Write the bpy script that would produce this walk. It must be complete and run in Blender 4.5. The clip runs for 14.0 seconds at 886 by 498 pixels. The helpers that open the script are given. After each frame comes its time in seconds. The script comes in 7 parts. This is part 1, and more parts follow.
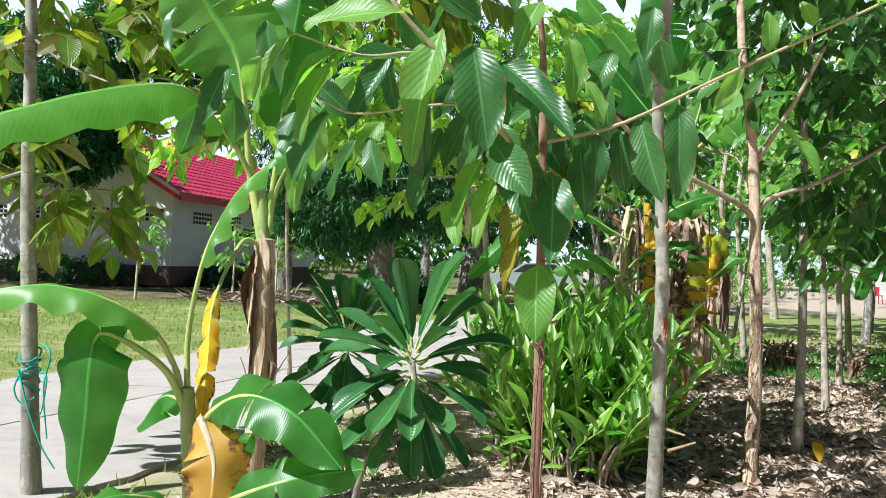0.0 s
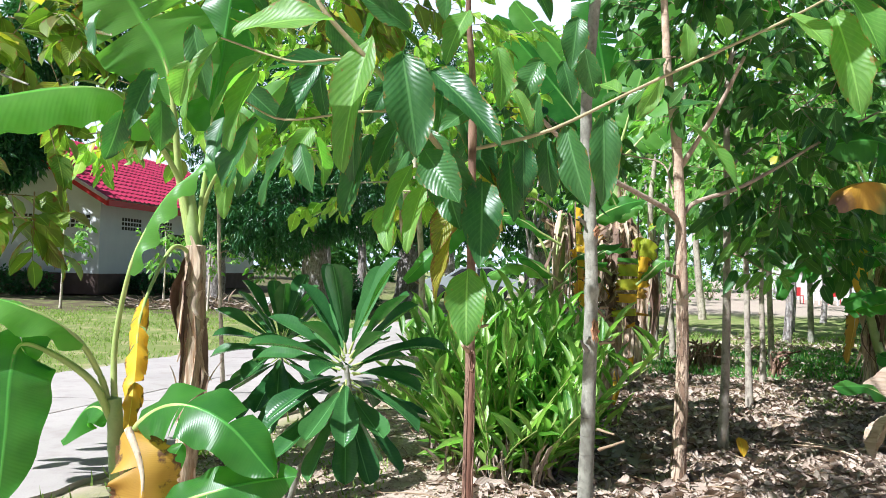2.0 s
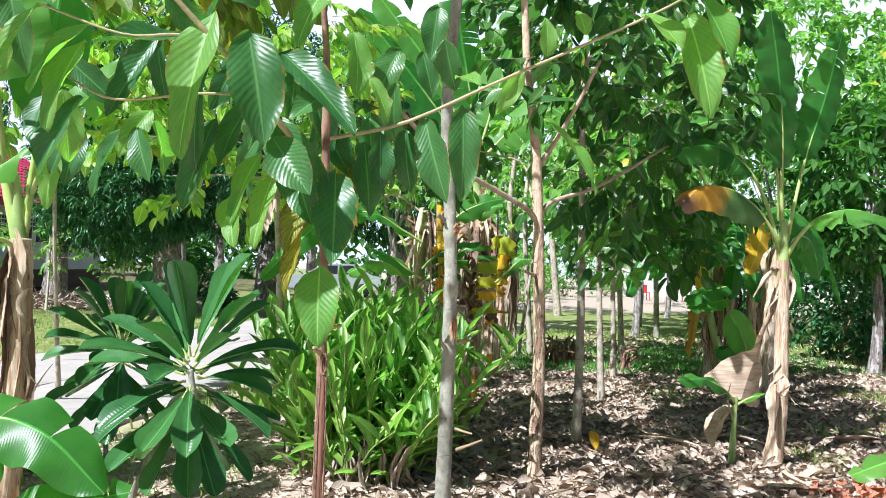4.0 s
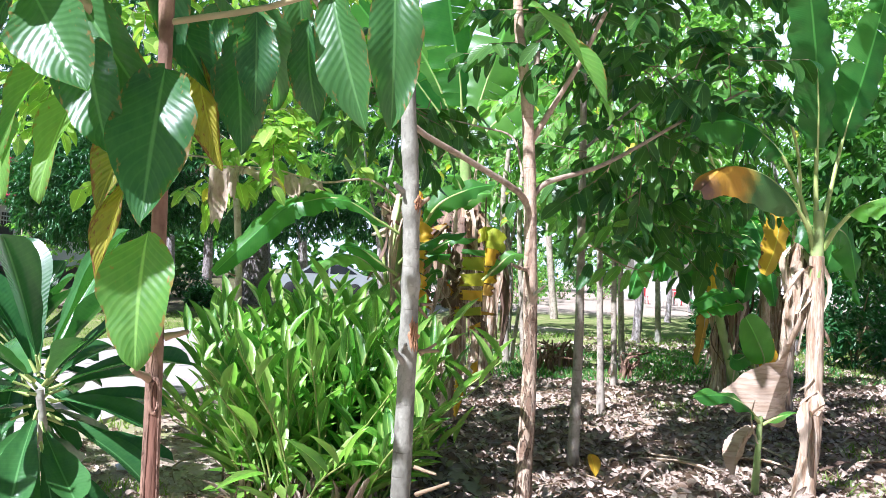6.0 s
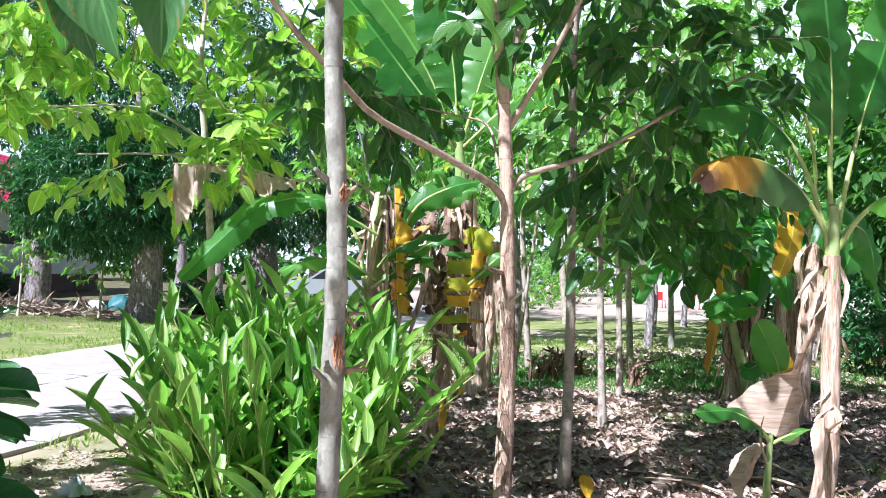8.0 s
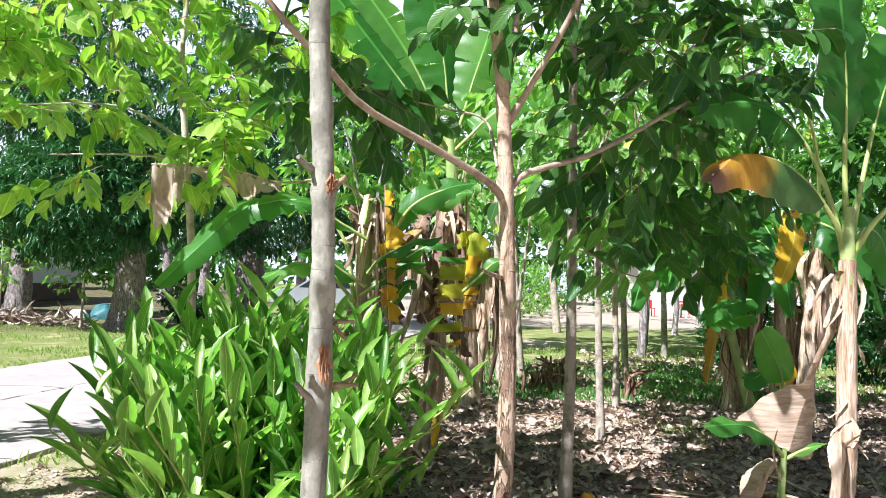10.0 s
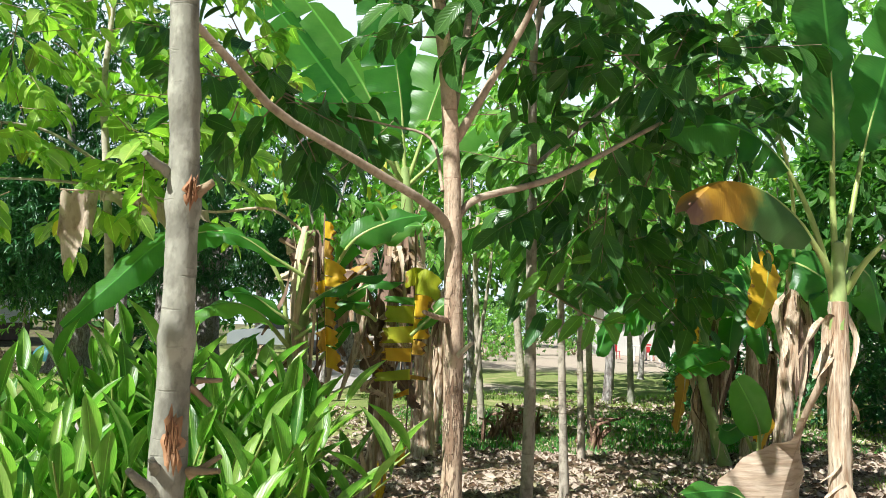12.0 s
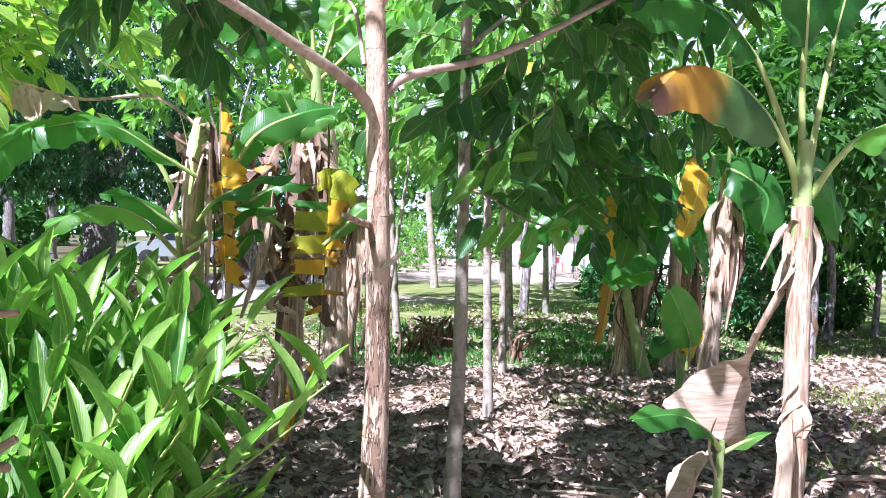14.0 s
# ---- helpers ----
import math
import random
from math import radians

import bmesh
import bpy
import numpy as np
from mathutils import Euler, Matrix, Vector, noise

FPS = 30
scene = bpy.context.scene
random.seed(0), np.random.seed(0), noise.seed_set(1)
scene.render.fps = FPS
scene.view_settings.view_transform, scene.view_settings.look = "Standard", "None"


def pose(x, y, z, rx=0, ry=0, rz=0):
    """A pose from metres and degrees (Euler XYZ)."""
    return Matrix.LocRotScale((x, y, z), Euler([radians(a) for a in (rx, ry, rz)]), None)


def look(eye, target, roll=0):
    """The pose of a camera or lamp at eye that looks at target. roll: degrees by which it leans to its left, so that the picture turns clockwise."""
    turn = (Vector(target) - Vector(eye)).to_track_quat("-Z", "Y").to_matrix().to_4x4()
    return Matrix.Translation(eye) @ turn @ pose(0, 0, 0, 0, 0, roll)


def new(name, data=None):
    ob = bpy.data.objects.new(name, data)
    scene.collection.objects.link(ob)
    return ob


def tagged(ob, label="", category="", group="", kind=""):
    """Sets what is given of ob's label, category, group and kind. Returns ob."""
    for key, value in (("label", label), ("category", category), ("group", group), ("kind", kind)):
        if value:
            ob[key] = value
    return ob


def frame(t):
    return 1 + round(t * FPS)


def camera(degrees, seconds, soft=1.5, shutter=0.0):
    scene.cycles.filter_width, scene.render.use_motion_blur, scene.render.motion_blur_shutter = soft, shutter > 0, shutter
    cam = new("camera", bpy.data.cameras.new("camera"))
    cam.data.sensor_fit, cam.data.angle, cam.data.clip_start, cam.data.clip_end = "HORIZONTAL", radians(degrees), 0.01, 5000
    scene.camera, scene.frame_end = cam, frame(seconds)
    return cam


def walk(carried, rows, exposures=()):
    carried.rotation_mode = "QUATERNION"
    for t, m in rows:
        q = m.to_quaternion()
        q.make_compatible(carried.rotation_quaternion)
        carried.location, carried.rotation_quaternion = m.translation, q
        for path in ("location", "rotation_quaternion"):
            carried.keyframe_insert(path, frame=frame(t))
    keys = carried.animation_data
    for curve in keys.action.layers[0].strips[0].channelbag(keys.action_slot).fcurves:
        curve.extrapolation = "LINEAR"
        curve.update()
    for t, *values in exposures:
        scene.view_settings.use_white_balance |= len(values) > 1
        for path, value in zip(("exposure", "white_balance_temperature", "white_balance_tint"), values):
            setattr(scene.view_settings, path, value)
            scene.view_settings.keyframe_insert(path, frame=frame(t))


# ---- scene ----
cam = camera(57.9, 14.0, soft=0.8)
PATH = [
    (0, (0.262, -0.01, 1.381), (0.124, 1.985, 1.41), 2.2),
    (0.5, (0.269, -0.019, 1.383), (0.191, 1.979, 1.423), 2.0),
    (1, (0.271, -0.014, 1.383), (0.248, 1.985, 1.43), 2.0),
    (1.5, (0.274, -0.022, 1.384), (0.266, 1.977, 1.43), 1.9),
    (2, (0.28, -0.032, 1.383), (0.299, 1.967, 1.429), 1.7),
    (2.5, (0.296, -0.052, 1.386), (0.394, 1.945, 1.428), 1.6),
    (3, (0.3, -0.047, 1.385), (0.536, 1.938, 1.431), 1.5),
    (3.5, (0.297, -0.023, 1.385), (0.614, 1.951, 1.437), 1.6),
    (3.7, (0.296, 0.009, 1.385), (0.647, 1.977, 1.434), 1.7),
    (5.8, (0.629, 0.893, 1.343), (0.987, 2.86, 1.397), 2.7),
    (6, (0.626, 0.973, 1.336), (0.99, 2.939, 1.391), 2.5),
    (6.5, (0.733, 1.151, 1.333), (1.095, 3.117, 1.389), 2.5),
    (7, (0.896, 1.285, 1.326), (1.242, 3.254, 1.395), 2.6),
    (7.5, (0.962, 1.367, 1.338), (1.289, 3.339, 1.404), 2.2),
    (8, (0.976, 1.396, 1.338), (1.295, 3.369, 1.404), 2.1),
    (10.3, (0.989, 1.761, 1.319), (1.352, 3.725, 1.411), 2.0),
    (10.5, (0.962, 1.81, 1.333), (1.349, 3.77, 1.426), 2.1),
    (11, (0.972, 1.87, 1.327), (1.4, 3.821, 1.426), 2.2),
    (11.5, (1.077, 2.051, 1.325), (1.517, 3.996, 1.474), 2.2),
    (12, (1.215, 2.225, 1.333), (1.64, 4.17, 1.528), 2.3),
    (12.5, (1.271, 2.424, 1.318), (1.678, 4.376, 1.476), 2.3),
    (13, (1.269, 2.68, 1.319), (1.674, 4.637, 1.388), 2.2),
    (13.5, (1.277, 2.79, 1.321), (1.8, 4.72, 1.333), 2.2),
    (14, (1.308, 2.821, 1.315), (1.957, 4.712, 1.299), 2.2),
]
walk(cam, [(t, look(eye, target, roll)) for t, eye, target, roll in PATH], [(0.0, 0.8, 5600.0, 8.0), (0.5, 0.72, 5600.0, 8.0), (1.0, 0.8, 5600.0, 8.0), (1.5, 0.86, 5450.0, 12.0), (3.0, 1.1, 5450.0, 12.0), (3.5, 1.0, 5450.0, 10.0), (6.0, 1.24, 5250.0, 20.0), (7.0, 1.14, 5250.0, 22.0), (8.0, 1.2, 5200.0, 21.0), (10.5, 1.18, 5600.0, 15.0), (11.5, 1.1, 5550.0, 9.0), (12.0, 0.84, 5850.0, 6.0), (12.5, 1.05, 5600.0, 15.0), (13.0, 1.18, 5300.0, 22.0), (13.5, 1.26, 5250.0, 23.0), (14.0, 1.36, 5150.0, 27.0)])
V3 = Vector
RNG = np.random.default_rng(7)

# ---- world, sun ----
SUN_EL, SUN_AZ = 48.0, -125.0          # azimuth clockwise from +y
world = bpy.data.worlds.new("sky")
scene.world = world
world.use_nodes = True
wn = world.node_tree
sky = wn.nodes.new("ShaderNodeTexSky")
sky.sky_type = "NISHITA"
sky.sun_disc = False
sky.sun_elevation, sky.sun_rotation = radians(SUN_EL), radians(SUN_AZ)
sky.dust_density = 2.5
wn.nodes["Background"].inputs[1].default_value = 0.025
wn.links.new(sky.outputs[0], wn.nodes["Background"].inputs[0])
sun = new("sun", bpy.data.lights.new("sun", "SUN"))
sun.data.energy, sun.data.angle, sun.data.color = 5.0, radians(0.53), (1.0, 0.94, 0.84)
sa = radians(SUN_AZ)
sd = V3((math.sin(sa) * math.cos(radians(SUN_EL)), math.cos(sa) * math.cos(radians(SUN_EL)), math.sin(radians(SUN_EL))))
sun.matrix_world = look(sd * 60, (0, 0, 0))



def haze():
    """Pale hazy sky low over the far woods."""
    m = bpy.data.materials.new("hazy_sky")
    m.use_nodes = True
    t = m.node_tree
    t.nodes.remove(t.nodes["Principled BSDF"])
    e = t.nodes.new("ShaderNodeEmission")
    e.inputs[0].default_value, e.inputs[1].default_value = (0.9, 0.96, 1.0, 1.0), 0.65
    t.links.new(e.outputs[0], t.nodes["Material Output"].inputs[0])
    v, f = [], []
    for i in range(33):
        a = radians(-62 + 124 * i / 32)
        for r_, z in ((240, -2), (240, 60), (225, 120)):
            v.append((math.sin(a) * r_, math.cos(a) * r_, z))
    for i in range(32):
        for j in range(2):
            f.append((i * 3 + j, i * 3 + j + 1, i * 3 + j + 4, i * 3 + j + 3))
    me = bpy.data.meshes.new("backdrop")
    me.from_pydata(v, [], f)
    me.materials.append(m)
    tagged(new("backdrop", me), "pale hazy sky behind the distant trees", "sky", kind="structure")


haze()

# ---- materials ----
class Nodes:
    """Short hand for building a node material."""

    def __init__(self, name):
        self.mat = bpy.data.materials.new(name)
        self.mat.use_nodes = True
        self.t = self.mat.node_tree
        self.b = self.t.nodes["Principled BSDF"]
        self.out = self.t.nodes["Material Output"]

    def n(self, kind, **props):
        nd = self.t.nodes.new("ShaderNode" + kind)
        if "operation" in props:
            nd.operation = props["operation"]
        if "blend_type" in props:
            nd.blend_type = props["blend_type"]
        if "feature" in props:
            nd.feature = props["feature"]
        return nd

    def put(self, val, sock):
        if isinstance(val, (int, float)):
            sock.default_value = val
        elif isinstance(val, tuple):
            sock.default_value = (*val, 1.0)[:4] if len(sock.default_value) == 4 else val
        else:
            self.t.links.new(val, sock)

    def math(self, op, a, b=0.0, c=0.0):
        nd = self.n("Math", operation=op)
        self.put(a, nd.inputs[0]), self.put(b, nd.inputs[1]), self.put(c, nd.inputs[2])
        return nd.outputs[0]

    def mix(self, f, a, b, blend="MIX"):
        nd = self.n("MixRGB", blend_type=blend)
        self.put(f, nd.inputs[0]), self.put(a, nd.inputs[1]), self.put(b, nd.inputs[2])
        return nd.outputs[0]

    def ramp(self, f, lo, hi):
        nd = self.n("MapRange")
        nd.inputs[1].default_value, nd.inputs[2].default_value = lo, hi
        self.put(f, nd.inputs[0])
        return nd.outputs[0]

    def noise(self, scale, detail=4.0, vec=None, rough=0.55):
        nd = self.n("TexNoise")
        nd.inputs["Scale"].default_value, nd.inputs["Detail"].default_value = scale, detail
        nd.inputs["Roughness"].default_value = rough
        if vec is not None:
            self.put(vec, nd.inputs["Vector"])
        return nd.outputs[0]

    def coord(self, which="Object"):
        return self.n("TexCoord").outputs[which]

    def stretch(self, vec, s):
        nd = self.n("Mapping")
        nd.inputs["Scale"].default_value = s
        self.put(vec, nd.inputs[0])
        return nd.outputs[0]

    def xyz(self, vec):
        nd = self.n("SeparateXYZ")
        self.put(vec, nd.inputs[0])
        return nd.outputs

    def bump(self, h, strength=0.5, dist=0.02):
        nd = self.n("Bump")
        nd.inputs["Strength"].default_value, nd.inputs["Distance"].default_value = strength, dist
        self.put(h, nd.inputs["Height"])
        self.t.links.new(nd.outputs[0], self.b.inputs["Normal"])
        return nd.outputs[0]

    def random(self):
        a = self.n("ObjectInfo").outputs["Random"]
        b = self.n("NewGeometry").outputs["Random Per Island"]
        return self.math("FRACT", self.math("ADD", a, b))

    def done(self, colour, rough=0.6, spec=0.4):
        self.put(colour, self.b.inputs["Base Color"])
        self.put(rough, self.b.inputs["Roughness"])
        self.b.inputs["Specular IOR Level"].default_value = spec
        return self.mat


def leaf_material(name, dark, light, rough=0.45, through_light=0.4, veins=22.0, lean=0.9, relief=0.35, spots=0.0, spot_col=(0.2, 0.1, 0.03), glow=None, rib=0.5, odd=0.0, turning=False, vein=None):
    m = Nodes(name)
    uv = m.n("UVMap").outputs[0]
    x, y, _ = m.xyz(uv)                       # x along the blade, y across it, midrib at 0.5
    side = m.math("ABSOLUTE", m.math("SUBTRACT", y, 0.5))
    wave = m.math("SINE", m.math("MULTIPLY", m.math("SUBTRACT", x, m.math("MULTIPLY", side, lean * 0.6)), veins * 6.283))
    midrib = m.ramp(side, 0.035, 0.012)
    rnd = m.random()
    n1 = m.noise(9.0, 3.0, m.coord("Object"))
    col = m.mix(m.math("MULTIPLY_ADD", m.ramp(n1, 0.3, 0.7), 0.35, m.math("MULTIPLY", rnd, 0.65)), dark, light)
    if odd:
        pick = m.math("FRACT", m.math("MULTIPLY", rnd, 37.0))
        col = m.mix(m.math("GREATER_THAN", pick, 1.0 - odd), col, (0.5, 0.42, 0.05))
        col = m.mix(m.math("MULTIPLY", m.math("LESS_THAN", pick, odd * 1.5), 0.6), col, (0.16, 0.11, 0.04))
    col = m.mix(m.math("MULTIPLY", m.ramp(wave, 0.55, 1.0), vein or (0.06 if veins < 30 else 0.025)), col, tuple(min(1, c * 1.6 + 0.01) for c in light))
    col = m.mix(m.math("MULTIPLY", midrib, rib), col, tuple(min(1, c * 1.8 + 0.04) for c in light))
    if turning:
        wob = m.math("MULTIPLY_ADD", m.math("SUBTRACT", n1, 0.5), 0.25, x)
        col = m.mix(m.ramp(wob, 0.46, 0.64), col, (0.6, 0.34, 0.04))
        col = m.mix(m.ramp(wob, 0.84, 0.95), col, (0.24, 0.14, 0.11))
    if spots:
        n2 = m.noise(14.0, 5.0, m.coord("Object"))
        edge = m.math("MULTIPLY", m.ramp(side, 0.2, 0.5), 0.25)
        col = m.mix(m.ramp(m.math("ADD", n2, edge), 0.78 - spots * 0.3, 0.86 - spots * 0.3), col, spot_col)
    h = m.math("MULTIPLY_ADD", wave, 0.5, m.math("MULTIPLY", midrib, 0.8))
    nrm = m.bump(h, relief, 0.004)
    m.done(col, rough, 0.45)
    tr = m.n("BsdfTranslucent")
    bright = m.mix(1.0, col, glow or (1.75, 2.3, 0.65), "MULTIPLY")
    m.put(bright, tr.inputs[0]), m.put(nrm, tr.inputs[1])
    mx = m.n("MixShader")
    mx.inputs[0].default_value = through_light
    m.t.links.new(m.b.outputs[0], mx.inputs[1]), m.t.links.new(tr.outputs[0], mx.inputs[2])
    m.t.links.new(mx.outputs[0], m.out.inputs[0])
    return m.mat


def bark_material(name, a, b, dark, crack=0.0, crack_top=1.2, rings=True, relief=0.5):
    m = Nodes(name)
    c = m.coord("Object")
    n1 = m.noise(5.0, 4.0, m.stretch(c, (1, 1, 0.5)))
    n2 = m.noise(60.0, 5.0, m.stretch(c, (1, 1, 0.6)))
    col = m.mix(m.ramp(n1, 0.3, 0.7), a, b)
    col = m.mix(m.math("MULTIPLY", m.ramp(n2, 0.5, 0.75), 0.5), col, dark)
    blotch = m.noise(15.0, 5.0, m.stretch(c, (1, 1, 0.7)))
    col = m.mix(m.math("MULTIPLY", m.ramp(blotch, 0.5, 0.62), 0.5), col, dark)
    col = m.mix(m.math("MULTIPLY", m.ramp(blotch, 0.42, 0.34), 0.55), col, tuple(min(0.75, q * 1.35) for q in b))
    h = m.math("MULTIPLY", n2, 0.5)
    if rings:
        nr = m.noise(9.0, 3.0, m.stretch(c, (0.6, 0.6, 6.0)))
        r = m.ramp(nr, 0.62, 0.7)
        col = m.mix(m.math("MULTIPLY", r, 0.4), col, dark)
        h = m.math("SUBTRACT", h, m.math("MULTIPLY", r, 0.3))
    if crack:
        z = m.xyz(c)[2]
        low = m.ramp(z, crack_top + 0.5, crack_top - 0.5)
        streak = m.noise(34.0, 5.0, m.stretch(c, (1, 1, 0.16)), 0.65)
        flake = m.noise(13.0, 5.0, m.stretch(c, (1, 1, 0.4)), 0.6)
        ck = m.math("MULTIPLY", m.math("MULTIPLY", m.ramp(streak, 0.5, 0.545), m.ramp(flake, 0.34, 0.5)), low)
        col = m.mix(m.math("MULTIPLY", m.math("MULTIPLY", m.ramp(flake, 0.55, 0.64), low), 0.55), col, tuple(q * f_ for q, f_ in zip(b, (0.8, 0.62, 0.52))))
        col = m.mix(m.math("MULTIPLY", ck, crack), col, dark)
        h = m.math("SUBTRACT", h, m.math("MULTIPLY", ck, 1.6))
    m.bump(h, relief, 0.012)
    return m.done(col, 0.85, 0.2)


def fibre_material(name, a, b, dark, wet=0.0, scale=1.0, translucent=0.0, run=(1, 1, 0.09)):
    """Dry banana sheath and leaf: long fibres along z with torn dark streaks."""
    m = Nodes(name)
    c = m.coord("Object")
    n1 = m.noise(16.0 * scale, 4.0, m.stretch(c, run))
    n2 = m.noise(70.0 * scale, 3.0, m.stretch(c, tuple(q * 0.8 for q in run)))
    n3 = m.noise(3.0, 4.0, c)
    col = m.mix(m.ramp(n1, 0.4, 0.6), a, b)
    col = m.mix(m.math("MULTIPLY", m.ramp(n2, 0.5, 0.75), 0.7), col, dark)
    col = m.mix(m.ramp(n3, 0.55, 0.75), col, tuple(v * 0.6 for v in b))
    m.bump(m.math("ADD", m.math("MULTIPLY", n2, 0.6), n1), 0.6, 0.012)
    m.done(col, 0.75 - wet, 0.3)
    if translucent:
        tr = m.n("BsdfTranslucent")
        m.put(col, tr.inputs[0])
        mx = m.n("MixShader")
        mx.inputs[0].default_value = translucent
        m.t.links.new(m.b.outputs[0], mx.inputs[1]), m.t.links.new(tr.outputs[0], mx.inputs[2])
        m.t.links.new(mx.outputs[0], m.out.inputs[0])
    return m.mat


def plain_material(name, a, b, rough=0.7, scale=6.0, relief=0.2, spec=0.3, fine=60.0, metal=0.0):
    m = Nodes(name)
    c = m.coord("Object")
    n1, n2 = m.noise(scale, 5.0, c), m.noise(fine, 4.0, c)
    col = m.mix(m.ramp(n1, 0.3, 0.7), a, b)
    col = m.mix(m.math("MULTIPLY", m.ramp(n2, 0.5, 0.8), 0.25), col, tuple(v * 0.6 for v in a))
    m.bump(n2, relief, 0.01)
    m.b.inputs["Metallic"].default_value = metal
    return m.done(col, rough, spec)


# greens
M_BANANA = leaf_material("banana_leaf_green", (0.035, 0.135, 0.026), (0.085, 0.235, 0.045), 0.34, 0.5, 70, 0.2, 0.09, glow=(2.3, 2.8, 0.7))
# paler copy of the green; on some leaves it stands in for sunlight
M_BANANA_PALE = leaf_material("banana_leaf_pale", (0.09, 0.24, 0.045), (0.17, 0.35, 0.08), 0.38, 0.52, 70, 0.2, 0.08, glow=(2.0, 2.3, 0.7))
M_BANANA_ROT = leaf_material("banana_leaf_turning", (0.45, 0.25, 0.04), (0.62, 0.4, 0.06), 0.5, 0.35, 60, 0.2, 0.1, 0.38, (0.16, 0.08, 0.04), (1.4, 1.1, 0.5))
M_BANANA_TURN = leaf_material("banana_leaf_half_withered", (0.07, 0.17, 0.045), (0.12, 0.25, 0.07), 0.4, 0.35, 60, 0.2, 0.1, turning=True, glow=(1.5, 1.5, 0.6))
M_BANANA_YELLOW = leaf_material("banana_leaf_yellow", (0.66, 0.38, 0.02), (0.8, 0.54, 0.03), 0.45, 0.38, 40, 0.1, 0.12, 0.16, (0.2, 0.1, 0.04), (1.3, 1.1, 0.4))
M_BANANA_LIME = leaf_material("banana_leaf_lime", (0.3, 0.42, 0.025), (0.54, 0.52, 0.03), 0.42, 0.4, 40, 0.1, 0.2, 0.12, (0.3, 0.16, 0.04), (1.3, 1.25, 0.4))
M_BIGLEAF = leaf_material("ribbed_leaf", (0.026, 0.1, 0.03), (0.08, 0.19, 0.052), 0.36, 0.32, 14, 0.9, 0.15, 0.08, (0.2, 0.14, 0.04), vein=0.1)
# paler copy of the ribbed leaf, also worn by leaves meant as sunlit
M_BIGLEAF_PALE = leaf_material("ribbed_leaf_pale", (0.1, 0.25, 0.045), (0.21, 0.36, 0.08), 0.44, 0.45, 14, 0.9, 0.15, 0.08, (0.25, 0.18, 0.05), vein=0.12)
M_BIGLEAF_OLD = leaf_material("ribbed_leaf_old", (0.14, 0.17, 0.02), (0.3, 0.26, 0.02), 0.5, 0.35, 14, 0.9, 0.4, 0.45, vein=0.12)
M_T0LEAF = leaf_material("ribbed_leaf_olive", (0.06, 0.13, 0.02), (0.22, 0.27, 0.035), 0.45, 0.4, 13, 1.0, 0.3, 0.25, odd=0.08)
# canopy leaf darkened to hold overhead shade; the light copy holds sunshine
M_CANOPY = leaf_material("canopy_leaf", (0.022, 0.085, 0.022), (0.095, 0.2, 0.042), 0.28, 0.34, 9, 1.0, 0.2)
M_CANOPY_LIGHT = leaf_material("canopy_leaf_light", (0.08, 0.205, 0.045), (0.26, 0.41, 0.11), 0.34, 0.42, 9, 1.0, 0.15, odd=0.012)
# yellow-green leaf with the sun's brightness put into its colour
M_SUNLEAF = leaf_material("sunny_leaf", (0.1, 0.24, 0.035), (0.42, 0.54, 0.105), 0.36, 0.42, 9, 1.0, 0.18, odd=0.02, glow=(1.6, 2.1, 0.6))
M_MANGO = leaf_material("mango_leaf", (0.015, 0.066, 0.024), (0.06, 0.18, 0.055), 0.3, 0.18, 14, 1.0, 0.3)
M_GINGER = leaf_material("ginger_leaf", (0.05, 0.18, 0.03), (0.38, 0.52, 0.11), 0.32, 0.42, 6, 3.0, 0.12, vein=0.02, glow=(1.35, 1.95, 0.85))
M_FRANGI = leaf_material("frangipani_leaf", (0.022, 0.09, 0.027), (0.065, 0.175, 0.045), 0.25, 0.16, 26, 0.25, 0.08, rib=0.6)
M_GRASS = leaf_material("grass_blade", (0.11, 0.19, 0.035), (0.3, 0.36, 0.1), 0.6, 0.35, 2, 0.1, 0.1)
M_LUSH = leaf_material("lush_grass_blade", (0.035, 0.14, 0.03), (0.1, 0.25, 0.05), 0.5, 0.35, 2, 0.1, 0.1)
M_LITTER = leaf_material("dry_leaf", (0.25, 0.18, 0.13), (0.64, 0.53, 0.43), 0.8, 0.12, 9, 0.9, 0.3, 0.3, (0.09, 0.05, 0.03), (1.0, 0.9, 0.7))
M_STRAW = leaf_material("pale_straw_chip", (0.42, 0.33, 0.24), (0.74, 0.63, 0.5), 0.85, 0.1, 9, 0.9, 0.2, 0.1, (0.2, 0.13, 0.08), (1.0, 0.9, 0.7))
M_DRYLEAF = fibre_material("dry_banana_leaf", (0.76, 0.61, 0.45), (0.56, 0.41, 0.28), (0.2, 0.12, 0.075), 0.0, 1.0, 0.15)
M_DRYDRAPE = fibre_material("dry_leaf_draped", (0.62, 0.5, 0.38), (0.48, 0.37, 0.27), (0.22, 0.15, 0.1), 0.0, 0.6, 0.2, (1, 1, 0.5))
M_DRYBELL = fibre_material("dry_leaf_wrinkled", (0.64, 0.51, 0.39), (0.5, 0.37, 0.26), (0.26, 0.16, 0.1), 0.0, 1.0, 0.2, (0.12, 0.3, 1))
M_RAG = fibre_material("rotten_leaf_rag", (0.26, 0.17, 0.12), (0.13, 0.08, 0.055), (0.05, 0.03, 0.02))
M_SHEATH = fibre_material("banana_stem_sheath", (0.68, 0.56, 0.42), (0.38, 0.25, 0.155), (0.07, 0.035, 0.02), 0.1, 2.2)
M_STEM = plain_material("banana_stem_green", (0.2, 0.32, 0.08), (0.42, 0.5, 0.2), 0.4, 5.0, 0.15, 0.4)
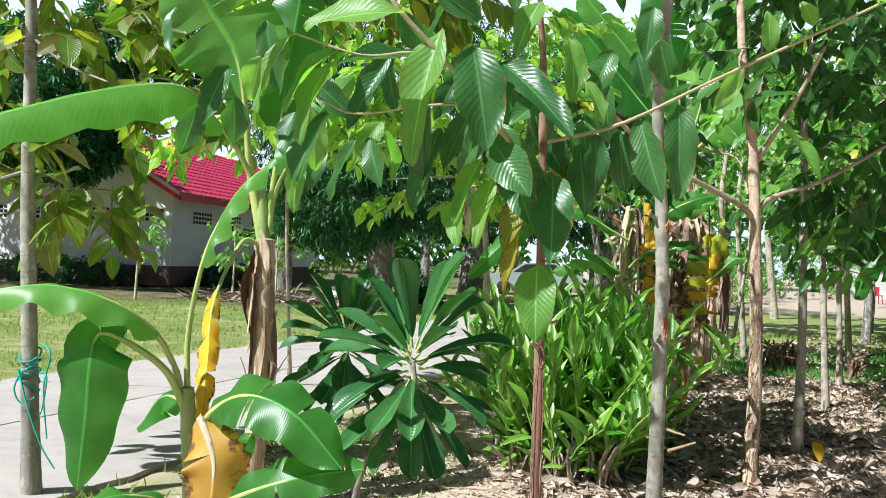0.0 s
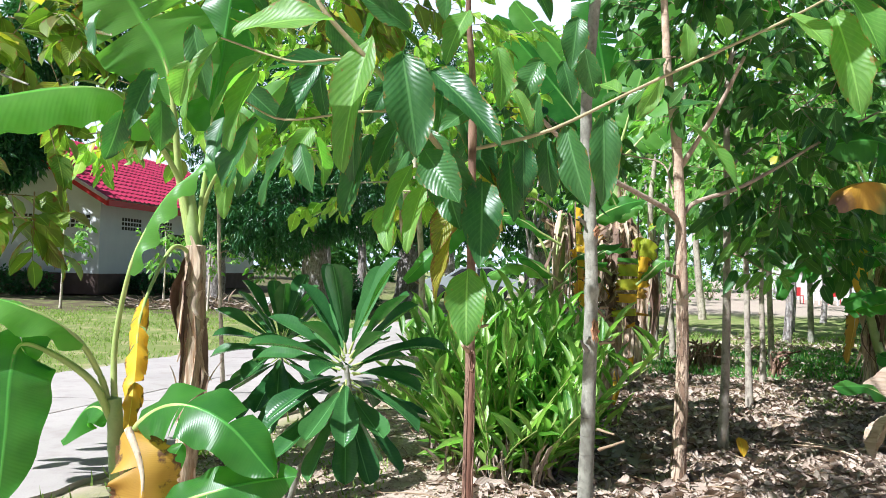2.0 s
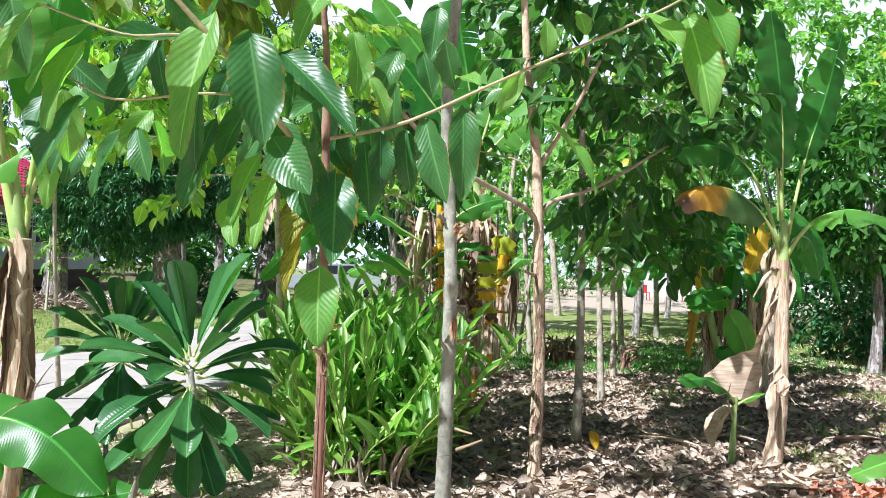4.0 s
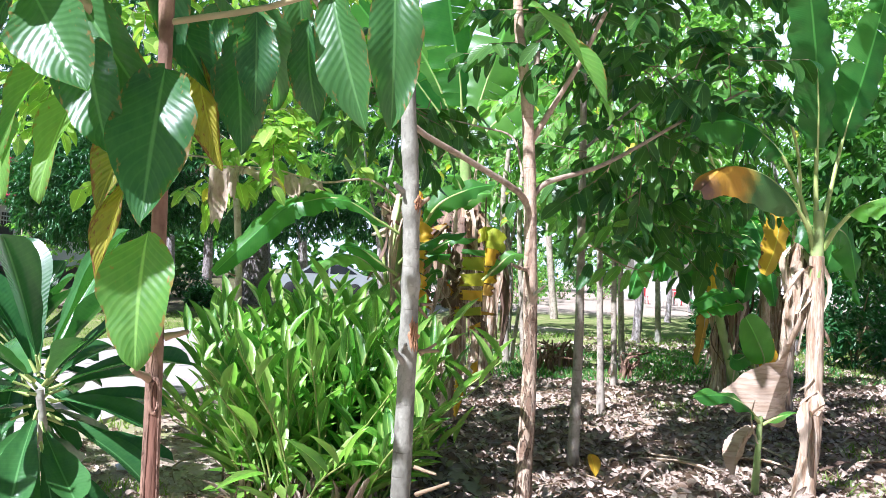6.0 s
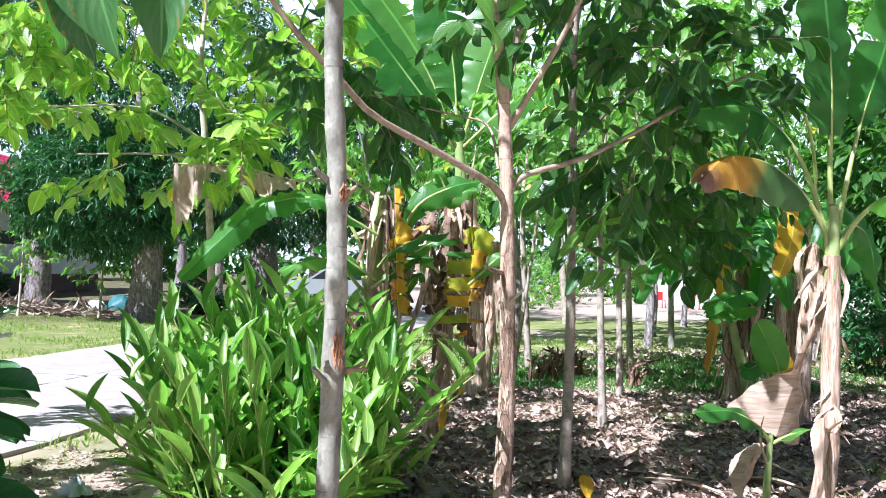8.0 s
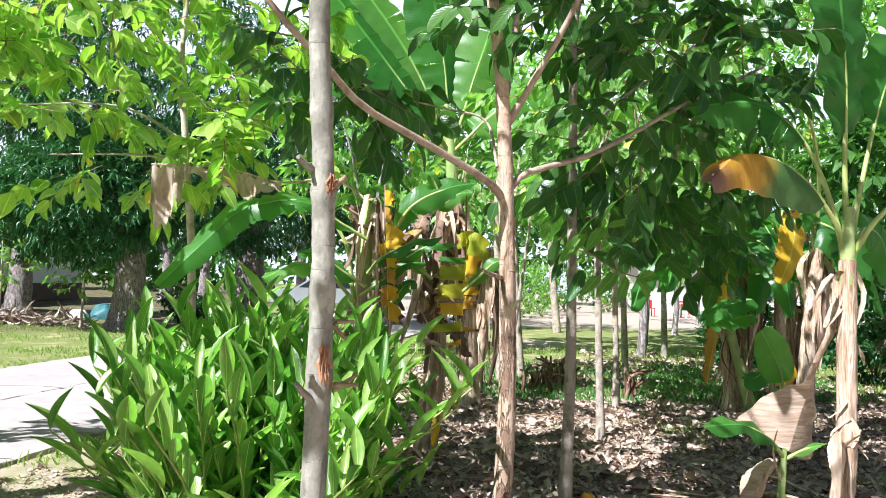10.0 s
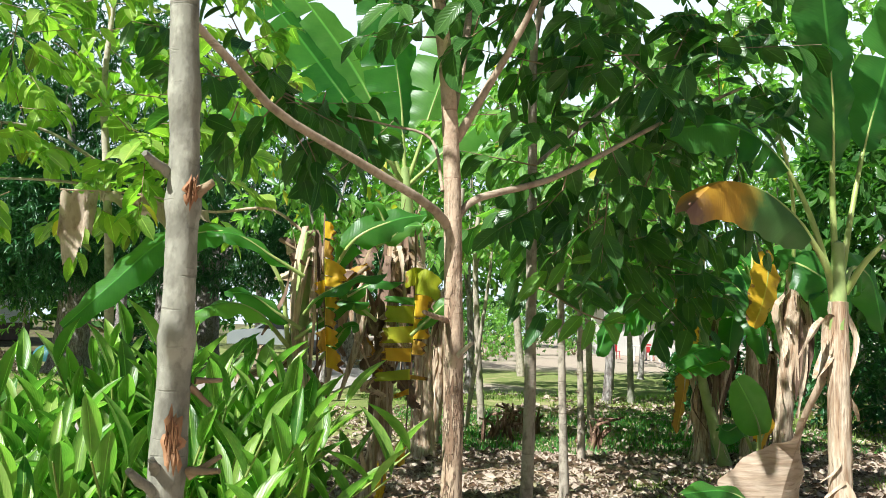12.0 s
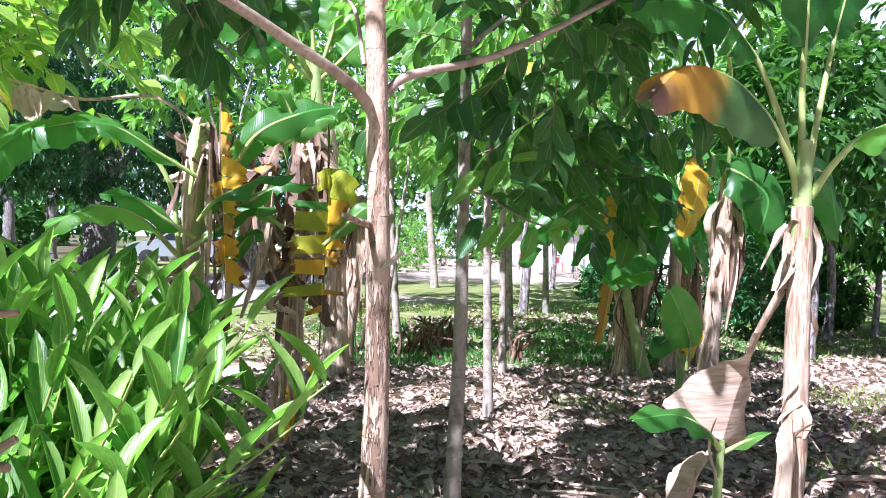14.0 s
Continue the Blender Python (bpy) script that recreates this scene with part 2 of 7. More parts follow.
M_STALK = plain_material("leaf_stalk", (0.3, 0.42, 0.1), (0.5, 0.55, 0.2), 0.4, 8.0, 0.1, 0.4)
M_GSTEM = plain_material("ginger_stem", (0.2, 0.33, 0.07), (0.4, 0.4, 0.13), 0.5, 9.0, 0.1)
M_GREENTWIG = plain_material("young_twig_bark", (0.34, 0.29, 0.15), (0.45, 0.38, 0.22), 0.7, 20.0, 0.3)
M_TWIG = plain_material("twig_bark", (0.25, 0.17, 0.1), (0.36, 0.27, 0.17), 0.8, 20.0, 0.4)
M_DARKWOOD = fibre_material("weathered_dark_wood", (0.2, 0.1, 0.065), (0.11, 0.05, 0.03), (0.04, 0.02, 0.012), 0.0, 2.0)
M_WOUND = fibre_material("bare_wood", (0.5, 0.28, 0.15), (0.24, 0.1, 0.05), (0.13, 0.045, 0.02))
# barks
B_GREY = bark_material("bark_grey", (0.2, 0.195, 0.155), (0.4, 0.385, 0.315), (0.1, 0.09, 0.07))
B_RED = bark_material("bark_red_brown", (0.38, 0.25, 0.175), (0.26, 0.15, 0.1), (0.08, 0.04, 0.03), 0.8, 0.9, False, 0.8)
B_PALE = bark_material("bark_pale_fissured", (0.66, 0.52, 0.38), (0.5, 0.36, 0.25), (0.2, 0.12, 0.075), 0.85, 1.6, True, 0.9)
B_LIMB = bark_material("bark_limb_brown", (0.5, 0.4, 0.3), (0.37, 0.28, 0.2), (0.17, 0.11, 0.075))
B_DULL = bark_material("bark_dull", (0.52, 0.46, 0.37), (0.37, 0.31, 0.245), (0.1, 0.08, 0.06))
B_OLD = bark_material("bark_old", (0.44, 0.4, 0.38), (0.33, 0.3, 0.28), (0.08, 0.06, 0.05), 0.5, 3.0, False, 0.9)
B_WHITE = bark_material("bark_whitish", (0.62, 0.56, 0.46), (0.48, 0.42, 0.32), (0.2, 0.15, 0.1))


# ---- geometry helpers ----
ORIGIN = {}


class Geo:
    """Collects vertices, faces and uvs of one mesh."""

    def __init__(self):
        self.v, self.f, self.uv, self.count = [], [], [], 0

    def add(self, verts, faces, uvs=None):
        verts, faces = np.asarray(verts, float), np.asarray(faces, int)
        self.v.append(verts)
        self.f.append(faces + self.count)
        self.uv.append(np.zeros((len(verts), 2)) if uvs is None else np.asarray(uvs, float))
        self.count += len(verts)
        return self

    def mesh(self, name, origin=(0, 0, 0)):
        me = bpy.data.meshes.new(name)
        v = np.concatenate(self.v) - np.asarray(origin)
        quads = [f for f in self.f if f.shape[1] == 4]
        tris = [f for f in self.f if f.shape[1] == 3]
        loops = np.concatenate([f.ravel() for f in quads + tris])
        sizes = np.concatenate([np.full(len(f), f.shape[1]) for f in quads + tris])
        me.vertices.add(len(v)), me.loops.add(len(loops)), me.polygons.add(len(sizes))
        me.vertices.foreach_set("co", v.ravel())
        me.loops.foreach_set("vertex_index", loops.astype(np.int32))
        me.polygons.foreach_set("loop_start", np.concatenate([[0], np.cumsum(sizes)[:-1]]).astype(np.int32))
        me.polygons.foreach_set("loop_total", sizes.astype(np.int32))
        me.polygons.foreach_set("use_smooth", np.ones(len(sizes), bool))
        uv = me.uv_layers.new(name="UVMap")
        uv.data.foreach_set("uv", np.concatenate(self.uv)[loops].ravel())
        me.update(calc_edges=True)
        me.validate()
        return me


def thing(name, base, label, category, group="", kind=""):
    ob = new(name)
    ob.location = base
    ob.empty_display_size = 0.1
    ORIGIN[ob] = np.array(base, float)
    return tagged(ob, label, category, group, kind)


def part(name, geo, material, parent=None, label="", kind=""):
    org = ORIGIN[parent] if parent else np.zeros(3)
    ob = new(name, geo.mesh(name, org))
    ob.data.materials.append(material)
    if parent:
        ob.parent = parent
    ORIGIN[ob] = org
    return tagged(ob, label, kind=kind)


def unit(v):
    v = np.asarray(v, float)
    return v / (np.linalg.norm(v, axis=-1, keepdims=True) + 1e-9)


def curve_points(pts, n):
    """A smooth line through a few points."""
    p = np.asarray(pts, float)
    if len(p) == 2:
        return p[0] + np.linspace(0, 1, n)[:, None] * (p[1] - p[0])
    q = np.vstack([2 * p[0] - p[1], p, 2 * p[-1] - p[-2]])
    seg = len(p) - 1
    out = []
    for u in np.linspace(0, seg - 1e-6, n):
        i, f = int(u), u - int(u)
        a, b, c, d = q[i], q[i + 1], q[i + 2], q[i + 3]
        out.append(0.5 * (2 * b + (c - a) * f + (2 * a - 5 * b + 4 * c - d) * f * f + (3 * b - a - 3 * c + d) * f ** 3))
    return np.array(out)


def tube(geo, pts, r0, r1, n=10, sides=8, rough=0.0, seed=0, flare=0.0, knots=()):
    """A tapered round limb along a smooth line."""
    c = curve_points(pts, n)
    t = unit(np.gradient(c, axis=0))
    ref = np.where(np.abs(t[:, 2:3]) > 0.9, [[1.0, 0, 0]], [[0, 0, 1.0]])
    a = unit(np.cross(t, ref))
    b = np.cross(t, a)
    u = np.linspace(0, 1, n)
    r = r0 + (r1 - r0) * u + flare * np.exp(-u * 14)
    for k, amount in knots:
        r = r + amount * np.exp(-((u - k) / 0.012) ** 2)
    ang = np.linspace(0, 2 * math.pi, sides, endpoint=False)
    rg = np.random.default_rng(seed)
    rr = r[:, None] * (1 + rough * rg.normal(size=(n, sides)))
    v = c[:, None, :] + rr[..., None] * (np.cos(ang)[None, :, None] * a[:, None, :] + np.sin(ang)[None, :, None] * b[:, None, :])
    i, j = np.meshgrid(np.arange(n - 1), np.arange(sides), indexing="ij")
    j2 = (j + 1) % sides
    f = np.stack([i * sides + j, i * sides + j2, (i + 1) * sides + j2, (i + 1) * sides + j], -1).reshape(-1, 4)
    uv = np.stack(np.broadcast_arrays(u[:, None], (ang / 6.283)[None, :]), -1).reshape(-1, 2)
    geo.add(v.reshape(-1, 3), f, uv)
    end = np.vstack([v[-1], c[-1] + t[-1] * r[-1] * 0.5])
    geo.add(end, [[k, (k + 1) % sides, sides] for k in range(sides)])
    return c


def leaf_grid(nu, nv, shape, fold=0.25, bend=0.5, pleat=0.0, wave=0.0, seed=0):
    """A unit leaf along +x, up +z: verts, faces, uvs. shape(u) is the half width."""
    u = np.linspace(0, 1, nu + 1)
    s = np.linspace(-1, 1, nv + 1)
    w = shape(u)
    rg = np.random.default_rng(seed)
    ph = rg.uniform(0, 6.28)
    knot = np.linspace(0, 1, 9)
    edge = np.stack([np.interp(u, knot, 0.08 * rg.normal(size=9)) for _ in (0, 1)], 1)
    x = np.sin(bend * u) / bend if bend else u
    z = -(1 - np.cos(bend * u)) / bend if bend else 0 * u
    X = x[:, None] + 0 * s[None]
    Yv = w[:, None] * s[None] * (1 + (edge[:, (s > 0).astype(int)] if nu > 10 else 0.0))
    Z = z[:, None] + fold * np.abs(Yv) + pleat * np.sin(88 * (u[:, None] - 0.5 * np.abs(Yv))) * np.abs(s[None]) + wave * np.sin(9 * u[:, None] + ph + s[None] * 2) * np.abs(s[None]) ** 1.5
    v = np.stack([X, Yv, Z], -1).reshape(-1, 3)
    i, j = np.meshgrid(np.arange(nu), np.arange(nv), indexing="ij")
    k = nv + 1
    f = np.stack([i * k + j, (i + 1) * k + j, (i + 1) * k + j + 1, i * k + j + 1], -1).reshape(-1, 4)
    uv = np.stack(np.broadcast_arrays(u[:, None], (s * 0.5 + 0.5)[None]), -1).reshape(-1, 2)
    return v, f, uv


def oval(u):
    return 0.5 * np.sin(math.pi * np.clip(u, 0, 1) ** 0.85) ** 0.75 + 0.004


def lance(u):
    return 0.5 * np.sin(math.pi * np.clip(u, 0, 1) ** 0.7) ** 1.0 + 0.004


def blade(u):
    return 0.5 * (1 - u ** 1.5) + 0.01


def frames_of(axis, up):
    a = unit(axis)
    b = unit(np.cross(up, a))
    n = np.cross(a, b)
    return a, b, n


def leaf_mass(geo, base, axis, up, length, width, template):
    """Many leaves at once: arrays of places, directions, sizes."""
    tv, tf, tuv = template
    a, b, n = frames_of(axis, up)
    L, W = np.asarray(length)[:, None, None], np.asarray(width)[:, None, None]
    v = np.asarray(base)[:, None, :] + tv[None, :, 0:1] * L * a[:, None, :] + tv[None, :, 1:2] * W * b[:, None, :] + tv[None, :, 2:3] * (0.5 * L + 0.5 * W) * n[:, None, :]
    k, m = len(v), len(tv)
    f = (tf[None] + (np.arange(k) * m)[:, None, None]).reshape(-1, tf.shape[1])
    geo.add(v.reshape(-1, 3), f, np.tile(tuv, (k, 1)))


def ellip(u):
    return 0.5 * np.sin(math.pi * np.clip(u, 0, 1) ** 0.95) ** 0.6 * (1 - 0.12 * u) + 0.004


def spoon(u):
    """Narrow at the foot, broadest past the middle, with a blunt round tip."""
    return 0.5 * (np.clip(u, 0, 1) ** 0.75) * np.clip(1 - np.clip((u - 0.62) / 0.38, 0, 1) ** 2.4, 0, 1) ** 0.5 * 1.15 + 0.01 * (1 - u)


T_ELLIP = leaf_grid(6, 2, ellip, 0.22, 0.5)
T_OVAL = leaf_grid(4, 2, oval, 0.25, 0.6)
T_LANCE = leaf_grid(3, 2, lance, 0.3, 0.9)
T_GINGER = leaf_grid(7, 2, lambda u: 0.5 * np.sin(math.pi * np.clip(u, 0, 1) ** 0.85) ** 0.9 + 0.004, 0.35, 0.5)
T_DRY = leaf_grid(4, 2, oval, 0.7, 1.6, wave=0.1)
T_DRY_FLAT = leaf_grid(6, 2, lance, 0.2, 0.6, wave=0.16)
T_GRASS = leaf_grid(3, 1, blade, 0.0, 0.9)


def shared_mesh(name, template, material):
    me = Geo().add(*template).mesh(name)
    me.materials.append(material)
    return me


def leaf_object(name, parent, me, base, tip, up, width, label=""):
    """One leaf of its own on a shared unit mesh."""
    base, tip = np.asarray(base, float), np.asarray(tip, float)
    a, b, n = frames_of(tip - base, np.asarray(up, float))
    L = np.linalg.norm(tip - base) * 1.03
    ob = new(name, me)
    m = Matrix.Identity(4)
    for k in range(3):
        m[k][0], m[k][1], m[k][2], m[k][3] = a[k] * L, b[k] * width, n[k] * 0.5 * (L + width), base[k] - ORIGIN[parent][k]
    ob.parent = parent
    ob.matrix_basis = m
    return tagged(ob, label)


def ball_points(n, centre, radii, rg, shell=0.0):
    d = unit(rg.normal(size=(n, 3)))
    r = (shell + (1 - shell) * rg.random(n)) ** (1 / 2.2)
    return np.asarray(centre) + d * r[:, None] * np.asarray(radii), d


def twig_sprays(geo, wood, centre, radii, n, per, size, rg, template=None, droop=0.5, ratio=0.42, twig=0.3):
    """Short twigs filling an ellipsoid, each with leaves along it."""
    template = template or T_OVAL
    c, d = ball_points(n, centre, radii, rg)
    d = unit(d * [1, 1, 0.4] + rg.normal(size=(n, 3)) * 0.5 + [0, 0, -0.15])
    k = n * per
    idx = np.repeat(np.arange(n), per)
    s = np.tile(np.linspace(0.1, 1, per), n)
    sgn = np.tile(np.where(np.arange(per) % 2, 1.0, -1.0), n)
    side = unit(np.cross(d[idx], [0, 0, 1.0]))
    base = c[idx] + d[idx] * (s * twig)[:, None]
    axis = unit(d[idx] * 0.7 + side * sgn[:, None] * 0.8 + rg.normal(size=(k, 3)) * 0.3 + [0, 0, -droop])
    up = unit(np.array([0, 0, 1.0]) + rg.normal(size=(k, 3)) * 0.45)
    L = size * rg.uniform(0.65, 1.2, k)
    leaf_mass(geo, base, axis, up, L, L * ratio * rg.uniform(0.85, 1.15, k), template)
    if wood is not None:
        for q in range(n):
            e = c[q] + d[q] * twig
            a, b, nn = frames_of(d[q][None], np.array([[0.3, 0.1, 1.0]]))
            r = 0.004
            ring = np.array([b[0] * r, nn[0] * r, -b[0] * r - nn[0] * r])
            wood.add(np.vstack([c[q] - d[q] * 0.1 + ring, e + ring * 0.4]), [[0, 1, 4, 3], [1, 2, 5, 4], [2, 0, 3, 5]])


# ---- ground, road ----
def near_edge(y):
    return -0.85 + 0.335 * (y - 7.7)


def far_edge(y):
    return near_edge(y) - 3.72


def height(x, y):
    """Gentle lie of the land."""
    h = 0.025 * np.sin(x * 1.7 + 1) * np.cos(y * 1.3) + 0.012 * np.sin(x * 5.1 + y * 3.7)
    right = np.clip((x - near_edge(y) - 0.3) / 1.0, 0, 1)
    left = np.clip((far_edge(y) - 0.2 - x) / 1.5, 0, 1)
    h = h * np.maximum(right, left)
    h = h - 0.09 * np.exp(-((x - 4.2) ** 2 + (y - 6.0) ** 2) / 3.0)
    h = h + 0.14 * np.exp(-((x - 6.0) ** 2 / 6 + (y - 15.5) ** 2 / 1.2))
    return h


def ground_material():
    m = Nodes("earth_and_grass")
    c = m.coord("Object")
    x, y, _ = m.xyz(c)
    big, mid, fine = m.noise(0.35, 4.0, c), m.noise(2.2, 6.0, c), m.noise(28.0, 6.0, c)
    grit = m.noise(140.0, 3.0, c)
    dirt = m.mix(m.ramp(mid, 0.3, 0.7), (0.41, 0.32, 0.245), (0.55, 0.45, 0.36))
    dirt = m.mix(m.ramp(fine, 0.55, 0.85), dirt, (0.25, 0.18, 0.13))
    sand = m.mix(m.ramp(fine, 0.3, 0.7), (0.37, 0.3, 0.23), (0.46, 0.38, 0.31))
    grass = m.mix(m.ramp(fine, 0.3, 0.7), (0.13, 0.18, 0.05), (0.25, 0.27, 0.09))
    grass = m.mix(m.ramp(mid, 0.5, 0.72), grass, (0.4, 0.34, 0.18))
    # lawn beyond the road and far among the trees, bare earth in the plantation
    left = m.ramp(m.math("SUBTRACT", m.math("MULTIPLY_ADD", y, 0.335, -7.2), x), -0.2, 0.3)
    far = m.ramp(m.math("ADD", y, m.math("MULTIPLY", m.math("SUBTRACT", mid, 0.5), 4.0)), 10.6, 12.0)
    tuft = m.ramp(m.math("ADD", big, m.math("MULTIPLY", mid, 0.4)), 0.78, 0.9)
    edge = m.ramp(m.math("ABSOLUTE", m.math("SUBTRACT", m.math("MULTIPLY_ADD", y, 0.335, -3.0), x)), 0.5, 0.25)
    g = m.math("MAXIMUM", m.math("MAXIMUM", left, far), m.math("MAXIMUM", m.math("MULTIPLY", tuft, 0.8), m.math("MULTIPLY", edge, m.ramp(mid, 0.35, 0.6))))
    col = m.mix(g, dirt, grass)
    bare = m.math("MULTIPLY", m.ramp(y, 27.0, 30.0), m.ramp(x, 3.0, 6.0))
    col = m.mix(bare, col, sand)
    mx, my = m.math("SUBTRACT", x, (6.67, 19.87, 0.0)[0]), m.math("SUBTRACT", y, (6.67, 19.87, 0.0)[1])
    dist = m.math("ADD", m.math("MULTIPLY", mx, mx), m.math("MULTIPLY", m.math("MULTIPLY", my, my), 0.3))
    col = m.mix(m.ramp(m.math("ADD", dist, m.math("MULTIPLY", mid, 0.8)), 1.6, 0.7), col, sand)
    # shade under the far trees put into the earth colour as dark brown
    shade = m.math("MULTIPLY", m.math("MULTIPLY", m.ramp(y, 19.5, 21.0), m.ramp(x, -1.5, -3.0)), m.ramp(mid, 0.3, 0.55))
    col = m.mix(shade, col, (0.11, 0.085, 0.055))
    m.bump(m.math("ADD", m.math("MULTIPLY", fine, 1.0), m.math("MULTIPLY", grit, 0.4)), 0.5, 0.02)
    return m.done(col, 0.95, 0.1)


def build_ground():
    xs = np.concatenate([[-400, -150, -60, -35], np.arange(-25, 26, 0.35), [35, 60, 150, 400]])
    ys = np.concatenate([[-300, -100, -40, -15], np.arange(-6, 40, 0.35), [50, 80, 160, 500]])
    X, Yg = np.meshgrid(xs, ys, indexing="ij")
    Z = height(X, Yg)
    k = len(ys)
    i, j = np.meshgrid(np.arange(len(xs) - 1), np.arange(k - 1), indexing="ij")
    f = np.stack([i * k + j, (i + 1) * k + j, (i + 1) * k + j + 1, i * k + j + 1], -1).reshape(-1, 4)
    g = Geo().add(np.stack([X, Yg, Z], -1).reshape(-1, 3), f)
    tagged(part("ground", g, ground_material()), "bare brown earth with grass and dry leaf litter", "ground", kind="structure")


build_ground()


def road_material():
    m = Nodes("old_concrete")
    c = m.coord("Object")
    n1, n2, n3 = m.noise(0.9, 5.0, c), m.noise(7.0, 6.0, c), m.noise(90.0, 4.0, c)
    col = m.mix(m.ramp(n1, 0.3, 0.7), (0.36, 0.325, 0.3), (0.45, 0.405, 0.375))
    col = m.mix(m.math("MULTIPLY", m.ramp(n2, 0.5, 0.72), 0.4), col, (0.28, 0.23, 0.2))
    col = m.mix(m.math("MULTIPLY", m.ramp(n3, 0.55, 0.75), 0.35), col, (0.24, 0.21, 0.19))
    m.bump(m.math("ADD", n2, m.math("MULTIPLY", n3, 0.5)), 0.35, 0.01)
    return m.done(col, 0.9, 0.2)


def build_road():
    mat = road_material()
    road = thing("road", (0, 0, 0), "pale worn concrete lane with cracked slab joints", "road", kind="structure")
    cuts = [-30, -14, -4, 2.5, 7.6, 11.2, 15.5, 20, 26, 34, 60]
    rg = np.random.default_rng(3)
    for a, b in zip(cuts[:-1], cuts[1:]):
        for lo, hi in ((0.0, 0.497), (0.503, 1.0)):
            g = Geo()
            n, k = 24, 9
            v = []
            for i in range(n + 1):
                y = a + 0.012 + (b - a - 0.024) * i / n
                for j in range(k):
                    s = j / (k - 1)
                    x = far_edge(y) + (near_edge(y) - far_edge(y)) * (lo + (hi - lo) * s)
                    outer = (j == 0 and lo == 0) or (j == k - 1 and hi == 1)
                    jag = rg.normal() * (0.025 if outer else 0.005) if j in (0, k - 1) else 0
                    tilt = 0.03 * (s - 0.5) if (i in (0, n)) else 0.0
                    v.append((x + jag, y + tilt * 2 + rg.normal() * 0.008 * (i in (0, n)), 0.055 - (0.02 if j in (0, k - 1) else 0) - (0.008 if i in (0, n) else 0)))
            f = [[i * k + j, i * k + j + 1, (i + 1) * k + j + 1, (i + 1) * k + j] for i in range(n) for j in range(k - 1)]
            g.add(v, f)
            rim = [i * k for i in range(n + 1)] + [n * k + j for j in range(1, k)] + [i * k + k - 1 for i in range(n - 1, -1, -1)] + [j for j in range(k - 2, 0, -1)]
            top = np.array([v[q] for q in rim])
            low = top * [1, 1, 0] + [0, 0, -0.08]
            m = len(rim)
            g.add(np.vstack([top, low]), [[q, q + m, (q + 1) % m + m, (q + 1) % m] for q in range(m)])
            part("slab", g, mat, road)


build_road()


# ---- trees ----
def tree(name, base, label, trunk, radii, bark, limbs=(), sides=12, limb_bark=None, flare=0.012, knots=(), group="plantation trees", n=40):
    ob = thing(name, base, label, "tree", group)
    g = Geo()
    tube(g, [base, *trunk], radii[0], radii[1], n, sides, 0.018, len(trunk), flare, knots)
    part("trunk", g, bark, ob)
    for pts, r0, r1 in limbs:
        g = Geo()
        tube(g, pts, r0, r1, 16, 8, 0.03, 1)
        part("branch", g, limb_bark or bark, ob)
    return ob


def crown(ob, volumes, material, size, seed, per=7, template=None, droop=0.5, ratio=0.42, twig=0.3, label=""):
    g, w = Geo(), Geo()
    rg = np.random.default_rng(seed)
    for centre, radii, n in volumes:
        twig_sprays(g, w, centre, radii, n, per, size, rg, template, droop, ratio, twig)
    c = part("crown", g, material, ob, label, kind="stuff")
    part("twig_mass", w, M_TWIG, ob, kind="stuff")
    return c


def stub(ob, a, b, r, material=M_TWIG, name="branch_stub"):
    g = Geo()
    tube(g, [a, b], r, r * 0.6, 5, 7, 0.12, 4)
    part(name, g, material, ob)


def scar(ob, c, up, right, size, material=M_WOUND):
    """A torn wound on a trunk: a shallow ragged patch standing a little proud."""
    rg = np.random.default_rng(int(size * 1000))
    g = Geo()
    c, up, right = (np.asarray(q, float) for q in (c, up, right))
    out = np.cross(right, up)
    k = 26
    ring = [c + right * math.cos(q) * size * 0.4 * rg.uniform(0.55, 1.3) + up * math.sin(q) * size * rg.uniform(0.55, 1.35) for q in np.linspace(0, 6.283, k, endpoint=False)]
    v = np.vstack([ring, [c + (p - c) * 0.7 + out * rg.uniform(0.002, 0.012) for p in ring], [c - out * 0.006]])
    g.add(v, [[i, (i + 1) % k, k + (i + 1) % k, k + i] for i in range(k)])
    g.add(v, [[k + i, k + (i + 1) % k, 2 * k] for i in range(k)])
    for j in range(7):
        p = c + right * rg.uniform(-0.3, 0.3) * size + up * rg.uniform(-0.7, 0.1) * size + out * 0.004
        tube(g, [p, p + up * size * rg.uniform(0.3, 0.8) + out * rg.uniform(0.0, 0.014)], size * 0.06, size * 0.015, 4, 5, 0.2, j)
    part("scar", g, material, ob, "torn reddish bare wood")


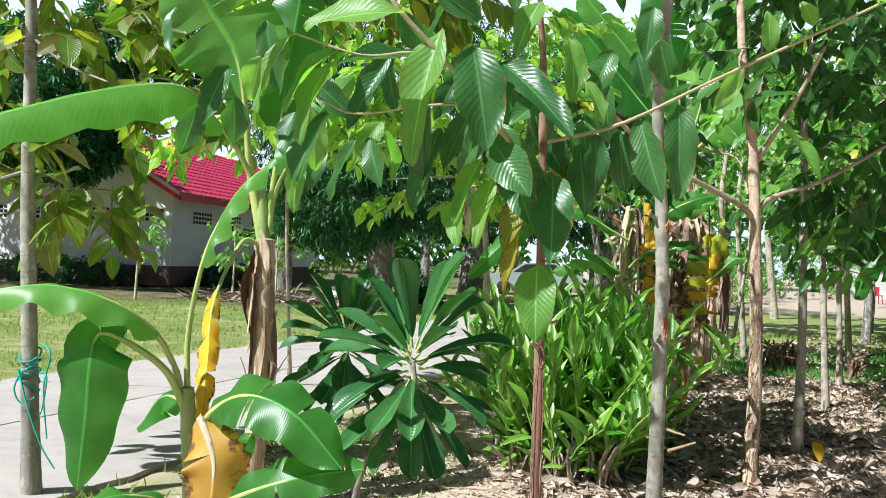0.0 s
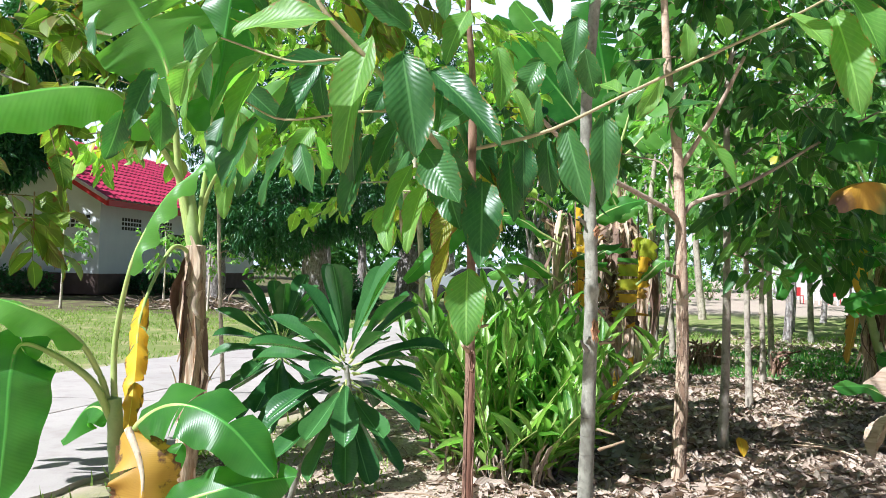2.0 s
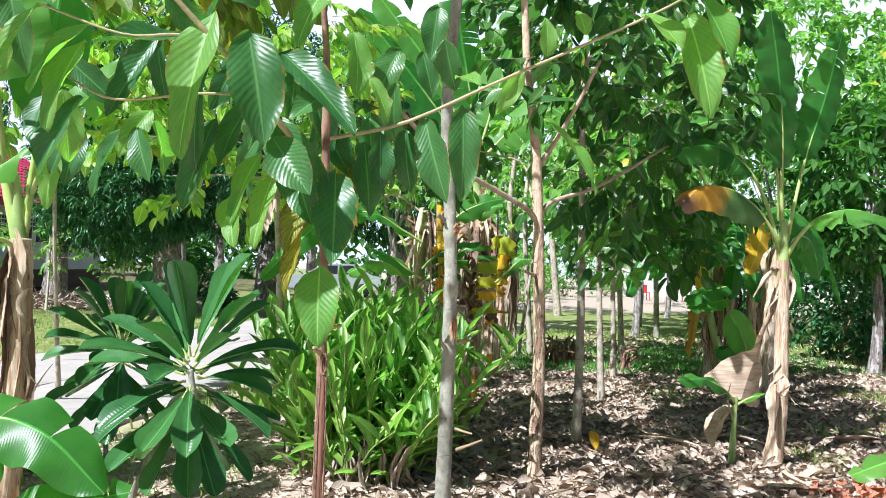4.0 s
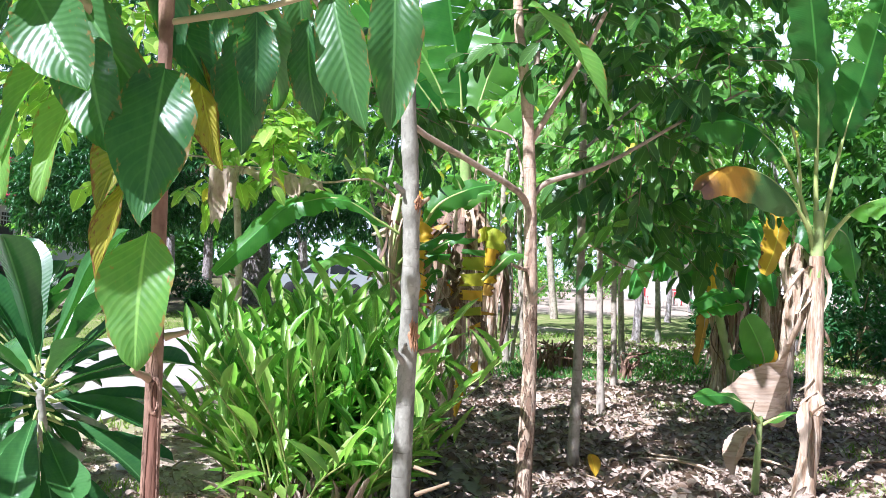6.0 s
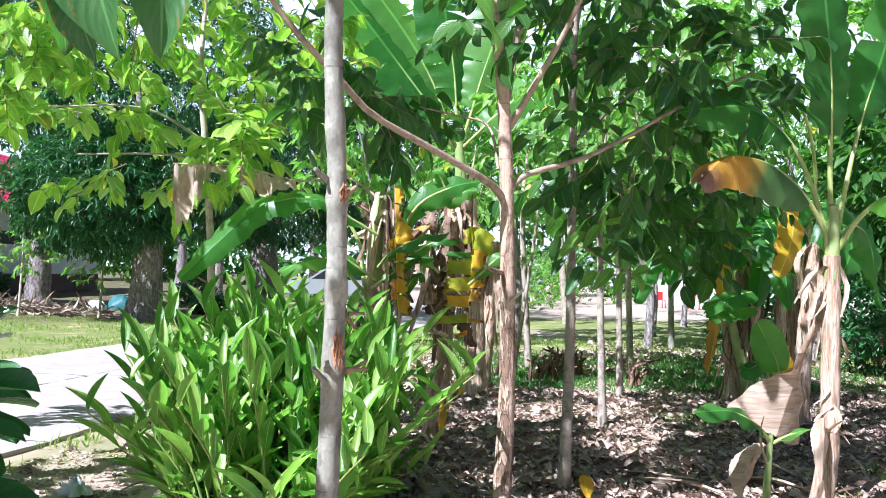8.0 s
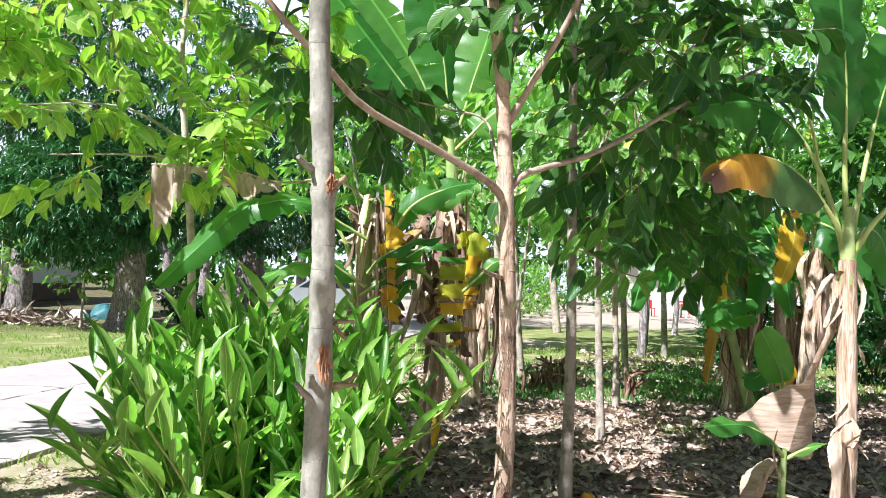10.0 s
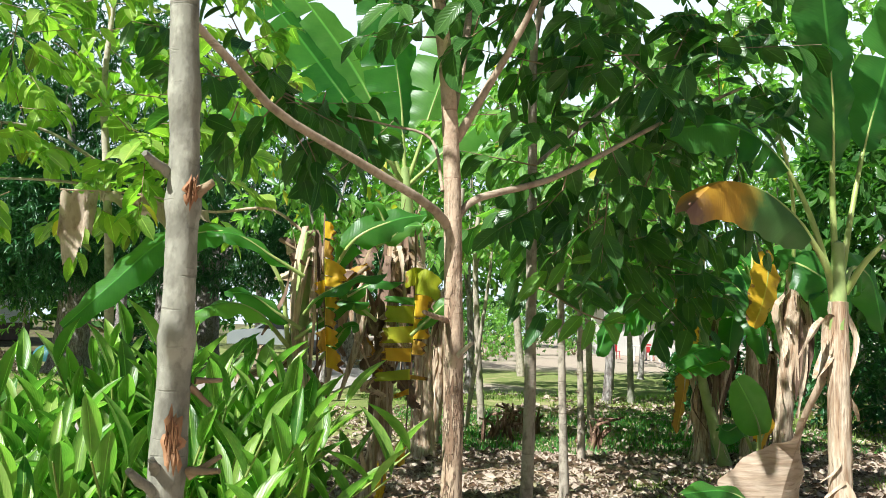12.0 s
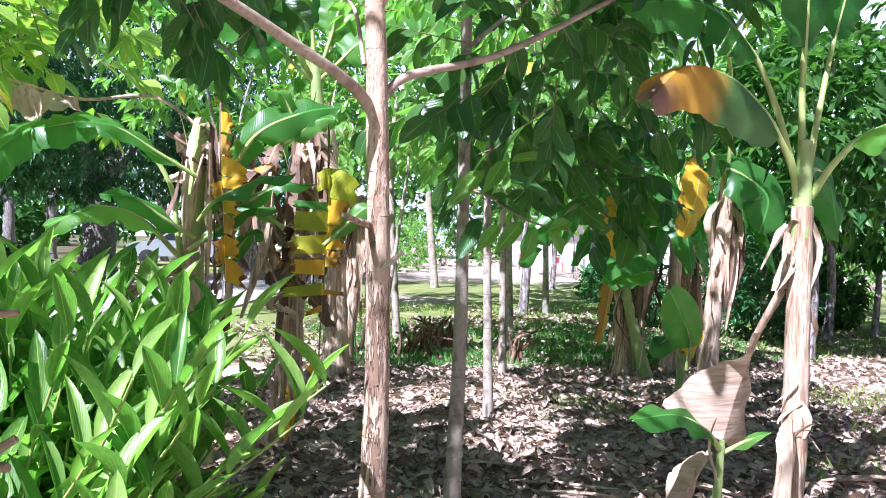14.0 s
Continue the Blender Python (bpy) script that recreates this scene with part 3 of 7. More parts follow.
# T1: slim red-brown sapling with large drooping ribbed leaves
t1 = tree("broadleaf_sapling", (0.4, 2.44, 0), "slim red-brown sapling with large drooping ribbed leaves", [(0.4, 2.44, 0.8), (0.39, 2.44, 1.47), (0.38, 2.44, 1.95), (0.36, 2.44, 2.21), (0.36, 2.44, 2.6), (0.33, 2.5, 3.2)], (0.018, 0.003), B_RED,
          [([(0.38, 2.44, 1.75), (0.61, 2.42, 1.81), (0.88, 2.35, 1.94), (1.28, 2.25, 2.13), (1.47, 2.2, 2.24)], 0.0065, 0.003),
           ([(0.38, 2.44, 1.63), (0.26, 2.3, 1.76), (0.09, 2.25, 1.95), (-0.05, 2.2, 2.09), (-0.1, 2.2, 2.19)], 0.010, 0.006),
           ([(0.09, 2.25, 1.95), (-0.01, 2.25, 1.97), (-0.15, 2.25, 1.96), (-0.35, 2.25, 2.02)], 0.005, 0.003),
           ([(0.2, 2.27, 1.83), (0.04, 2.3, 1.83), (-0.17, 2.3, 1.8), (-0.29, 2.3, 1.85)], 0.004, 0.003)], knots=((0.36, 0.004), (0.44, 0.003)), limb_bark=M_GREENTWIG)
stub(t1, (0.39, 2.42, 1.13), (0.37, 2.38, 1.15), 0.008)
stub(t1, (0.41, 2.44, 1.2), (0.45, 2.44, 1.21), 0.007)


def long_wound(ob, x, y, z0, z1, w):
    """A healed strip of bare dark wood down a trunk, between two raised lips."""
    rg = np.random.default_rng(8)
    zs = np.linspace(z0, z1, 26)
    half = w * (0.45 + 0.2 * rg.random(26)) * np.clip((z1 - zs) / 0.05, 0.1, 1) ** 0.5
    v = []
    for z, h in zip(zs, half):
        v += [(x - h, y + 0.004, z), (x - h * 0.5, y - 0.0015, z), (x + h * 0.5, y - 0.0015, z), (x + h, y + 0.004, z)]
    g = Geo().add(v, [[4 * i + j, 4 * i + j + 1, 4 * i + j + 5, 4 * i + j + 4] for i in range(25) for j in range(3)])
    part("wound", g, M_DARKWOOD, ob, "long dark red strip of bare wood")
    for sg in (-1, 1):
        g = Geo()
        tube(g, [(x + sg * h, y + 0.001, z) for z, h in zip(zs[::3], half[::3])], 0.003, 0.002, 30, 6, 0.25, 3)
        part("bark_lip", g, B_RED, ob)
    g = Geo()
    tube(g, [(x + 0.008 * math.cos(a), y - 0.001, z1 - 0.03 + 0.03 * math.sin(a)) for a in np.linspace(0, 6.283, 12)], 0.004, 0.004, 30, 6)
    part("knot_ring", g, B_RED, ob)


long_wound(t1, 0.402, 2.421, 0.25, 1.13, 0.02)
ribbed = [shared_mesh("ribbed_leaf", leaf_grid(56, 8, oval, 0.22, b, pleat=0.0016, wave=0.05, seed=k), mt) for k, (b, mt) in enumerate(((0.5, M_BIGLEAF), (0.9, M_BIGLEAF), (0.35, M_BIGLEAF), (0.6, M_BIGLEAF_PALE), (0.9, M_BIGLEAF_PALE), (0.6, M_BIGLEAF_OLD)))]
# base, tip, facing, width, kind
T1_LEAVES = [
    ((0.08, 2.25, 2.04), (-0.03, 2.15, 1.66), (-0.5, -1, 0.6), 0.13, 3),
    ((0.17, 2.2, 1.98), (0.23, 2.1, 1.7), (0.1, -1, 0.5), 0.15, 0),
    ((0.25, 2.3, 1.96), (0.45, 2.1, 1.76), (-0.2, -0.8, 1), 0.11, 0),
    ((0.24, 2.35, 1.79), (0.39, 2.25, 1.56), (-0.8, -1, 0.5), 0.10, 2),
    ((0.41, 2.3, 1.64), (0.41, 2.15, 1.41), (0.1, -1, 0.35), 0.125, 0),
    ((0.38, 2.4, 1.38), (0.37, 2.3, 1.17), (-0.2, -1, 0.2), 0.13, 3),
    ((0.54, 2.42, 1.78), (0.55, 2.4, 1.6), (0.2, -1, 0.2), 0.075, 2),
    ((0.67, 2.42, 1.83), (0.72, 2.35, 1.58), (-0.6, -1, 0.3), 0.10, 0),
    ((0.78, 2.4, 1.87), (0.79, 2.35, 1.59), (0.1, -1, 0.3), 0.105, 0),
    ((1.05, 2.45, 1.86), (1.23, 2.35, 1.66), (0.6, -0.6, 1), 0.085, 3),
    ((0.72, 2.55, 2.21), (0.7, 2.5, 2.04), (0, -1, 0.3), 0.09, 0),
    ((0.45, 2.4, 2.06), (0.49, 2.3, 1.87), (0.5, -1, 0.4), 0.085, 4),
    ((0.5, 2.35, 1.92), (0.57, 2.3, 1.8), (0.4, -1, 0.2), 0.05, 4),
    ((0.36, 2.4, 2.17), (0.28, 2.3, 2.01), (-0.4, -1, 0.4), 0.09, 3),
    ((1.28, 2.25, 2.14), (1.34, 2.1, 2.04), (0, -0.7, 1), 0.10, 3),
    ((1.39, 2.2, 2.22), (1.49, 2.05, 2.0), (0.4, -1, 0.6), 0.13, 3),
    ((1.41, 2.25, 2.15), (1.44, 2.1, 1.85), (-0.3, -1, 0.2), 0.12, 4),
    ((-0.35, 2.25, 2.02), (-0.48, 2.2, 1.8), (-0.6, -0.6, 1), 0.08, 3),
    ((-0.23, 2.3, 2.0), (-0.39, 2.2, 1.82), (-0.4, -0.6, 1), 0.08, 3),
    ((-0.25, 2.3, 1.95), (-0.35, 2.2, 1.72), (-0.6, -0.8, 0.5), 0.11, 3),
    ((-0.25, 2.3, 1.8), (-0.35, 2.2, 1.6), (-0.7, -0.8, 0.6), 0.11, 0),
    ((-0.07, 2.35, 2.0), (-0.2, 2.3, 1.77), (-0.5, -1, -0.3), 0.08, 2),
    ((0.05, 2.4, 1.96), (-0.03, 2.35, 1.6), (-0.6, -1, 0.3), 0.09, 1),
    ((0.07, 2.45, 1.79), (-0.02, 2.4, 1.54), (-0.6, -1, 0.2), 0.10, 2),
    ((0.2, 2.5, 1.71), (0.1, 2.4, 1.51), (-0.6, -1, 0.5), 0.07, 3),
    ((0.24, 2.5, 1.65), (0.17, 2.4, 1.44), (-0.5, -1, 0.5), 0.075, 3),
    ((0.35, 2.5, 1.6), (0.26, 2.45, 1.43), (-0.6, -1, -0.1), 0.09, 5),
    ((0.33, 2.5, 1.49), (0.26, 2.45, 1.28), (-0.8, -1, 0.1), 0.055, 5),
    ((-0.28, 2.1, 1.99), (-0.02, 2.0, 2.06), (0.1, -0.9, 0.8), 0.14, 3),
    ((0.05, 2.4, 1.99), (-0.2, 2.2, 1.97), (-0.2, -0.8, 0.8), 0.09, 0),
    ((0.18, 2.4, 2.11), (0.04, 2.3, 2.19), (-0.2, -1, 0.4), 0.1, 0),
    ((0.19, 2.45, 1.87), (0.04, 2.4, 1.67), (-0.6, -1, 0.5), 0.09, 1),
    ((0.3, 2.5, 1.98), (0.44, 2.4, 1.7), (0.4, -1, 0.3), 0.1, 1),
    ((0.35, 2.5, 1.83), (0.48, 2.45, 1.64), (0.2, -1, 0.5), 0.09, 2),
    ((0.41, 2.4, 1.89), (0.28, 2.3, 1.8), (0, -1, 0.8), 0.08, 0),
    ((0.83, 2.4, 1.93), (0.77, 2.5, 2.02), (0, -1, 0.7), 0.06, 4),
    ((0.96, 2.4, 1.99), (0.89, 2.4, 1.85), (0.3, -1, 0.3), 0.06, 3),
    ((1.02, 2.35, 2.02), (1.01, 2.3, 2.13), (0, -1, 0.3), 0.055, 4),
    ((1.12, 2.3, 2.08), (1.1, 2.3, 2.17), (0, -1, 0.2), 0.05, 4),
    ((1.16, 2.5, 1.93), (1.01, 2.5, 1.93), (0, -0.5, 1), 0.045, 0),
    ((0.29, 2.3, 1.68), (0.34, 2.2, 1.5), (-0.3, -1, 0.2), 0.1, 2),
    ((0.24, 2.2, 1.71), (0.33, 2.1, 1.57), (-0.3, -1, 0.3), 0.11, 2),
    ((0.12, 2.5, 1.58), (0.12, 2.4, 1.44), (-0.5, -1, 0.3), 0.08, 3),
    ((0.5, 2.5, 1.76), (0.53, 2.45, 1.54), (0.3, -1, 0.2), 0.1, 2),
    ((0.43, 2.5, 1.72), (0.47, 2.45, 1.5), (-0.5, -1, 0.1), 0.07, 5),
]
for k, (a, b, up, w, kind_) in enumerate(T1_LEAVES):
    leaf_object("leaf", t1, ribbed[kind_], a, b, up, w)
rg0 = np.random.default_rng(15)
for k in range(34):
    c = np.array([rg0.uniform(-0.95, 0.75), rg0.uniform(2.35, 2.9), rg0.uniform(1.72, 2.2)])
    d = np.array([rg0.normal() * 0.45 - 0.1, rg0.normal() * 0.3, -0.8])
    # right of 0.1 only dark kinds, their colour standing in for shade
    leaf_object("leaf", t1, ribbed[int(rg0.integers(0, 5 if c[0] < 0.1 else 3))], c, c + unit(d) * rg0.uniform(0.16, 0.26), (rg0.normal() * 0.5 - 0.2, -0.8, 0.6), rg0.uniform(0.07, 0.1))
rg1 = np.random.default_rng(5)
# leaves above the view, added to cast shade below
for k in range(60):
    c = np.array([rg1.uniform(-0.9, 1.6), rg1.uniform(2.0, 3.0), rg1.uniform(2.35, 3.3)])
    d = np.array([rg1.normal() * 0.5, rg1.normal() * 0.4, -0.6])
    leaf_object("leaf", t1, ribbed[int(rg1.integers(0, 4))], c, c + unit(d) * rg1.uniform(0.2, 0.32), (rg1.normal() * 0.4, -0.6, 1), rg1.uniform(0.09, 0.13))

# further unseen leaves, placed to shade the grey trunk T2
for k in range(26):
    c = np.array([rg1.uniform(-0.65, 0.2), rg1.uniform(2.55, 3.2), rg1.uniform(2.75, 3.4)])
    d = np.array([rg1.normal() * 0.5, rg1.normal() * 0.4, -0.5])
    leaf_object("leaf", t1, ribbed[int(rg1.integers(0, 4))], c, c + unit(d) * rg1.uniform(0.2, 0.3), (rg1.normal() * 0.4, -0.6, 1), rg1.uniform(0.09, 0.13))

# T2: straight grey trunk with knots
t2 = tree("grey_barked_tree", (1.04, 3.88, 0), "straight grey-barked young tree with pruned branch stubs", [(1.05, 3.88, 1.1), (1.04, 3.9, 1.6), (1.01, 3.93, 2.2), (1.06, 3.95, 3.1), (1.03, 4.0, 4.2)], (0.034, 0.025), B_GREY,
          [([(1.05, 3.94, 3.2), (1.7, 3.9, 3.9), (2.6, 3.8, 4.4)], 0.016, 0.008), ([(1.04, 3.96, 3.4), (1.2, 4.3, 3.9), (1.0, 4.6, 4.3)], 0.016, 0.008), ([(1.03, 4.0, 3.7), (0.4, 4.4, 4.1), (-0.5, 4.6, 4.25), (-1.3, 4.1, 4.35)], 0.016, 0.006), ([(1.03, 4.0, 3.9), (0.6, 3.6, 4.1), (-0.1, 3.2, 4.2)], 0.014, 0.006)], 16, None, 0.012, ((0.385, 0.006), (0.26, 0.006), (0.47, 0.004), (0.19, 0.004)), n=120)
stub(t2, (1.01, 3.9, 1.62), (0.97, 3.84, 1.645), 0.012, B_GREY)
stub(t2, (1.07, 3.87, 1.58), (1.1, 3.85, 1.6), 0.012)
scar(t2, (1.06, 3.85, 1.58), (0.05, 0, 1), (1, 0.1, 0), 0.035)
scar(t2, (1.06, 3.83, 1.1), (-0.05, 0, 1), (1, 0.1, 0), 0.055)
stub(t2, (1.09, 3.88, 1.21), (1.14, 3.9, 1.21), 0.007)
stub(t2, (1.08, 3.88, 1.2), (1.12, 3.9, 1.16), 0.008)
stub(t2, (1.09, 3.86, 1.03), (1.15, 3.85, 1.07), 0.008)
stub(t2, (1.09, 3.86, 1.04), (1.15, 3.8, 1.05), 0.009)
stub(t2, (1.03, 3.86, 1.04), (1.03, 3.8, 1.07), 0.012, B_GREY)
stub(t2, (1.03, 3.86, 1.0), (0.99, 3.8, 1.05), 0.012, B_GREY)
stub(t2, (1.09, 3.87, 0.62), (1.16, 3.8, 0.61), 0.008)
stub(t2, (1.1, 3.87, 0.52), (1.21, 3.8, 0.58), 0.009)
# crown out of view; clumps added along the sun lines to dapple the litter
crown(t2, [((1.5, 4.8, 4.9), (0.9, 0.6, 0.4), 60), ((1.7, 5.1, 4.3), (0.8, 0.4, 0.35), 30), ((2.6, 3.8, 4.5), (0.6, 0.5, 0.35), 24), ((-0.15, 3.4, 4.2), (0.28, 0.25, 0.25), 26), ((0.35, 2.95, 4.2), (0.35, 0.25, 0.25), 12), ((-0.3, 4.5, 4.2), (0.3, 0.28, 0.25), 26), ((0.15, 4.95, 4.2), (0.4, 0.35, 0.25), 36), ((-0.2, 5.5, 4.3), (0.4, 0.35, 0.25), 30), ((-1.0, 4.95, 4.5), (0.35, 0.3, 0.25), 26), ((-1.35, 3.98, 4.35), (0.25, 0.25, 0.2), 18)], M_CANOPY, 0.17, 21, ratio=0.5)

# T3: pale fissured trunk that forks
t3 = tree("pale_barked_tree", (1.97, 5.42, -0.02), "pale pinkish tree with fissured bark and spreading branches", [(1.99, 5.44, 0.79), (1.96, 5.46, 1.76), (1.92, 5.48, 2.35), (1.86, 5.5, 2.81), (1.83, 5.55, 3.4), (1.75, 5.6, 4.4)], (0.046, 0.02), B_PALE,
          [([(1.94, 5.46, 1.75), (1.83, 5.35, 1.82), (1.51, 5.2, 1.95), (1.22, 5.05, 2.06), (1.06, 4.95, 2.19), (0.85, 4.85, 2.37), (0.66, 4.8, 2.6)], 0.021, 0.012),
           ([(1.98, 5.46, 1.8), (2.08, 5.5, 1.89), (2.42, 5.6, 2.01), (2.75, 5.7, 2.19), (3.07, 5.8, 2.38), (3.65, 6.0, 2.68)], 0.018, 0.008),
           ([(1.97, 5.5, 2.13), (2.06, 5.4, 2.32), (2.18, 5.3, 2.57), (2.28, 5.2, 2.83)], 0.02, 0.012),
           ([(1.95, 5.52, 2.25), (2.03, 5.7, 2.54), (2.11, 5.9, 2.97), (2.15, 6.0, 3.31)], 0.022, 0.014),
           ([(1.91, 5.46, 1.9), (1.88, 5.6, 2.15), (1.7, 5.7, 2.22), (1.53, 5.8, 2.27)], 0.008, 0.004)], 14, B_LIMB, 0.012, n=90)
stub(t3, (1.95, 5.44, 1.36), (1.82, 5.3, 1.39), 0.014, B_PALE)
stub(t3, (1.99, 5.42, 1.22), (2.02, 5.3, 1.28), 0.012, B_WHITE)
# the two clumps at 4.9 are unseen, added to shade ground on the right
crown(t3, [((3.04, 5.9, 2.71), (0.75, 0.4, 0.2), 15), ((2.85, 6.0, 2.1), (0.6, 0.5, 0.26), 20), ((3.61, 6.2, 2.61), (0.4, 0.4, 0.25), 18), ((1.25, 6.0, 2.37), (0.7, 0.45, 0.35), 26), ((2.23, 5.8, 2.81), (0.7, 0.5, 0.3), 20), ((2.69, 6.2, 3.67), (1.3, 0.8, 0.45), 40), ((3.5, 6.6, 3.1), (0.8, 0.6, 0.3), 20), ((3.3, 5.2, 4.9), (0.7, 0.5, 0.35), 40), ((4.0, 4.6, 4.9), (0.6, 0.5, 0.35), 36)], M_CANOPY, 0.185, 31, per=6, template=T_ELLIP, droop=0.85, ratio=0.5, label="dark green oval leaves")

# T4 and the slim ones behind it
t4 = tree("slim_grey_tree", (2.64, 6.43, 0), "slim grey young tree with a pale mark near its foot", [(2.65, 6.43, 0.95), (2.63, 6.43, 2.07), (2.62, 6.43, 3.0), (2.75, 6.45, 3.4)], (0.037, 0.018), B_DULL,
          [([(2.63, 6.43, 2.25), (3.08, 6.5, 2.64), (3.69, 6.6, 3.11)], 0.012, 0.006)], n=50)
g = Geo()
tube(g, [(2.65, 6.43, 0.29), (2.65, 6.43, 0.32)], 0.0385, 0.0385, 4, 14)
part("painted_ring", g, plain_material("faded_paint", (0.6, 0.55, 0.45), (0.5, 0.45, 0.36)), t4, "pale worn ring mark")
# the clumps above 4 are unseen, added to shade the right-hand bananas
crown(t4, [((3.09, 6.9, 1.99), (0.6, 0.5, 0.24), 15), ((3.68, 7.2, 1.7), (0.55, 0.5, 0.2), 17), ((3.9, 7.2, 2.1), (0.5, 0.5, 0.28), 15), ((3.4, 7.0, 2.55), (0.7, 0.5, 0.3), 8), ((2.9, 6.6, 3.5), (1.2, 1.0, 0.5), 50), ((3.3, 6.9, 4.4), (0.9, 0.7, 0.35), 20), ((3.8, 7.9, 4.6), (1.0, 0.8, 0.4), 40)], M_CANOPY, 0.185, 41, per=6, template=T_ELLIP, droop=0.8, ratio=0.5)


g = Geo()
tube(g, [(2.61, 6.4, 1.58), (2.66, 6.2, 1.54), (2.8, 6.1, 1.44), (2.92, 6.05, 1.4), (3.02, 6.05, 1.39)], 0.008, 0.003, 14, 6)
part("branch", g, M_TWIG, t4)
low_leaves = [shared_mesh("low_leaf", leaf_grid(16, 6, oval, 0.25, b, pleat=0.003, wave=0.04, seed=40 + k), mt) for k, (b, mt) in enumerate(((0.5, M_CANOPY), (0.7, M_BIGLEAF_PALE), (0.4, M_BIGLEAF)))]
# kind 1 is the pale copy, so these low leaves look sunlit
for a, b, w, k in (((2.71, 6.1, 1.69), (2.58, 6.0, 1.55), 0.065, 1), ((2.64, 6.2, 1.65), (2.45, 6.1, 1.48), 0.075, 1), ((2.56, 6.3, 1.55), (2.45, 6.2, 1.37), 0.075, 0), ((2.63, 6.2, 1.43), (2.51, 6.1, 1.25), 0.08, 2), ((2.69, 6.1, 1.4), (2.56, 6.0, 1.3), 0.06, 1), ((2.8, 6.1, 1.42), (2.65, 6.0, 1.3), 0.07, 1), ((2.84, 6.05, 1.4), (2.78, 6.0, 1.25), 0.06, 1), ((2.91, 6.05, 1.39), (2.98, 6.0, 1.29), 0.075, 1), ((3.02, 6.05, 1.43), (2.89, 6.0, 1.4), 0.06, 1), ((2.73, 6.1, 1.62), (2.92, 6.0, 1.52), 0.075, 2), ((2.74, 6.1, 1.69), (2.93, 6.1, 1.74), 0.06, 1), ((2.69, 6.2, 1.54), (2.8, 6.1, 1.47), 0.08, 0), ((2.89, 6.2, 1.51), (2.99, 6.1, 1.45), 0.08, 0)):
    leaf_object("leaf", t4, low_leaves[k], a, b, (0.1, -0.8, 0.6), w)


def slim(base, top_px, r, bark, seed, label="slim brown sapling trunk rising from leaf litter", h=3.2):
    ob = tree("slim_sapling", base, label, [top_px, (top_px[0] + 0.05, top_px[1], h)], (r, r * 0.55), bark, n=24, sides=9)
    rg = np.random.default_rng(seed)
    for k in range(3):
        z = rg.uniform(0.6, 1.7)
        q = np.array(base) + (np.array(top_px) - np.array(base)) * (z - base[2]) / (top_px[2] - base[2])
        stub(ob, q, q + np.array([rg.choice([-1, 1]) * 0.07, -0.03, 0.03]), 0.007)
    return ob


t5 = slim((3.67, 8.49, 0), (3.59, 8.49, 1.96), 0.035, B_DULL, 1)
t6 = slim((4.52, 10.2, 0), (4.45, 10.2, 2.12), 0.035, B_DULL, 2)
t7 = slim((5.41, 12.04, 0), (5.3, 12.04, 2.28), 0.045, B_DULL, 3)
t8 = slim((8.3, 16.9, 0), (8.17, 16.9, 3.34), 0.06, B_GREY, 4, h=4)
t9 = slim((8.7, 25.0, 0), (8.4, 25.0, 2.97), 0.12, B_DULL, 5, h=5)
t10 = slim((3.81, 12.63, 0.0), (3.67, 12.6, 2.25), 0.06, B_DULL, 6)
t10b = slim((3.94, 12.83, 0.0), (4.14, 12.7, 1.84), 0.03, B_DULL, 7, h=2.4)
t8b = slim((4.25, 13.16, 0.0), (4.04, 13.0, 2.24), 0.05, B_DULL, 8)
crown(t5, [((3.8, 8.6, 2.2), (0.8, 0.7, 0.5), 48), ((3.9, 8.6, 3.2), (1.3, 1.0, 0.6), 75)], M_CANOPY_LIGHT, 0.17, 51, template=T_ELLIP, droop=0.7, ratio=0.48)
crown(t6, [((4.8, 10.2, 2.1), (1.0, 0.8, 0.4), 60), ((4.6, 10.2, 3.2), (1.3, 1.0, 0.7), 50)], M_CANOPY_LIGHT, 0.17, 52, template=T_ELLIP)
crown(t7, [((5.6, 12.0, 2.3), (1.2, 1.0, 0.5), 70), ((5.4, 12.0, 3.4), (1.5, 1.0, 0.8), 80)], M_CANOPY_LIGHT, 0.18, 53, template=T_ELLIP)
crown(t8, [((8.3, 16.9, 3.4), (1.8, 1.5, 1.0), 110)], M_CANOPY_LIGHT, 0.2, 54)
crown(t9, [((8.7, 25.0, 4.5), (2.2, 2.0, 1.4), 110)], M_CANOPY_LIGHT, 0.22, 55)
crown(t10, [((3.8, 12.8, 2.7), (1.3, 1.0, 0.7), 80)], M_CANOPY_LIGHT, 0.18, 56)
crown(t8b, [((6.0, 13.0, 3.2), (1.3, 1.0, 0.7), 70)], M_CANOPY_LIGHT, 0.18, 57)

# the pale thin tree by the lane
tl = tree("pale_thin_tree", (0.15, 8.26, 0), "pale thin young tree with light green leaves by the lane", [(0.15, 8.26, 1.25), (0.05, 8.26, 2.37), (-0.01, 8.26, 2.94), (0.0, 8.3, 3.6)], (0.037, 0.018), B_WHITE,
          [([(0.06, 8.26, 2.37), (-0.41, 8.1, 2.59), (-1.1, 8.0, 2.54)], 0.014, 0.006), ([(0.06, 8.26, 2.23), (-0.31, 8.1, 2.23), (-0.88, 8.0, 2.18)], 0.012, 0.006)])
stub(tl, (0.14, 8.26, 1.2), (0.05, 8.2, 1.25), 0.012)
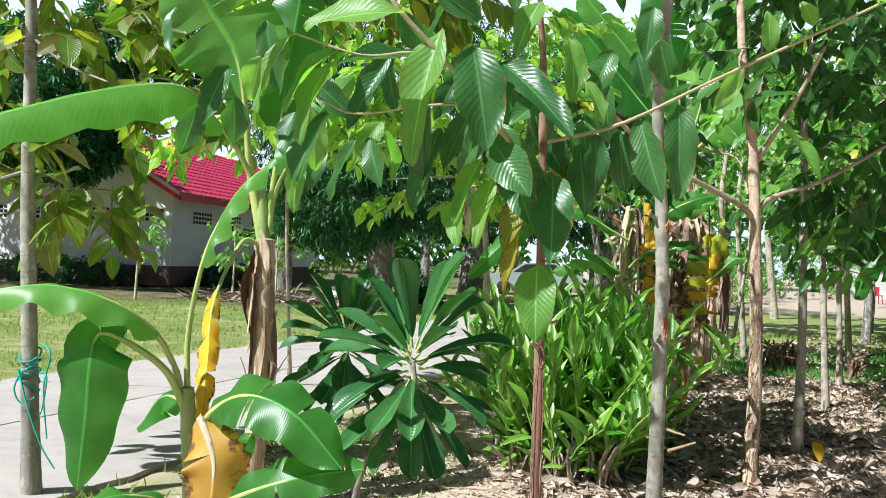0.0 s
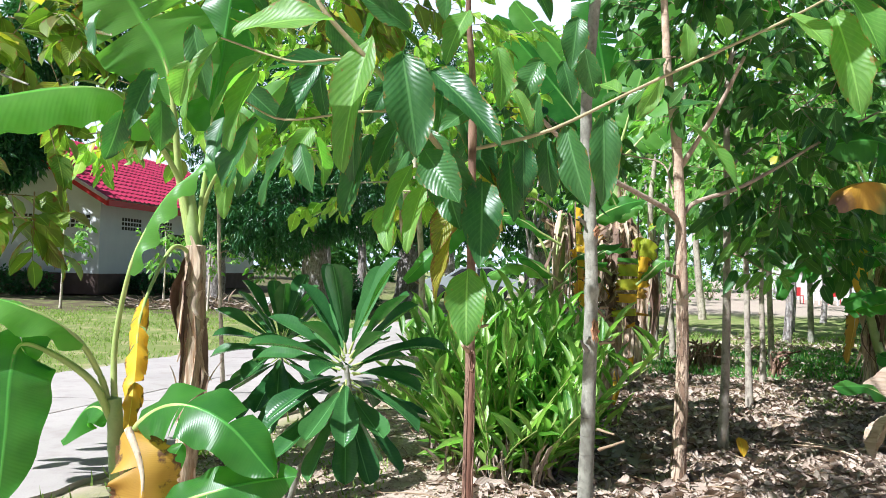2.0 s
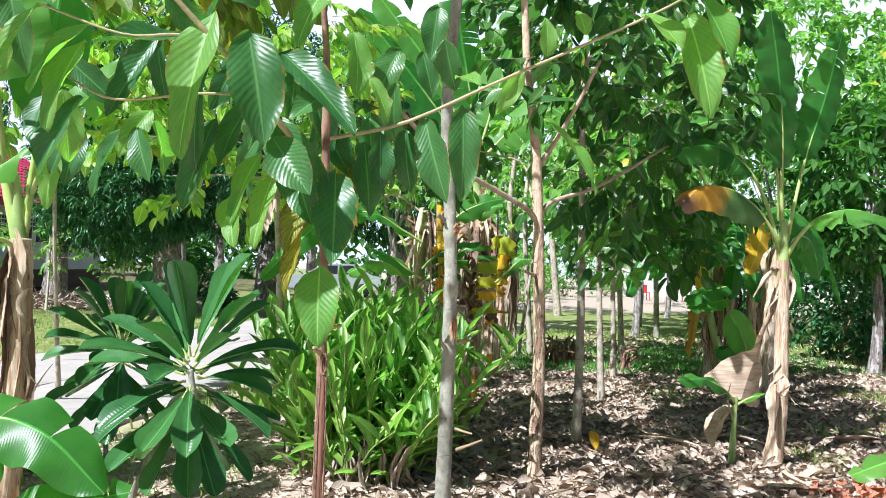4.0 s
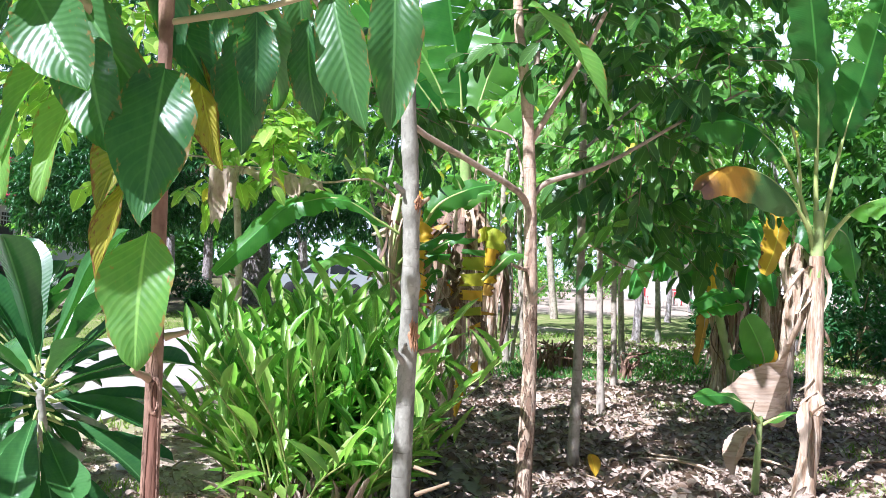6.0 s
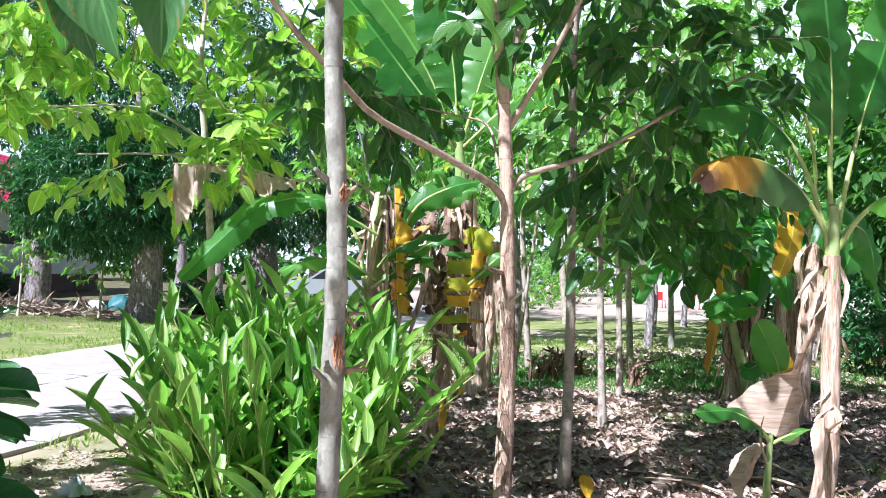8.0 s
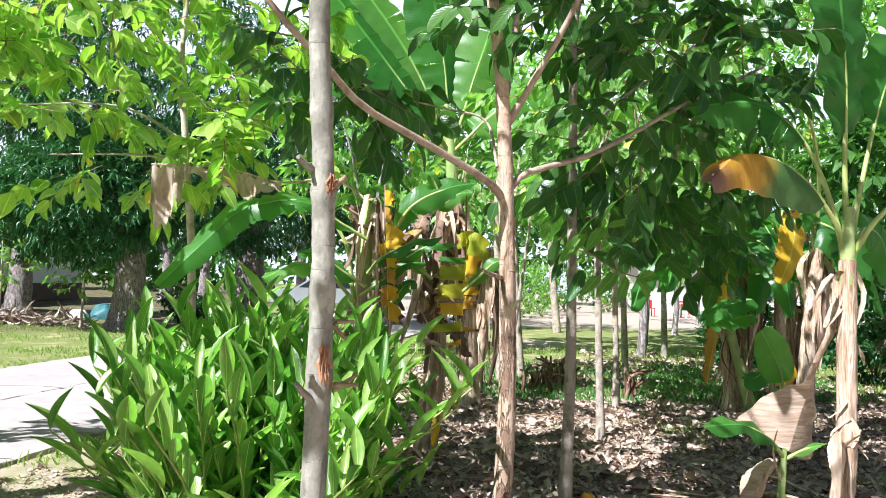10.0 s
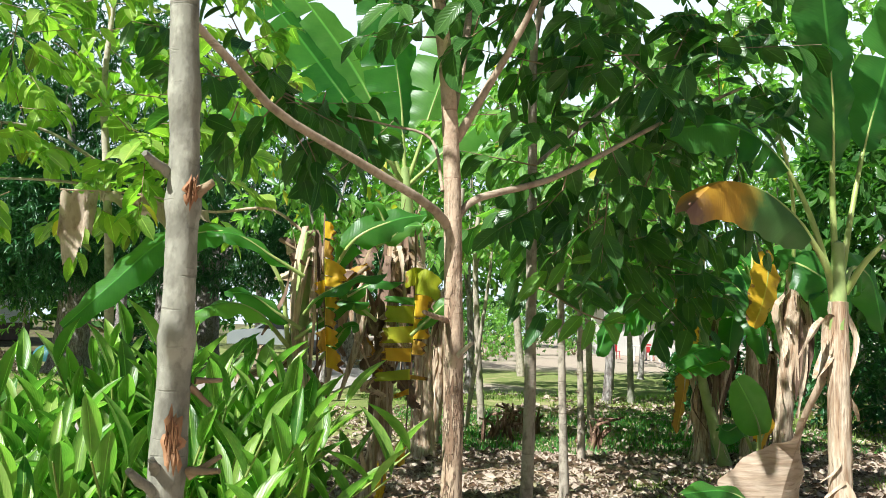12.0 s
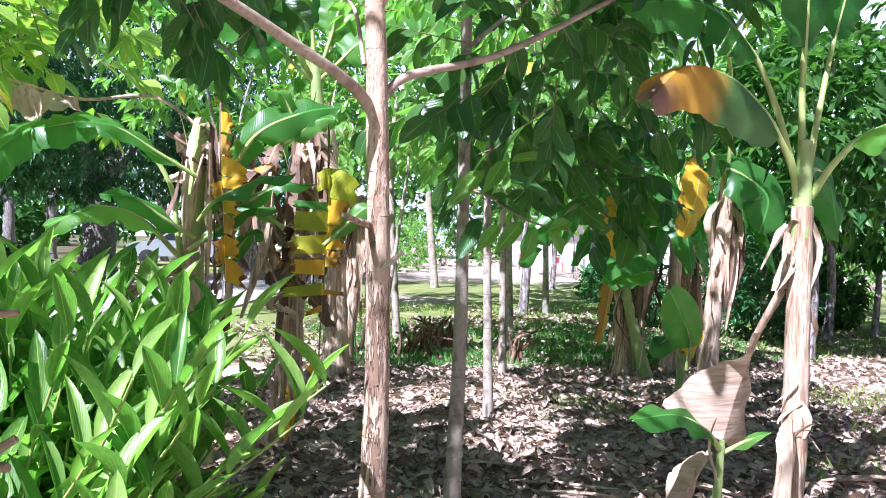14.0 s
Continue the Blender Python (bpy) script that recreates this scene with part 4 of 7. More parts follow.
crown(tl, [((-0.96, 8.1, 2.55), (0.8, 0.5, 0.3), 26), ((-0.4, 8.3, 2.1), (0.6, 0.4, 0.18), 12), ((0.44, 8.0, 2.4), (0.6, 0.6, 0.5), 30), ((-0.68, 8.2, 3.19), (1.3, 0.7, 0.5), 44), ((0.67, 8.4, 3.12), (0.6, 0.6, 0.6), 26), ((-0.1, 8.4, 4.0), (1.6, 1.2, 0.6), 40)], M_SUNLEAF, 0.2, 61, ratio=0.5)

# T0: grey trunk with a green string, by the lane
t0 = tree("string_tied_tree", (-2.2, 4.17, 0.0), "grey young tree with green plastic string tied round it", [(-2.24, 4.15, 0.88), (-2.29, 4.15, 1.78), (-2.31, 4.15, 2.57), (-2.4, 4.2, 3.4)], (0.047, 0.024), B_GREY,
          [([(-2.31, 4.15, 2.51), (-2.07, 4.1, 2.35), (-1.79, 4.0, 2.24)], 0.01, 0.005), ([(-2.3, 4.15, 1.78), (-2.56, 4.1, 1.68)], 0.01, 0.006)], n=60)
crown(t0, [((-2.27, 4.7, 2.63), (0.75, 0.4, 0.28), 20), ((-1.91, 4.8, 2.25), (0.4, 0.3, 0.2), 8), ((-2.31, 4.6, 1.66), (0.32, 0.2, 0.15), 10), ((-2.75, 4.5, 1.97), (0.4, 0.3, 0.5), 18), ((-2.7, 4.9, 3.4), (0.9, 0.6, 0.4), 12), ((-1.9, 5.6, 3.1), (0.9, 0.4, 0.35), 18), ((-0.6, 5.8, 3.3), (0.9, 0.4, 0.3), 22)], M_T0LEAF, 0.23, 62, ratio=0.48)
M_STRING = plain_material("green_string", (0.02, 0.3, 0.24), (0.03, 0.38, 0.3), 0.5)
c0 = np.array((-2.23, 4.15, 0.69))
rgs = np.random.default_rng(12)
for k in range(5):
    dz = (0.1, 0.04, 0.0, -0.03, -0.06)[k]
    loop = [c0 + [math.cos(a) * 0.054, math.sin(a) * 0.054, dz + 0.035 * math.sin(a + k)] for a in np.linspace(0, 6.283, 9)]
    g = Geo()
    tube(g, loop, 0.005, 0.005, 26, 5)
    part("string", g, M_STRING, t0, "blue-green plastic string")
for ends in ([(-2.14, 4.09, 0.86), (-2.06, 4.05, 0.81), (-2.09, 4.05, 0.63), (-2.06, 4.05, 0.37)], [(-2.25, 4.08, 0.72), (-2.17, 4.04, 0.54), (-2.08, 4.03, 0.34), (-2.0, 4.03, 0.22)], [(-2.13, 4.08, 0.71), (-2.07, 4.04, 0.69), (-2.09, 4.05, 0.54), (-2.11, 4.06, 0.49)], [(-2.24, 4.08, 0.7), (-2.25, 4.05, 0.62), (-2.21, 4.05, 0.55), (-2.14, 4.06, 0.58)]):
    g = Geo()
    tube(g, ends, 0.005, 0.004, 20, 5)
    part("string", g, M_STRING, t0, "blue-green plastic string")

# T11: dark thin sapling with a light crown
t11 = slim((-1.82, 8.11, 0.0), (-1.74, 7.4, 1.96), 0.02, B_DULL, 9, "dark thin sapling with leaves coloured a sunlit yellow-green")
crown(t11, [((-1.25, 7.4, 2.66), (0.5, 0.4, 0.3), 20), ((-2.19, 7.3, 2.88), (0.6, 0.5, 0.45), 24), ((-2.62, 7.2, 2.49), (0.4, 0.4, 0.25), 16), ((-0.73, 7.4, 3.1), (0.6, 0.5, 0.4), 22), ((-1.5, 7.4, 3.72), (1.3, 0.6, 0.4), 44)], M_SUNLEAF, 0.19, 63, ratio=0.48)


# ---- banana plants ----
def banana_leaf(ob, pts, width, facing, material, stalk=0.3, fold=0.35, tears=0, seed=0, ripple=0.02, label="", stalk_mat=None, ragged=0.0, cone=False, gap_size=0.12):
    """A banana leaf: stalk and midrib along a smooth line, two halves of the blade hanging from it, torn at the edge."""
    n = 44
    c = curve_points(pts, n)
    t = unit(np.gradient(c, axis=0))
    side = unit(np.cross(t, np.asarray(facing, float)[None]))
    nrm = np.cross(side, t)
    length = np.linalg.norm(np.diff(c, axis=0), axis=1).sum()
    rg = np.random.default_rng(seed + 11)
    k0 = int(stalk * (n - 1))
    m = n - k0
    u = np.linspace(0, 1, m)
    w = width * 0.5 * np.clip(np.sin(math.pi * np.clip(u * 0.93 + 0.05, 0, 1)), 0, 1) ** 0.45
    if cone:
        w = width * 0.5 * (0.1 + 0.9 * u ** 1.2) * np.clip((1.02 - u) * 9, 0, 1) ** 0.5
    blade_geo = Geo()
    nv = 6
    for sg in (-1, 1):
        s = np.linspace(0, 1, nv + 1)
        ph = rg.uniform(0, 6)
        rows = np.arange(k0, n)
        wav = ripple * np.sin(u * length * 22 + ph)[:, None] * s[None] ** 1.5
        rag = 1 - ragged * rg.random(m)[:, None] * s[None]
        wid = w[:, None] * s[None] * rag
        v = c[rows][:, None] + sg * side[rows][:, None] * (wid * math.cos(fold))[..., None] - nrm[rows][:, None] * (wid * math.sin(fold) * (0.5 + s[None] * 0.8))[..., None] + nrm[rows][:, None] * wav[..., None]
        cut = set(int(q) for q in rg.choice(np.arange(4, m - 3), tears, replace=False)) if tears else set()
        start = 0
        bounds = sorted(cut) + [m - 1]
        for e in bounds:
            blk = v[start:e + 1].copy()
            q = len(blk)
            if tears and q > 1:
                sag = rg.uniform(-0.02, 0.05) * width
                blk = blk + (-nrm[rows[start:e + 1]][:, None] * (sag * s[None] ** 2)[..., None])
                gap = gap_size * (c[rows[min(e, m - 1)]] - c[rows[start]])
                f = (np.linspace(0.5, -0.5, q))[:, None, None] * (s[None, :, None] ** (1.2 if gap_size < 0.2 else 0.35)) * gap[None, None]
                blk = blk + f
            if q > 1:
                i, j = np.meshgrid(np.arange(q - 1), np.arange(nv), indexing="ij")
                kk = nv + 1
                fc = np.stack([i * kk + j, (i + 1) * kk + j, (i + 1) * kk + j + 1, i * kk + j + 1], -1).reshape(-1, 4)
                uv = np.stack(np.broadcast_arrays(u[start:e + 1][:, None], (0.5 + sg * s * 0.5)[None]), -1).reshape(-1, 2)
                blade_geo.add(blk.reshape(-1, 3), fc, uv)
            start = e
    lf = part("leaf", blade_geo, material, ob, label)
    g = Geo()
    r = 0.016 * (0.6 + width)
    tube(g, c - nrm * r * 0.6, r * 1.25, r * 0.25, n, 7)
    part("midrib", g, stalk_mat or M_STALK, lf)
    return lf


def pseudostem(ob, pts, r0, r1, material, seed, flaps=10, flap_mat=None, flap_len=0.3):
    """A banana's false trunk: overlapping sheaths, some peeling away."""
    g = Geo()
    c = tube(g, pts, r0, r1, 36, 18, 0.05, seed, r0 * 0.35)
    part("stem", g, material, ob)
    rg = np.random.default_rng(seed)
    for k in range(flaps):
        i = int(rg.integers(3, 33))
        a = rg.uniform(math.pi * 0.9, 2.1 * math.pi)
        out = np.array([math.cos(a), math.sin(a), 0])
        r = r0 + (r1 - r0) * i / 35
        L = flap_len * rg.uniform(0.5, 1.3)
        wd = r * rg.uniform(0.18, 0.5)
        peel = rg.uniform(0.02, 0.10)
        dn = -1 if rg.random() < 0.6 else 1
        side = np.cross(out, [0, 0, 1])
        v = []
        for q in range(9):
            s = q / 8
            p = c[i] + out * (r * 1.03 + peel * s ** 2.2) + np.array([0, 0, dn * L * s]) + side * 0.04 * math.sin(3 * s + k)
            p[2] = max(p[2], 0.01)
            wq = wd * (1 - 0.7 * s ** 2) * rg.uniform(0.8, 1.1)
            v += [p - side * wq - out * wq * 0.35, p, p + side * wq - out * wq * 0.35]
        f = [[3 * q + j, 3 * q + j + 1, 3 * q + j + 4, 3 * q + j + 3] for q in range(8) for j in range(2)]
        g = Geo().add(v, f)
        part("peeling_sheath", g, flap_mat or M_DRYLEAF, ob)
    return c


def banana(name, base, label, group="banana plants"):
    return thing(name, base, label, "banana plant", group)


def dry_skirt(ob, top, n, length, spread, seed, materials=None):
    """Withered leaf rags hanging round a stem, twisted and torn."""
    rg = np.random.default_rng(seed)
    top = np.array(top, float)
    for k in range(n):
        a = rg.uniform(0, 6.283)
        o = np.array([math.cos(a), math.sin(a), 0]) * spread * rg.uniform(0.4, 1.3)
        L = length * rg.uniform(0.45, 1.15)
        start = top + [0, 0, -rg.uniform(0, 0.35) * length]
        c = curve_points([start, start + o * 0.6 + [0, 0, rg.uniform(-0.05, 0.08)], start + o + [rg.normal() * 0.05, 0, -L * 0.45], start + o * rg.uniform(0.6, 1.2) + [rg.normal() * 0.06, 0, -L]], 12)
        tw = rg.uniform(0, 6.283) + np.linspace(0, rg.normal() * 2.2, 12)
        wd = rg.uniform(0.008, 0.045) * (0.35 + np.sin(np.linspace(0.2, 3.0, 12))) * rg.uniform(0.75, 1.2, 12)
        sd_ = np.stack([np.cos(tw), np.sin(tw), 0.15 * np.sin(tw * 2)], 1)
        cup = np.stack([-np.sin(tw), np.cos(tw), 0 * tw], 1) * wd[:, None] * 0.5
        v = np.stack([c - sd_ * wd[:, None], c + cup, c + sd_ * wd[:, None] * rg.uniform(0.6, 1.1)], 1).reshape(-1, 3)
        v[:, 2] = np.maximum(v[:, 2], 0.02)
        f = [[3 * q + j, 3 * q + j + 1, 3 * q + j + 4, 3 * q + j + 3] for q in range(11) for j in range(2)]
        uv = [(q / 11, j * 0.5) for q in range(12) for j in range(3)]
        mats = materials or (M_DRYLEAF, M_SHEATH, M_RAG, M_DRYLEAF, M_RAG)
        part("dry_leaf_rag", Geo().add(v, f, uv), mats[k % len(mats)], ob)


# banana A by the lane
bA = banana("banana_plant", (-1.1, 4.45, 0), "tall banana plant with pale peeling stem and broad leaves")
pseudostem(bA, [(-1.1, 4.45, -0.02), (-1.05, 4.45, 0.58), (-1.05, 4.45, 1.16), (-1.06, 4.45, 1.46)], 0.066, 0.055, M_SHEATH, 3, 12)
g = Geo()
tube(g, [(-1.06, 4.45, 1.41), (-1.08, 4.45, 1.6), (-1.11, 4.45, 1.79)], 0.045, 0.028, 10, 12)
part("stem_top", g, M_STEM, bA, "smooth pale green stem top")
banana_leaf(bA, [(-1.08, 4.45, 1.47), (-1.12, 4.4, 1.76), (-1.19, 4.3, 1.96), (-1.27, 4.1, 2.11), (-1.36, 3.9, 2.21), (-1.61, 3.7, 2.15), (-2.0, 3.45, 1.97), (-2.3, 3.3, 1.8)], 0.36, (0.1, -0.8, 0.9), M_BANANA_PALE, 0.38, 0.55, 0, 1)
# broad upright leaf in the pale copy, to look sunlit
banana_leaf(bA, [(-1.09, 4.45, 1.47), (-1.17, 4.45, 1.86), (-1.19, 4.4, 2.17), (-1.24, 4.35, 2.48), (-1.37, 4.3, 2.71), (-1.53, 4.2, 2.98)], 0.66, (-0.15, -1, 0.45), M_BANANA_PALE, 0.45, 0.25, 2, 2)
banana_leaf(bA, [(-1.06, 4.45, 1.47), (-1.01, 4.45, 1.92), (-0.99, 4.5, 2.35), (-0.92, 4.6, 3.13)], 0.4, (0.3, -1, 0.1), M_BANANA, 0.5, 0.4, 3, 3)
banana_leaf(bA, [(-1.04, 4.45, 1.47), (-1.0, 4.4, 1.69), (-0.92, 4.3, 1.84), (-0.8, 4.3, 2.09), (-0.56, 4.3, 2.37)], 0.22, (0.6, -1, 0.4), M_BANANA_PALE, 0.45, 0.5, 2, 4)
banana_leaf(bA, [(-1.07, 4.42, 1.42), (-1.14, 4.33, 1.45), (-1.16, 4.1, 1.28), (-1.08, 3.7, 1.1), (-0.97, 3.37, 0.91), (-0.9, 3.12, 0.68)], 0.12, (0.3, -1, 0), M_BANANA_YELLOW, 0.5, 0.6, 2, 5, 0.03, "withered yellow leaf hanging down", None, 0.25)
banana_leaf(bA, [(-0.9, 3.12, 0.72), (-0.82, 3.05, 0.6), (-0.8, 3.02, 0.48), (-0.82, 3.0, 0.3)], 0.3, (0.2, -1, 0.1), M_BANANA_ROT, 0.02, 0.3, 1, 6, 0.03, "withered brown and yellow leaf end", M_DRYLEAF, 0.2)

# young banana in front of it
bS = banana("young_banana_plant", (-0.95, 3.25, -0.09), "young banana plant with arching green leaves")
pseudostem(bS, [(-0.95, 3.25, -0.08), (-0.97, 3.25, 0.41), (-1.01, 3.25, 0.81)], 0.05, 0.03, M_STEM, 5, 3)
banana_leaf(bS, [(-1.01, 3.25, 0.74), (-1.02, 3.25, 1.02), (-0.96, 3.2, 1.3), (-0.9, 3.2, 1.48), (-0.8, 3.2, 1.65), (-0.66, 3.2, 1.77)], 0.13, (-0.9, -0.6, 0.2), M_BANANA_PALE, 0.42, 0.6, 0, 7)
banana_leaf(bS, [(-1.02, 3.25, 0.74), (-1.05, 3.2, 0.93), (-1.11, 3.1, 1.08), (-1.26, 3.0, 1.19), (-1.48, 2.95, 1.23), (-1.78, 2.9, 1.18)], 0.2, (0, -0.45, 1), M_BANANA_PALE, 0.35, 0.5, 0, 8)
banana_leaf(bS, [(-1.01, 3.25, 0.71), (-1.06, 3.15, 0.89), (-1.19, 3.1, 1.0), (-1.29, 3.05, 1.04), (-1.3, 3.0, 0.94), (-1.31, 3.0, 0.72), (-1.33, 3.0, 0.44)], 0.29, (0.1, -1, 0.1), M_BANANA, 0.38, 0.25, 1, 9)
banana_leaf(bS, [(-1.0, 3.25, 0.65), (-1.05, 3.3, 0.74), (-1.18, 3.4, 0.74), (-1.28, 3.4, 0.59)], 0.16, (-0.2, -0.6, 0.8), M_BANANA, 0.3, 0.5, 0, 10)
banana_leaf(bS, [(-0.98, 3.25, 0.58), (-0.85, 3.1, 0.75), (-0.68, 3.0, 0.84), (-0.47, 2.9, 0.8), (-0.27, 2.85, 0.62)], 0.26, (0.1, -0.75, 0.75), M_BANANA, 0.25, 0.2, 2, 11)
banana_leaf(bS, [(-0.94, 3.2, 0.29), (-0.68, 3.0, 0.46), (-0.45, 2.95, 0.55), (-0.2, 2.9, 0.61)], 0.2, (0.0, -0.9, 0.6), M_BANANA, 0.15, 0.2, 1, 12)
banana_leaf(bS, [(-0.97, 3.25, 0.32), (-0.87, 3.4, 0.45), (-0.8, 3.5, 0.58)], 0.13, (0.3, -1, 0.3), M_BANANA, 0.2, 0.3, 0, 13)
banana_leaf(bS, [(-0.96, 3.2, 0.27), (-1.05, 3.1, 0.39), (-1.16, 3.0, 0.43), (-1.31, 2.95, 0.39)], 0.14, (0.1, -0.5, 1), M_BANANA, 0.2, 0.3, 1, 14)

# banana R, with the dry sheaths
bR = banana("banana_plant", (4.0, 5.75, -0.1), "tall banana plant with pale shredded stem and dry leaf skirt")
pseudostem(bR, [(3.98, 5.75, -0.1), (4.04, 5.75, 0.44), (4.04, 5.75, 1.05), (4.04, 5.75, 1.54)], 0.066, 0.045, M_SHEATH, 8, 6, None, 0.18)
g = Geo()
tube(g, [(4.04, 5.75, 1.4), (4.04, 5.75, 1.6), (4.04, 5.75, 1.84)], 0.046, 0.03, 12, 14)
part("stem_top", g, M_STEM, bR, "smooth pale green stem top")
banana_leaf(bR, [(4.02, 5.75, 1.55), (3.99, 5.75, 1.7), (3.88, 5.72, 1.84), (3.74, 5.68, 1.96), (3.51, 5.62, 2.06), (3.25, 5.56, 2.06), (3.05, 5.5, 1.9)], 0.38, (0.15, -0.65, 0.8), M_BANANA_TURN, 0.36, 0.75, 0, 21, 0.008, "leaf turning orange brown at its end")
banana_leaf(bR, [(4.02, 5.75, 1.62), (3.92, 5.8, 2.0), (3.75, 5.8, 2.26), (3.47, 5.8, 2.41), (3.07, 5.8, 2.35)], 0.36, (0.3, -0.8, 0.6), M_BANANA, 0.45, 0.3, 3, 22)
banana_leaf(bR, [(4.04, 5.75, 1.62), (4.02, 5.75, 2.07), (3.98, 5.7, 2.56), (3.89, 5.65, 3.05), (3.79, 5.6, 3.43)], 0.36, (0.1, -1, 0.1), M_BANANA, 0.36, 0.15, 0, 23)
banana_leaf(bR, [(4.06, 5.75, 1.62), (4.17, 5.8, 2.01), (4.31, 5.85, 2.45), (4.48, 5.9, 2.87), (4.63, 5.9, 3.43)], 0.34, (0.1, -1, 0.2), M_BANANA, 0.45, 0.2, 2, 24)
banana_leaf(bR, [(4.07, 5.75, 1.59), (4.12, 5.65, 1.76), (4.23, 5.55, 1.89), (4.4, 5.4, 1.93), (4.74, 5.3, 1.83)], 0.34, (-0.1, -0.35, 1), M_BANANA_PALE, 0.35, 0.3, 1, 25)
banana_leaf(bR, [(4.11, 5.8, 1.59), (4.34, 6.0, 1.75), (4.54, 6.1, 1.69), (4.61, 6.1, 1.4)], 0.3, (0.2, -1, 0.3), M_BANANA, 0.3, 0.3, 1, 26)
banana_leaf(bR, [(4.0, 5.78, 1.25), (4.01, 5.82, 1.14), (4.0, 5.93, 0.96), (4.01, 6.03, 0.78), (3.96, 6.05, 0.62), (3.87, 6.02, 0.41)], 0.72, (0.4, -1, 0.6), M_DRYBELL, 0.42, 0.35, 0, 27, 0.012, "large dry tan leaf hanging at its foot", M_DRYLEAF, 0.03, True)
banana_leaf(bR, [(3.75, 5.95, 0.38), (3.67, 5.95, 0.28), (3.62, 5.95, 0.17), (3.61, 5.95, 0.05)], 0.18, (0.1, -1, 0.3), M_DRYBELL, 0.05, 0.6, 0, 28, 0.02, "dry curled tan leaf", M_DRYLEAF, 0.1)
banana_leaf(bR, [(3.94, 5.66, 0.59), (3.92, 5.62, 0.46), (3.9, 5.6, 0.25)], 0.15, (0.3, -1, 0), M_DRYLEAF, 0.02, 0.35, 0, 29, 0.01, "flat pale torn sheath", M_DRYLEAF, 0.1)
banana_leaf(bR, [(3.91, 5.7, 1.45), (3.82, 5.66, 1.37), (3.73, 5.64, 1.25)], 0.04, (0.3, -1, 0.1), M_DRYLEAF, 0.02, 0.5, 0, 30, 0.01, "", M_DRYLEAF)
bT = banana("banana_sucker", (3.7, 5.85, -0.09), "small banana sucker with a few thin leaves")
pseudostem(bT, [(3.7, 5.85, -0.1), (3.72, 5.85, 0.33), (3.73, 5.85, 0.46)], 0.025, 0.014, M_STEM, 9, 1)
banana_leaf(bT, [(3.74, 5.85, 0.41), (3.6, 5.8, 0.53), (3.41, 5.75, 0.61), (3.16, 5.7, 0.61)], 0.17, (0, -0.6, 1), M_BANANA, 0.2, 0.2, 0, 31)
banana_leaf(bT, [(3.74, 5.85, 0.41), (3.82, 5.8, 0.47), (3.96, 5.8, 0.5)], 0.05, (0, -0.5, 1), M_BANANA_PALE, 0.2, 0.5, 0, 32)

# second stem behind it
bR2 = banana("banana_plant", (5.65, 8.5, 0), "old banana stem with ragged dry collar and drooping leaf")
pseudostem(bR2, [(5.65, 8.5, 0), (5.66, 8.45, 0.78), (5.68, 8.4, 1.45), (5.74, 8.4, 1.87)], 0.085, 0.05, M_SHEATH, 10, 16, None, 0.35)
banana_leaf(bR2, [(5.7, 8.4, 1.8), (5.61, 8.3, 2.0), (5.73, 8.2, 1.95), (5.92, 8.15, 1.78), (5.81, 8.1, 1.49)], 0.5, (0, -1, 0.4), M_BANANA, 0.2, 0.15, 1, 33)
banana_leaf(bR2, [(5.72, 8.4, 1.8), (5.5, 8.1, 2.55), (4.9, 7.5, 2.95), (4.15, 6.95, 2.86), (3.7, 6.8, 2.72), (3.22, 6.7, 2.5)], 0.34, (0.1, -0.75, 0.6), M_BANANA_PALE, 0.35, 0.2, 1, 34)
bP = banana("young_banana_plant", (5.13, 8.1, 0.0), "young banana sucker with one bright paddle leaf")
pseudostem(bP, [(5.13, 8.1, 0.0), (5.19, 8.2, 0.22), (5.2, 8.2, 0.49)], 0.055, 0.035, M_STEM, 11, 4)
# paddle leaf in the pale copy, its sunlit look put into the colour
banana_leaf(bP, [(5.14, 8.05, 0.4), (5.1, 7.98, 0.62), (4.98, 7.92, 0.82), (4.83, 7.88, 1.03)], 0.36, (-0.2, -1, 0.4), M_BANANA_PALE, 0.3, 0.08, 0, 36, 0.004)
banana_leaf(bP, [(5.21, 8.2, 0.4), (5.31, 8.2, 0.62), (5.4, 8.3, 0.8)], 0.16, (0.1, -1, 0.2), M_BANANA_YELLOW, 0.1, 0.2, 0, 37)
banana_leaf(bP, [(5.18, 8.2, 0.45), (5.02, 8.1, 0.64), (4.83, 8.0, 0.61), (4.75, 8.0, 0.65)], 0.2, (0, -0.6, 1), M_BANANA, 0.2, 0.4, 0, 38)

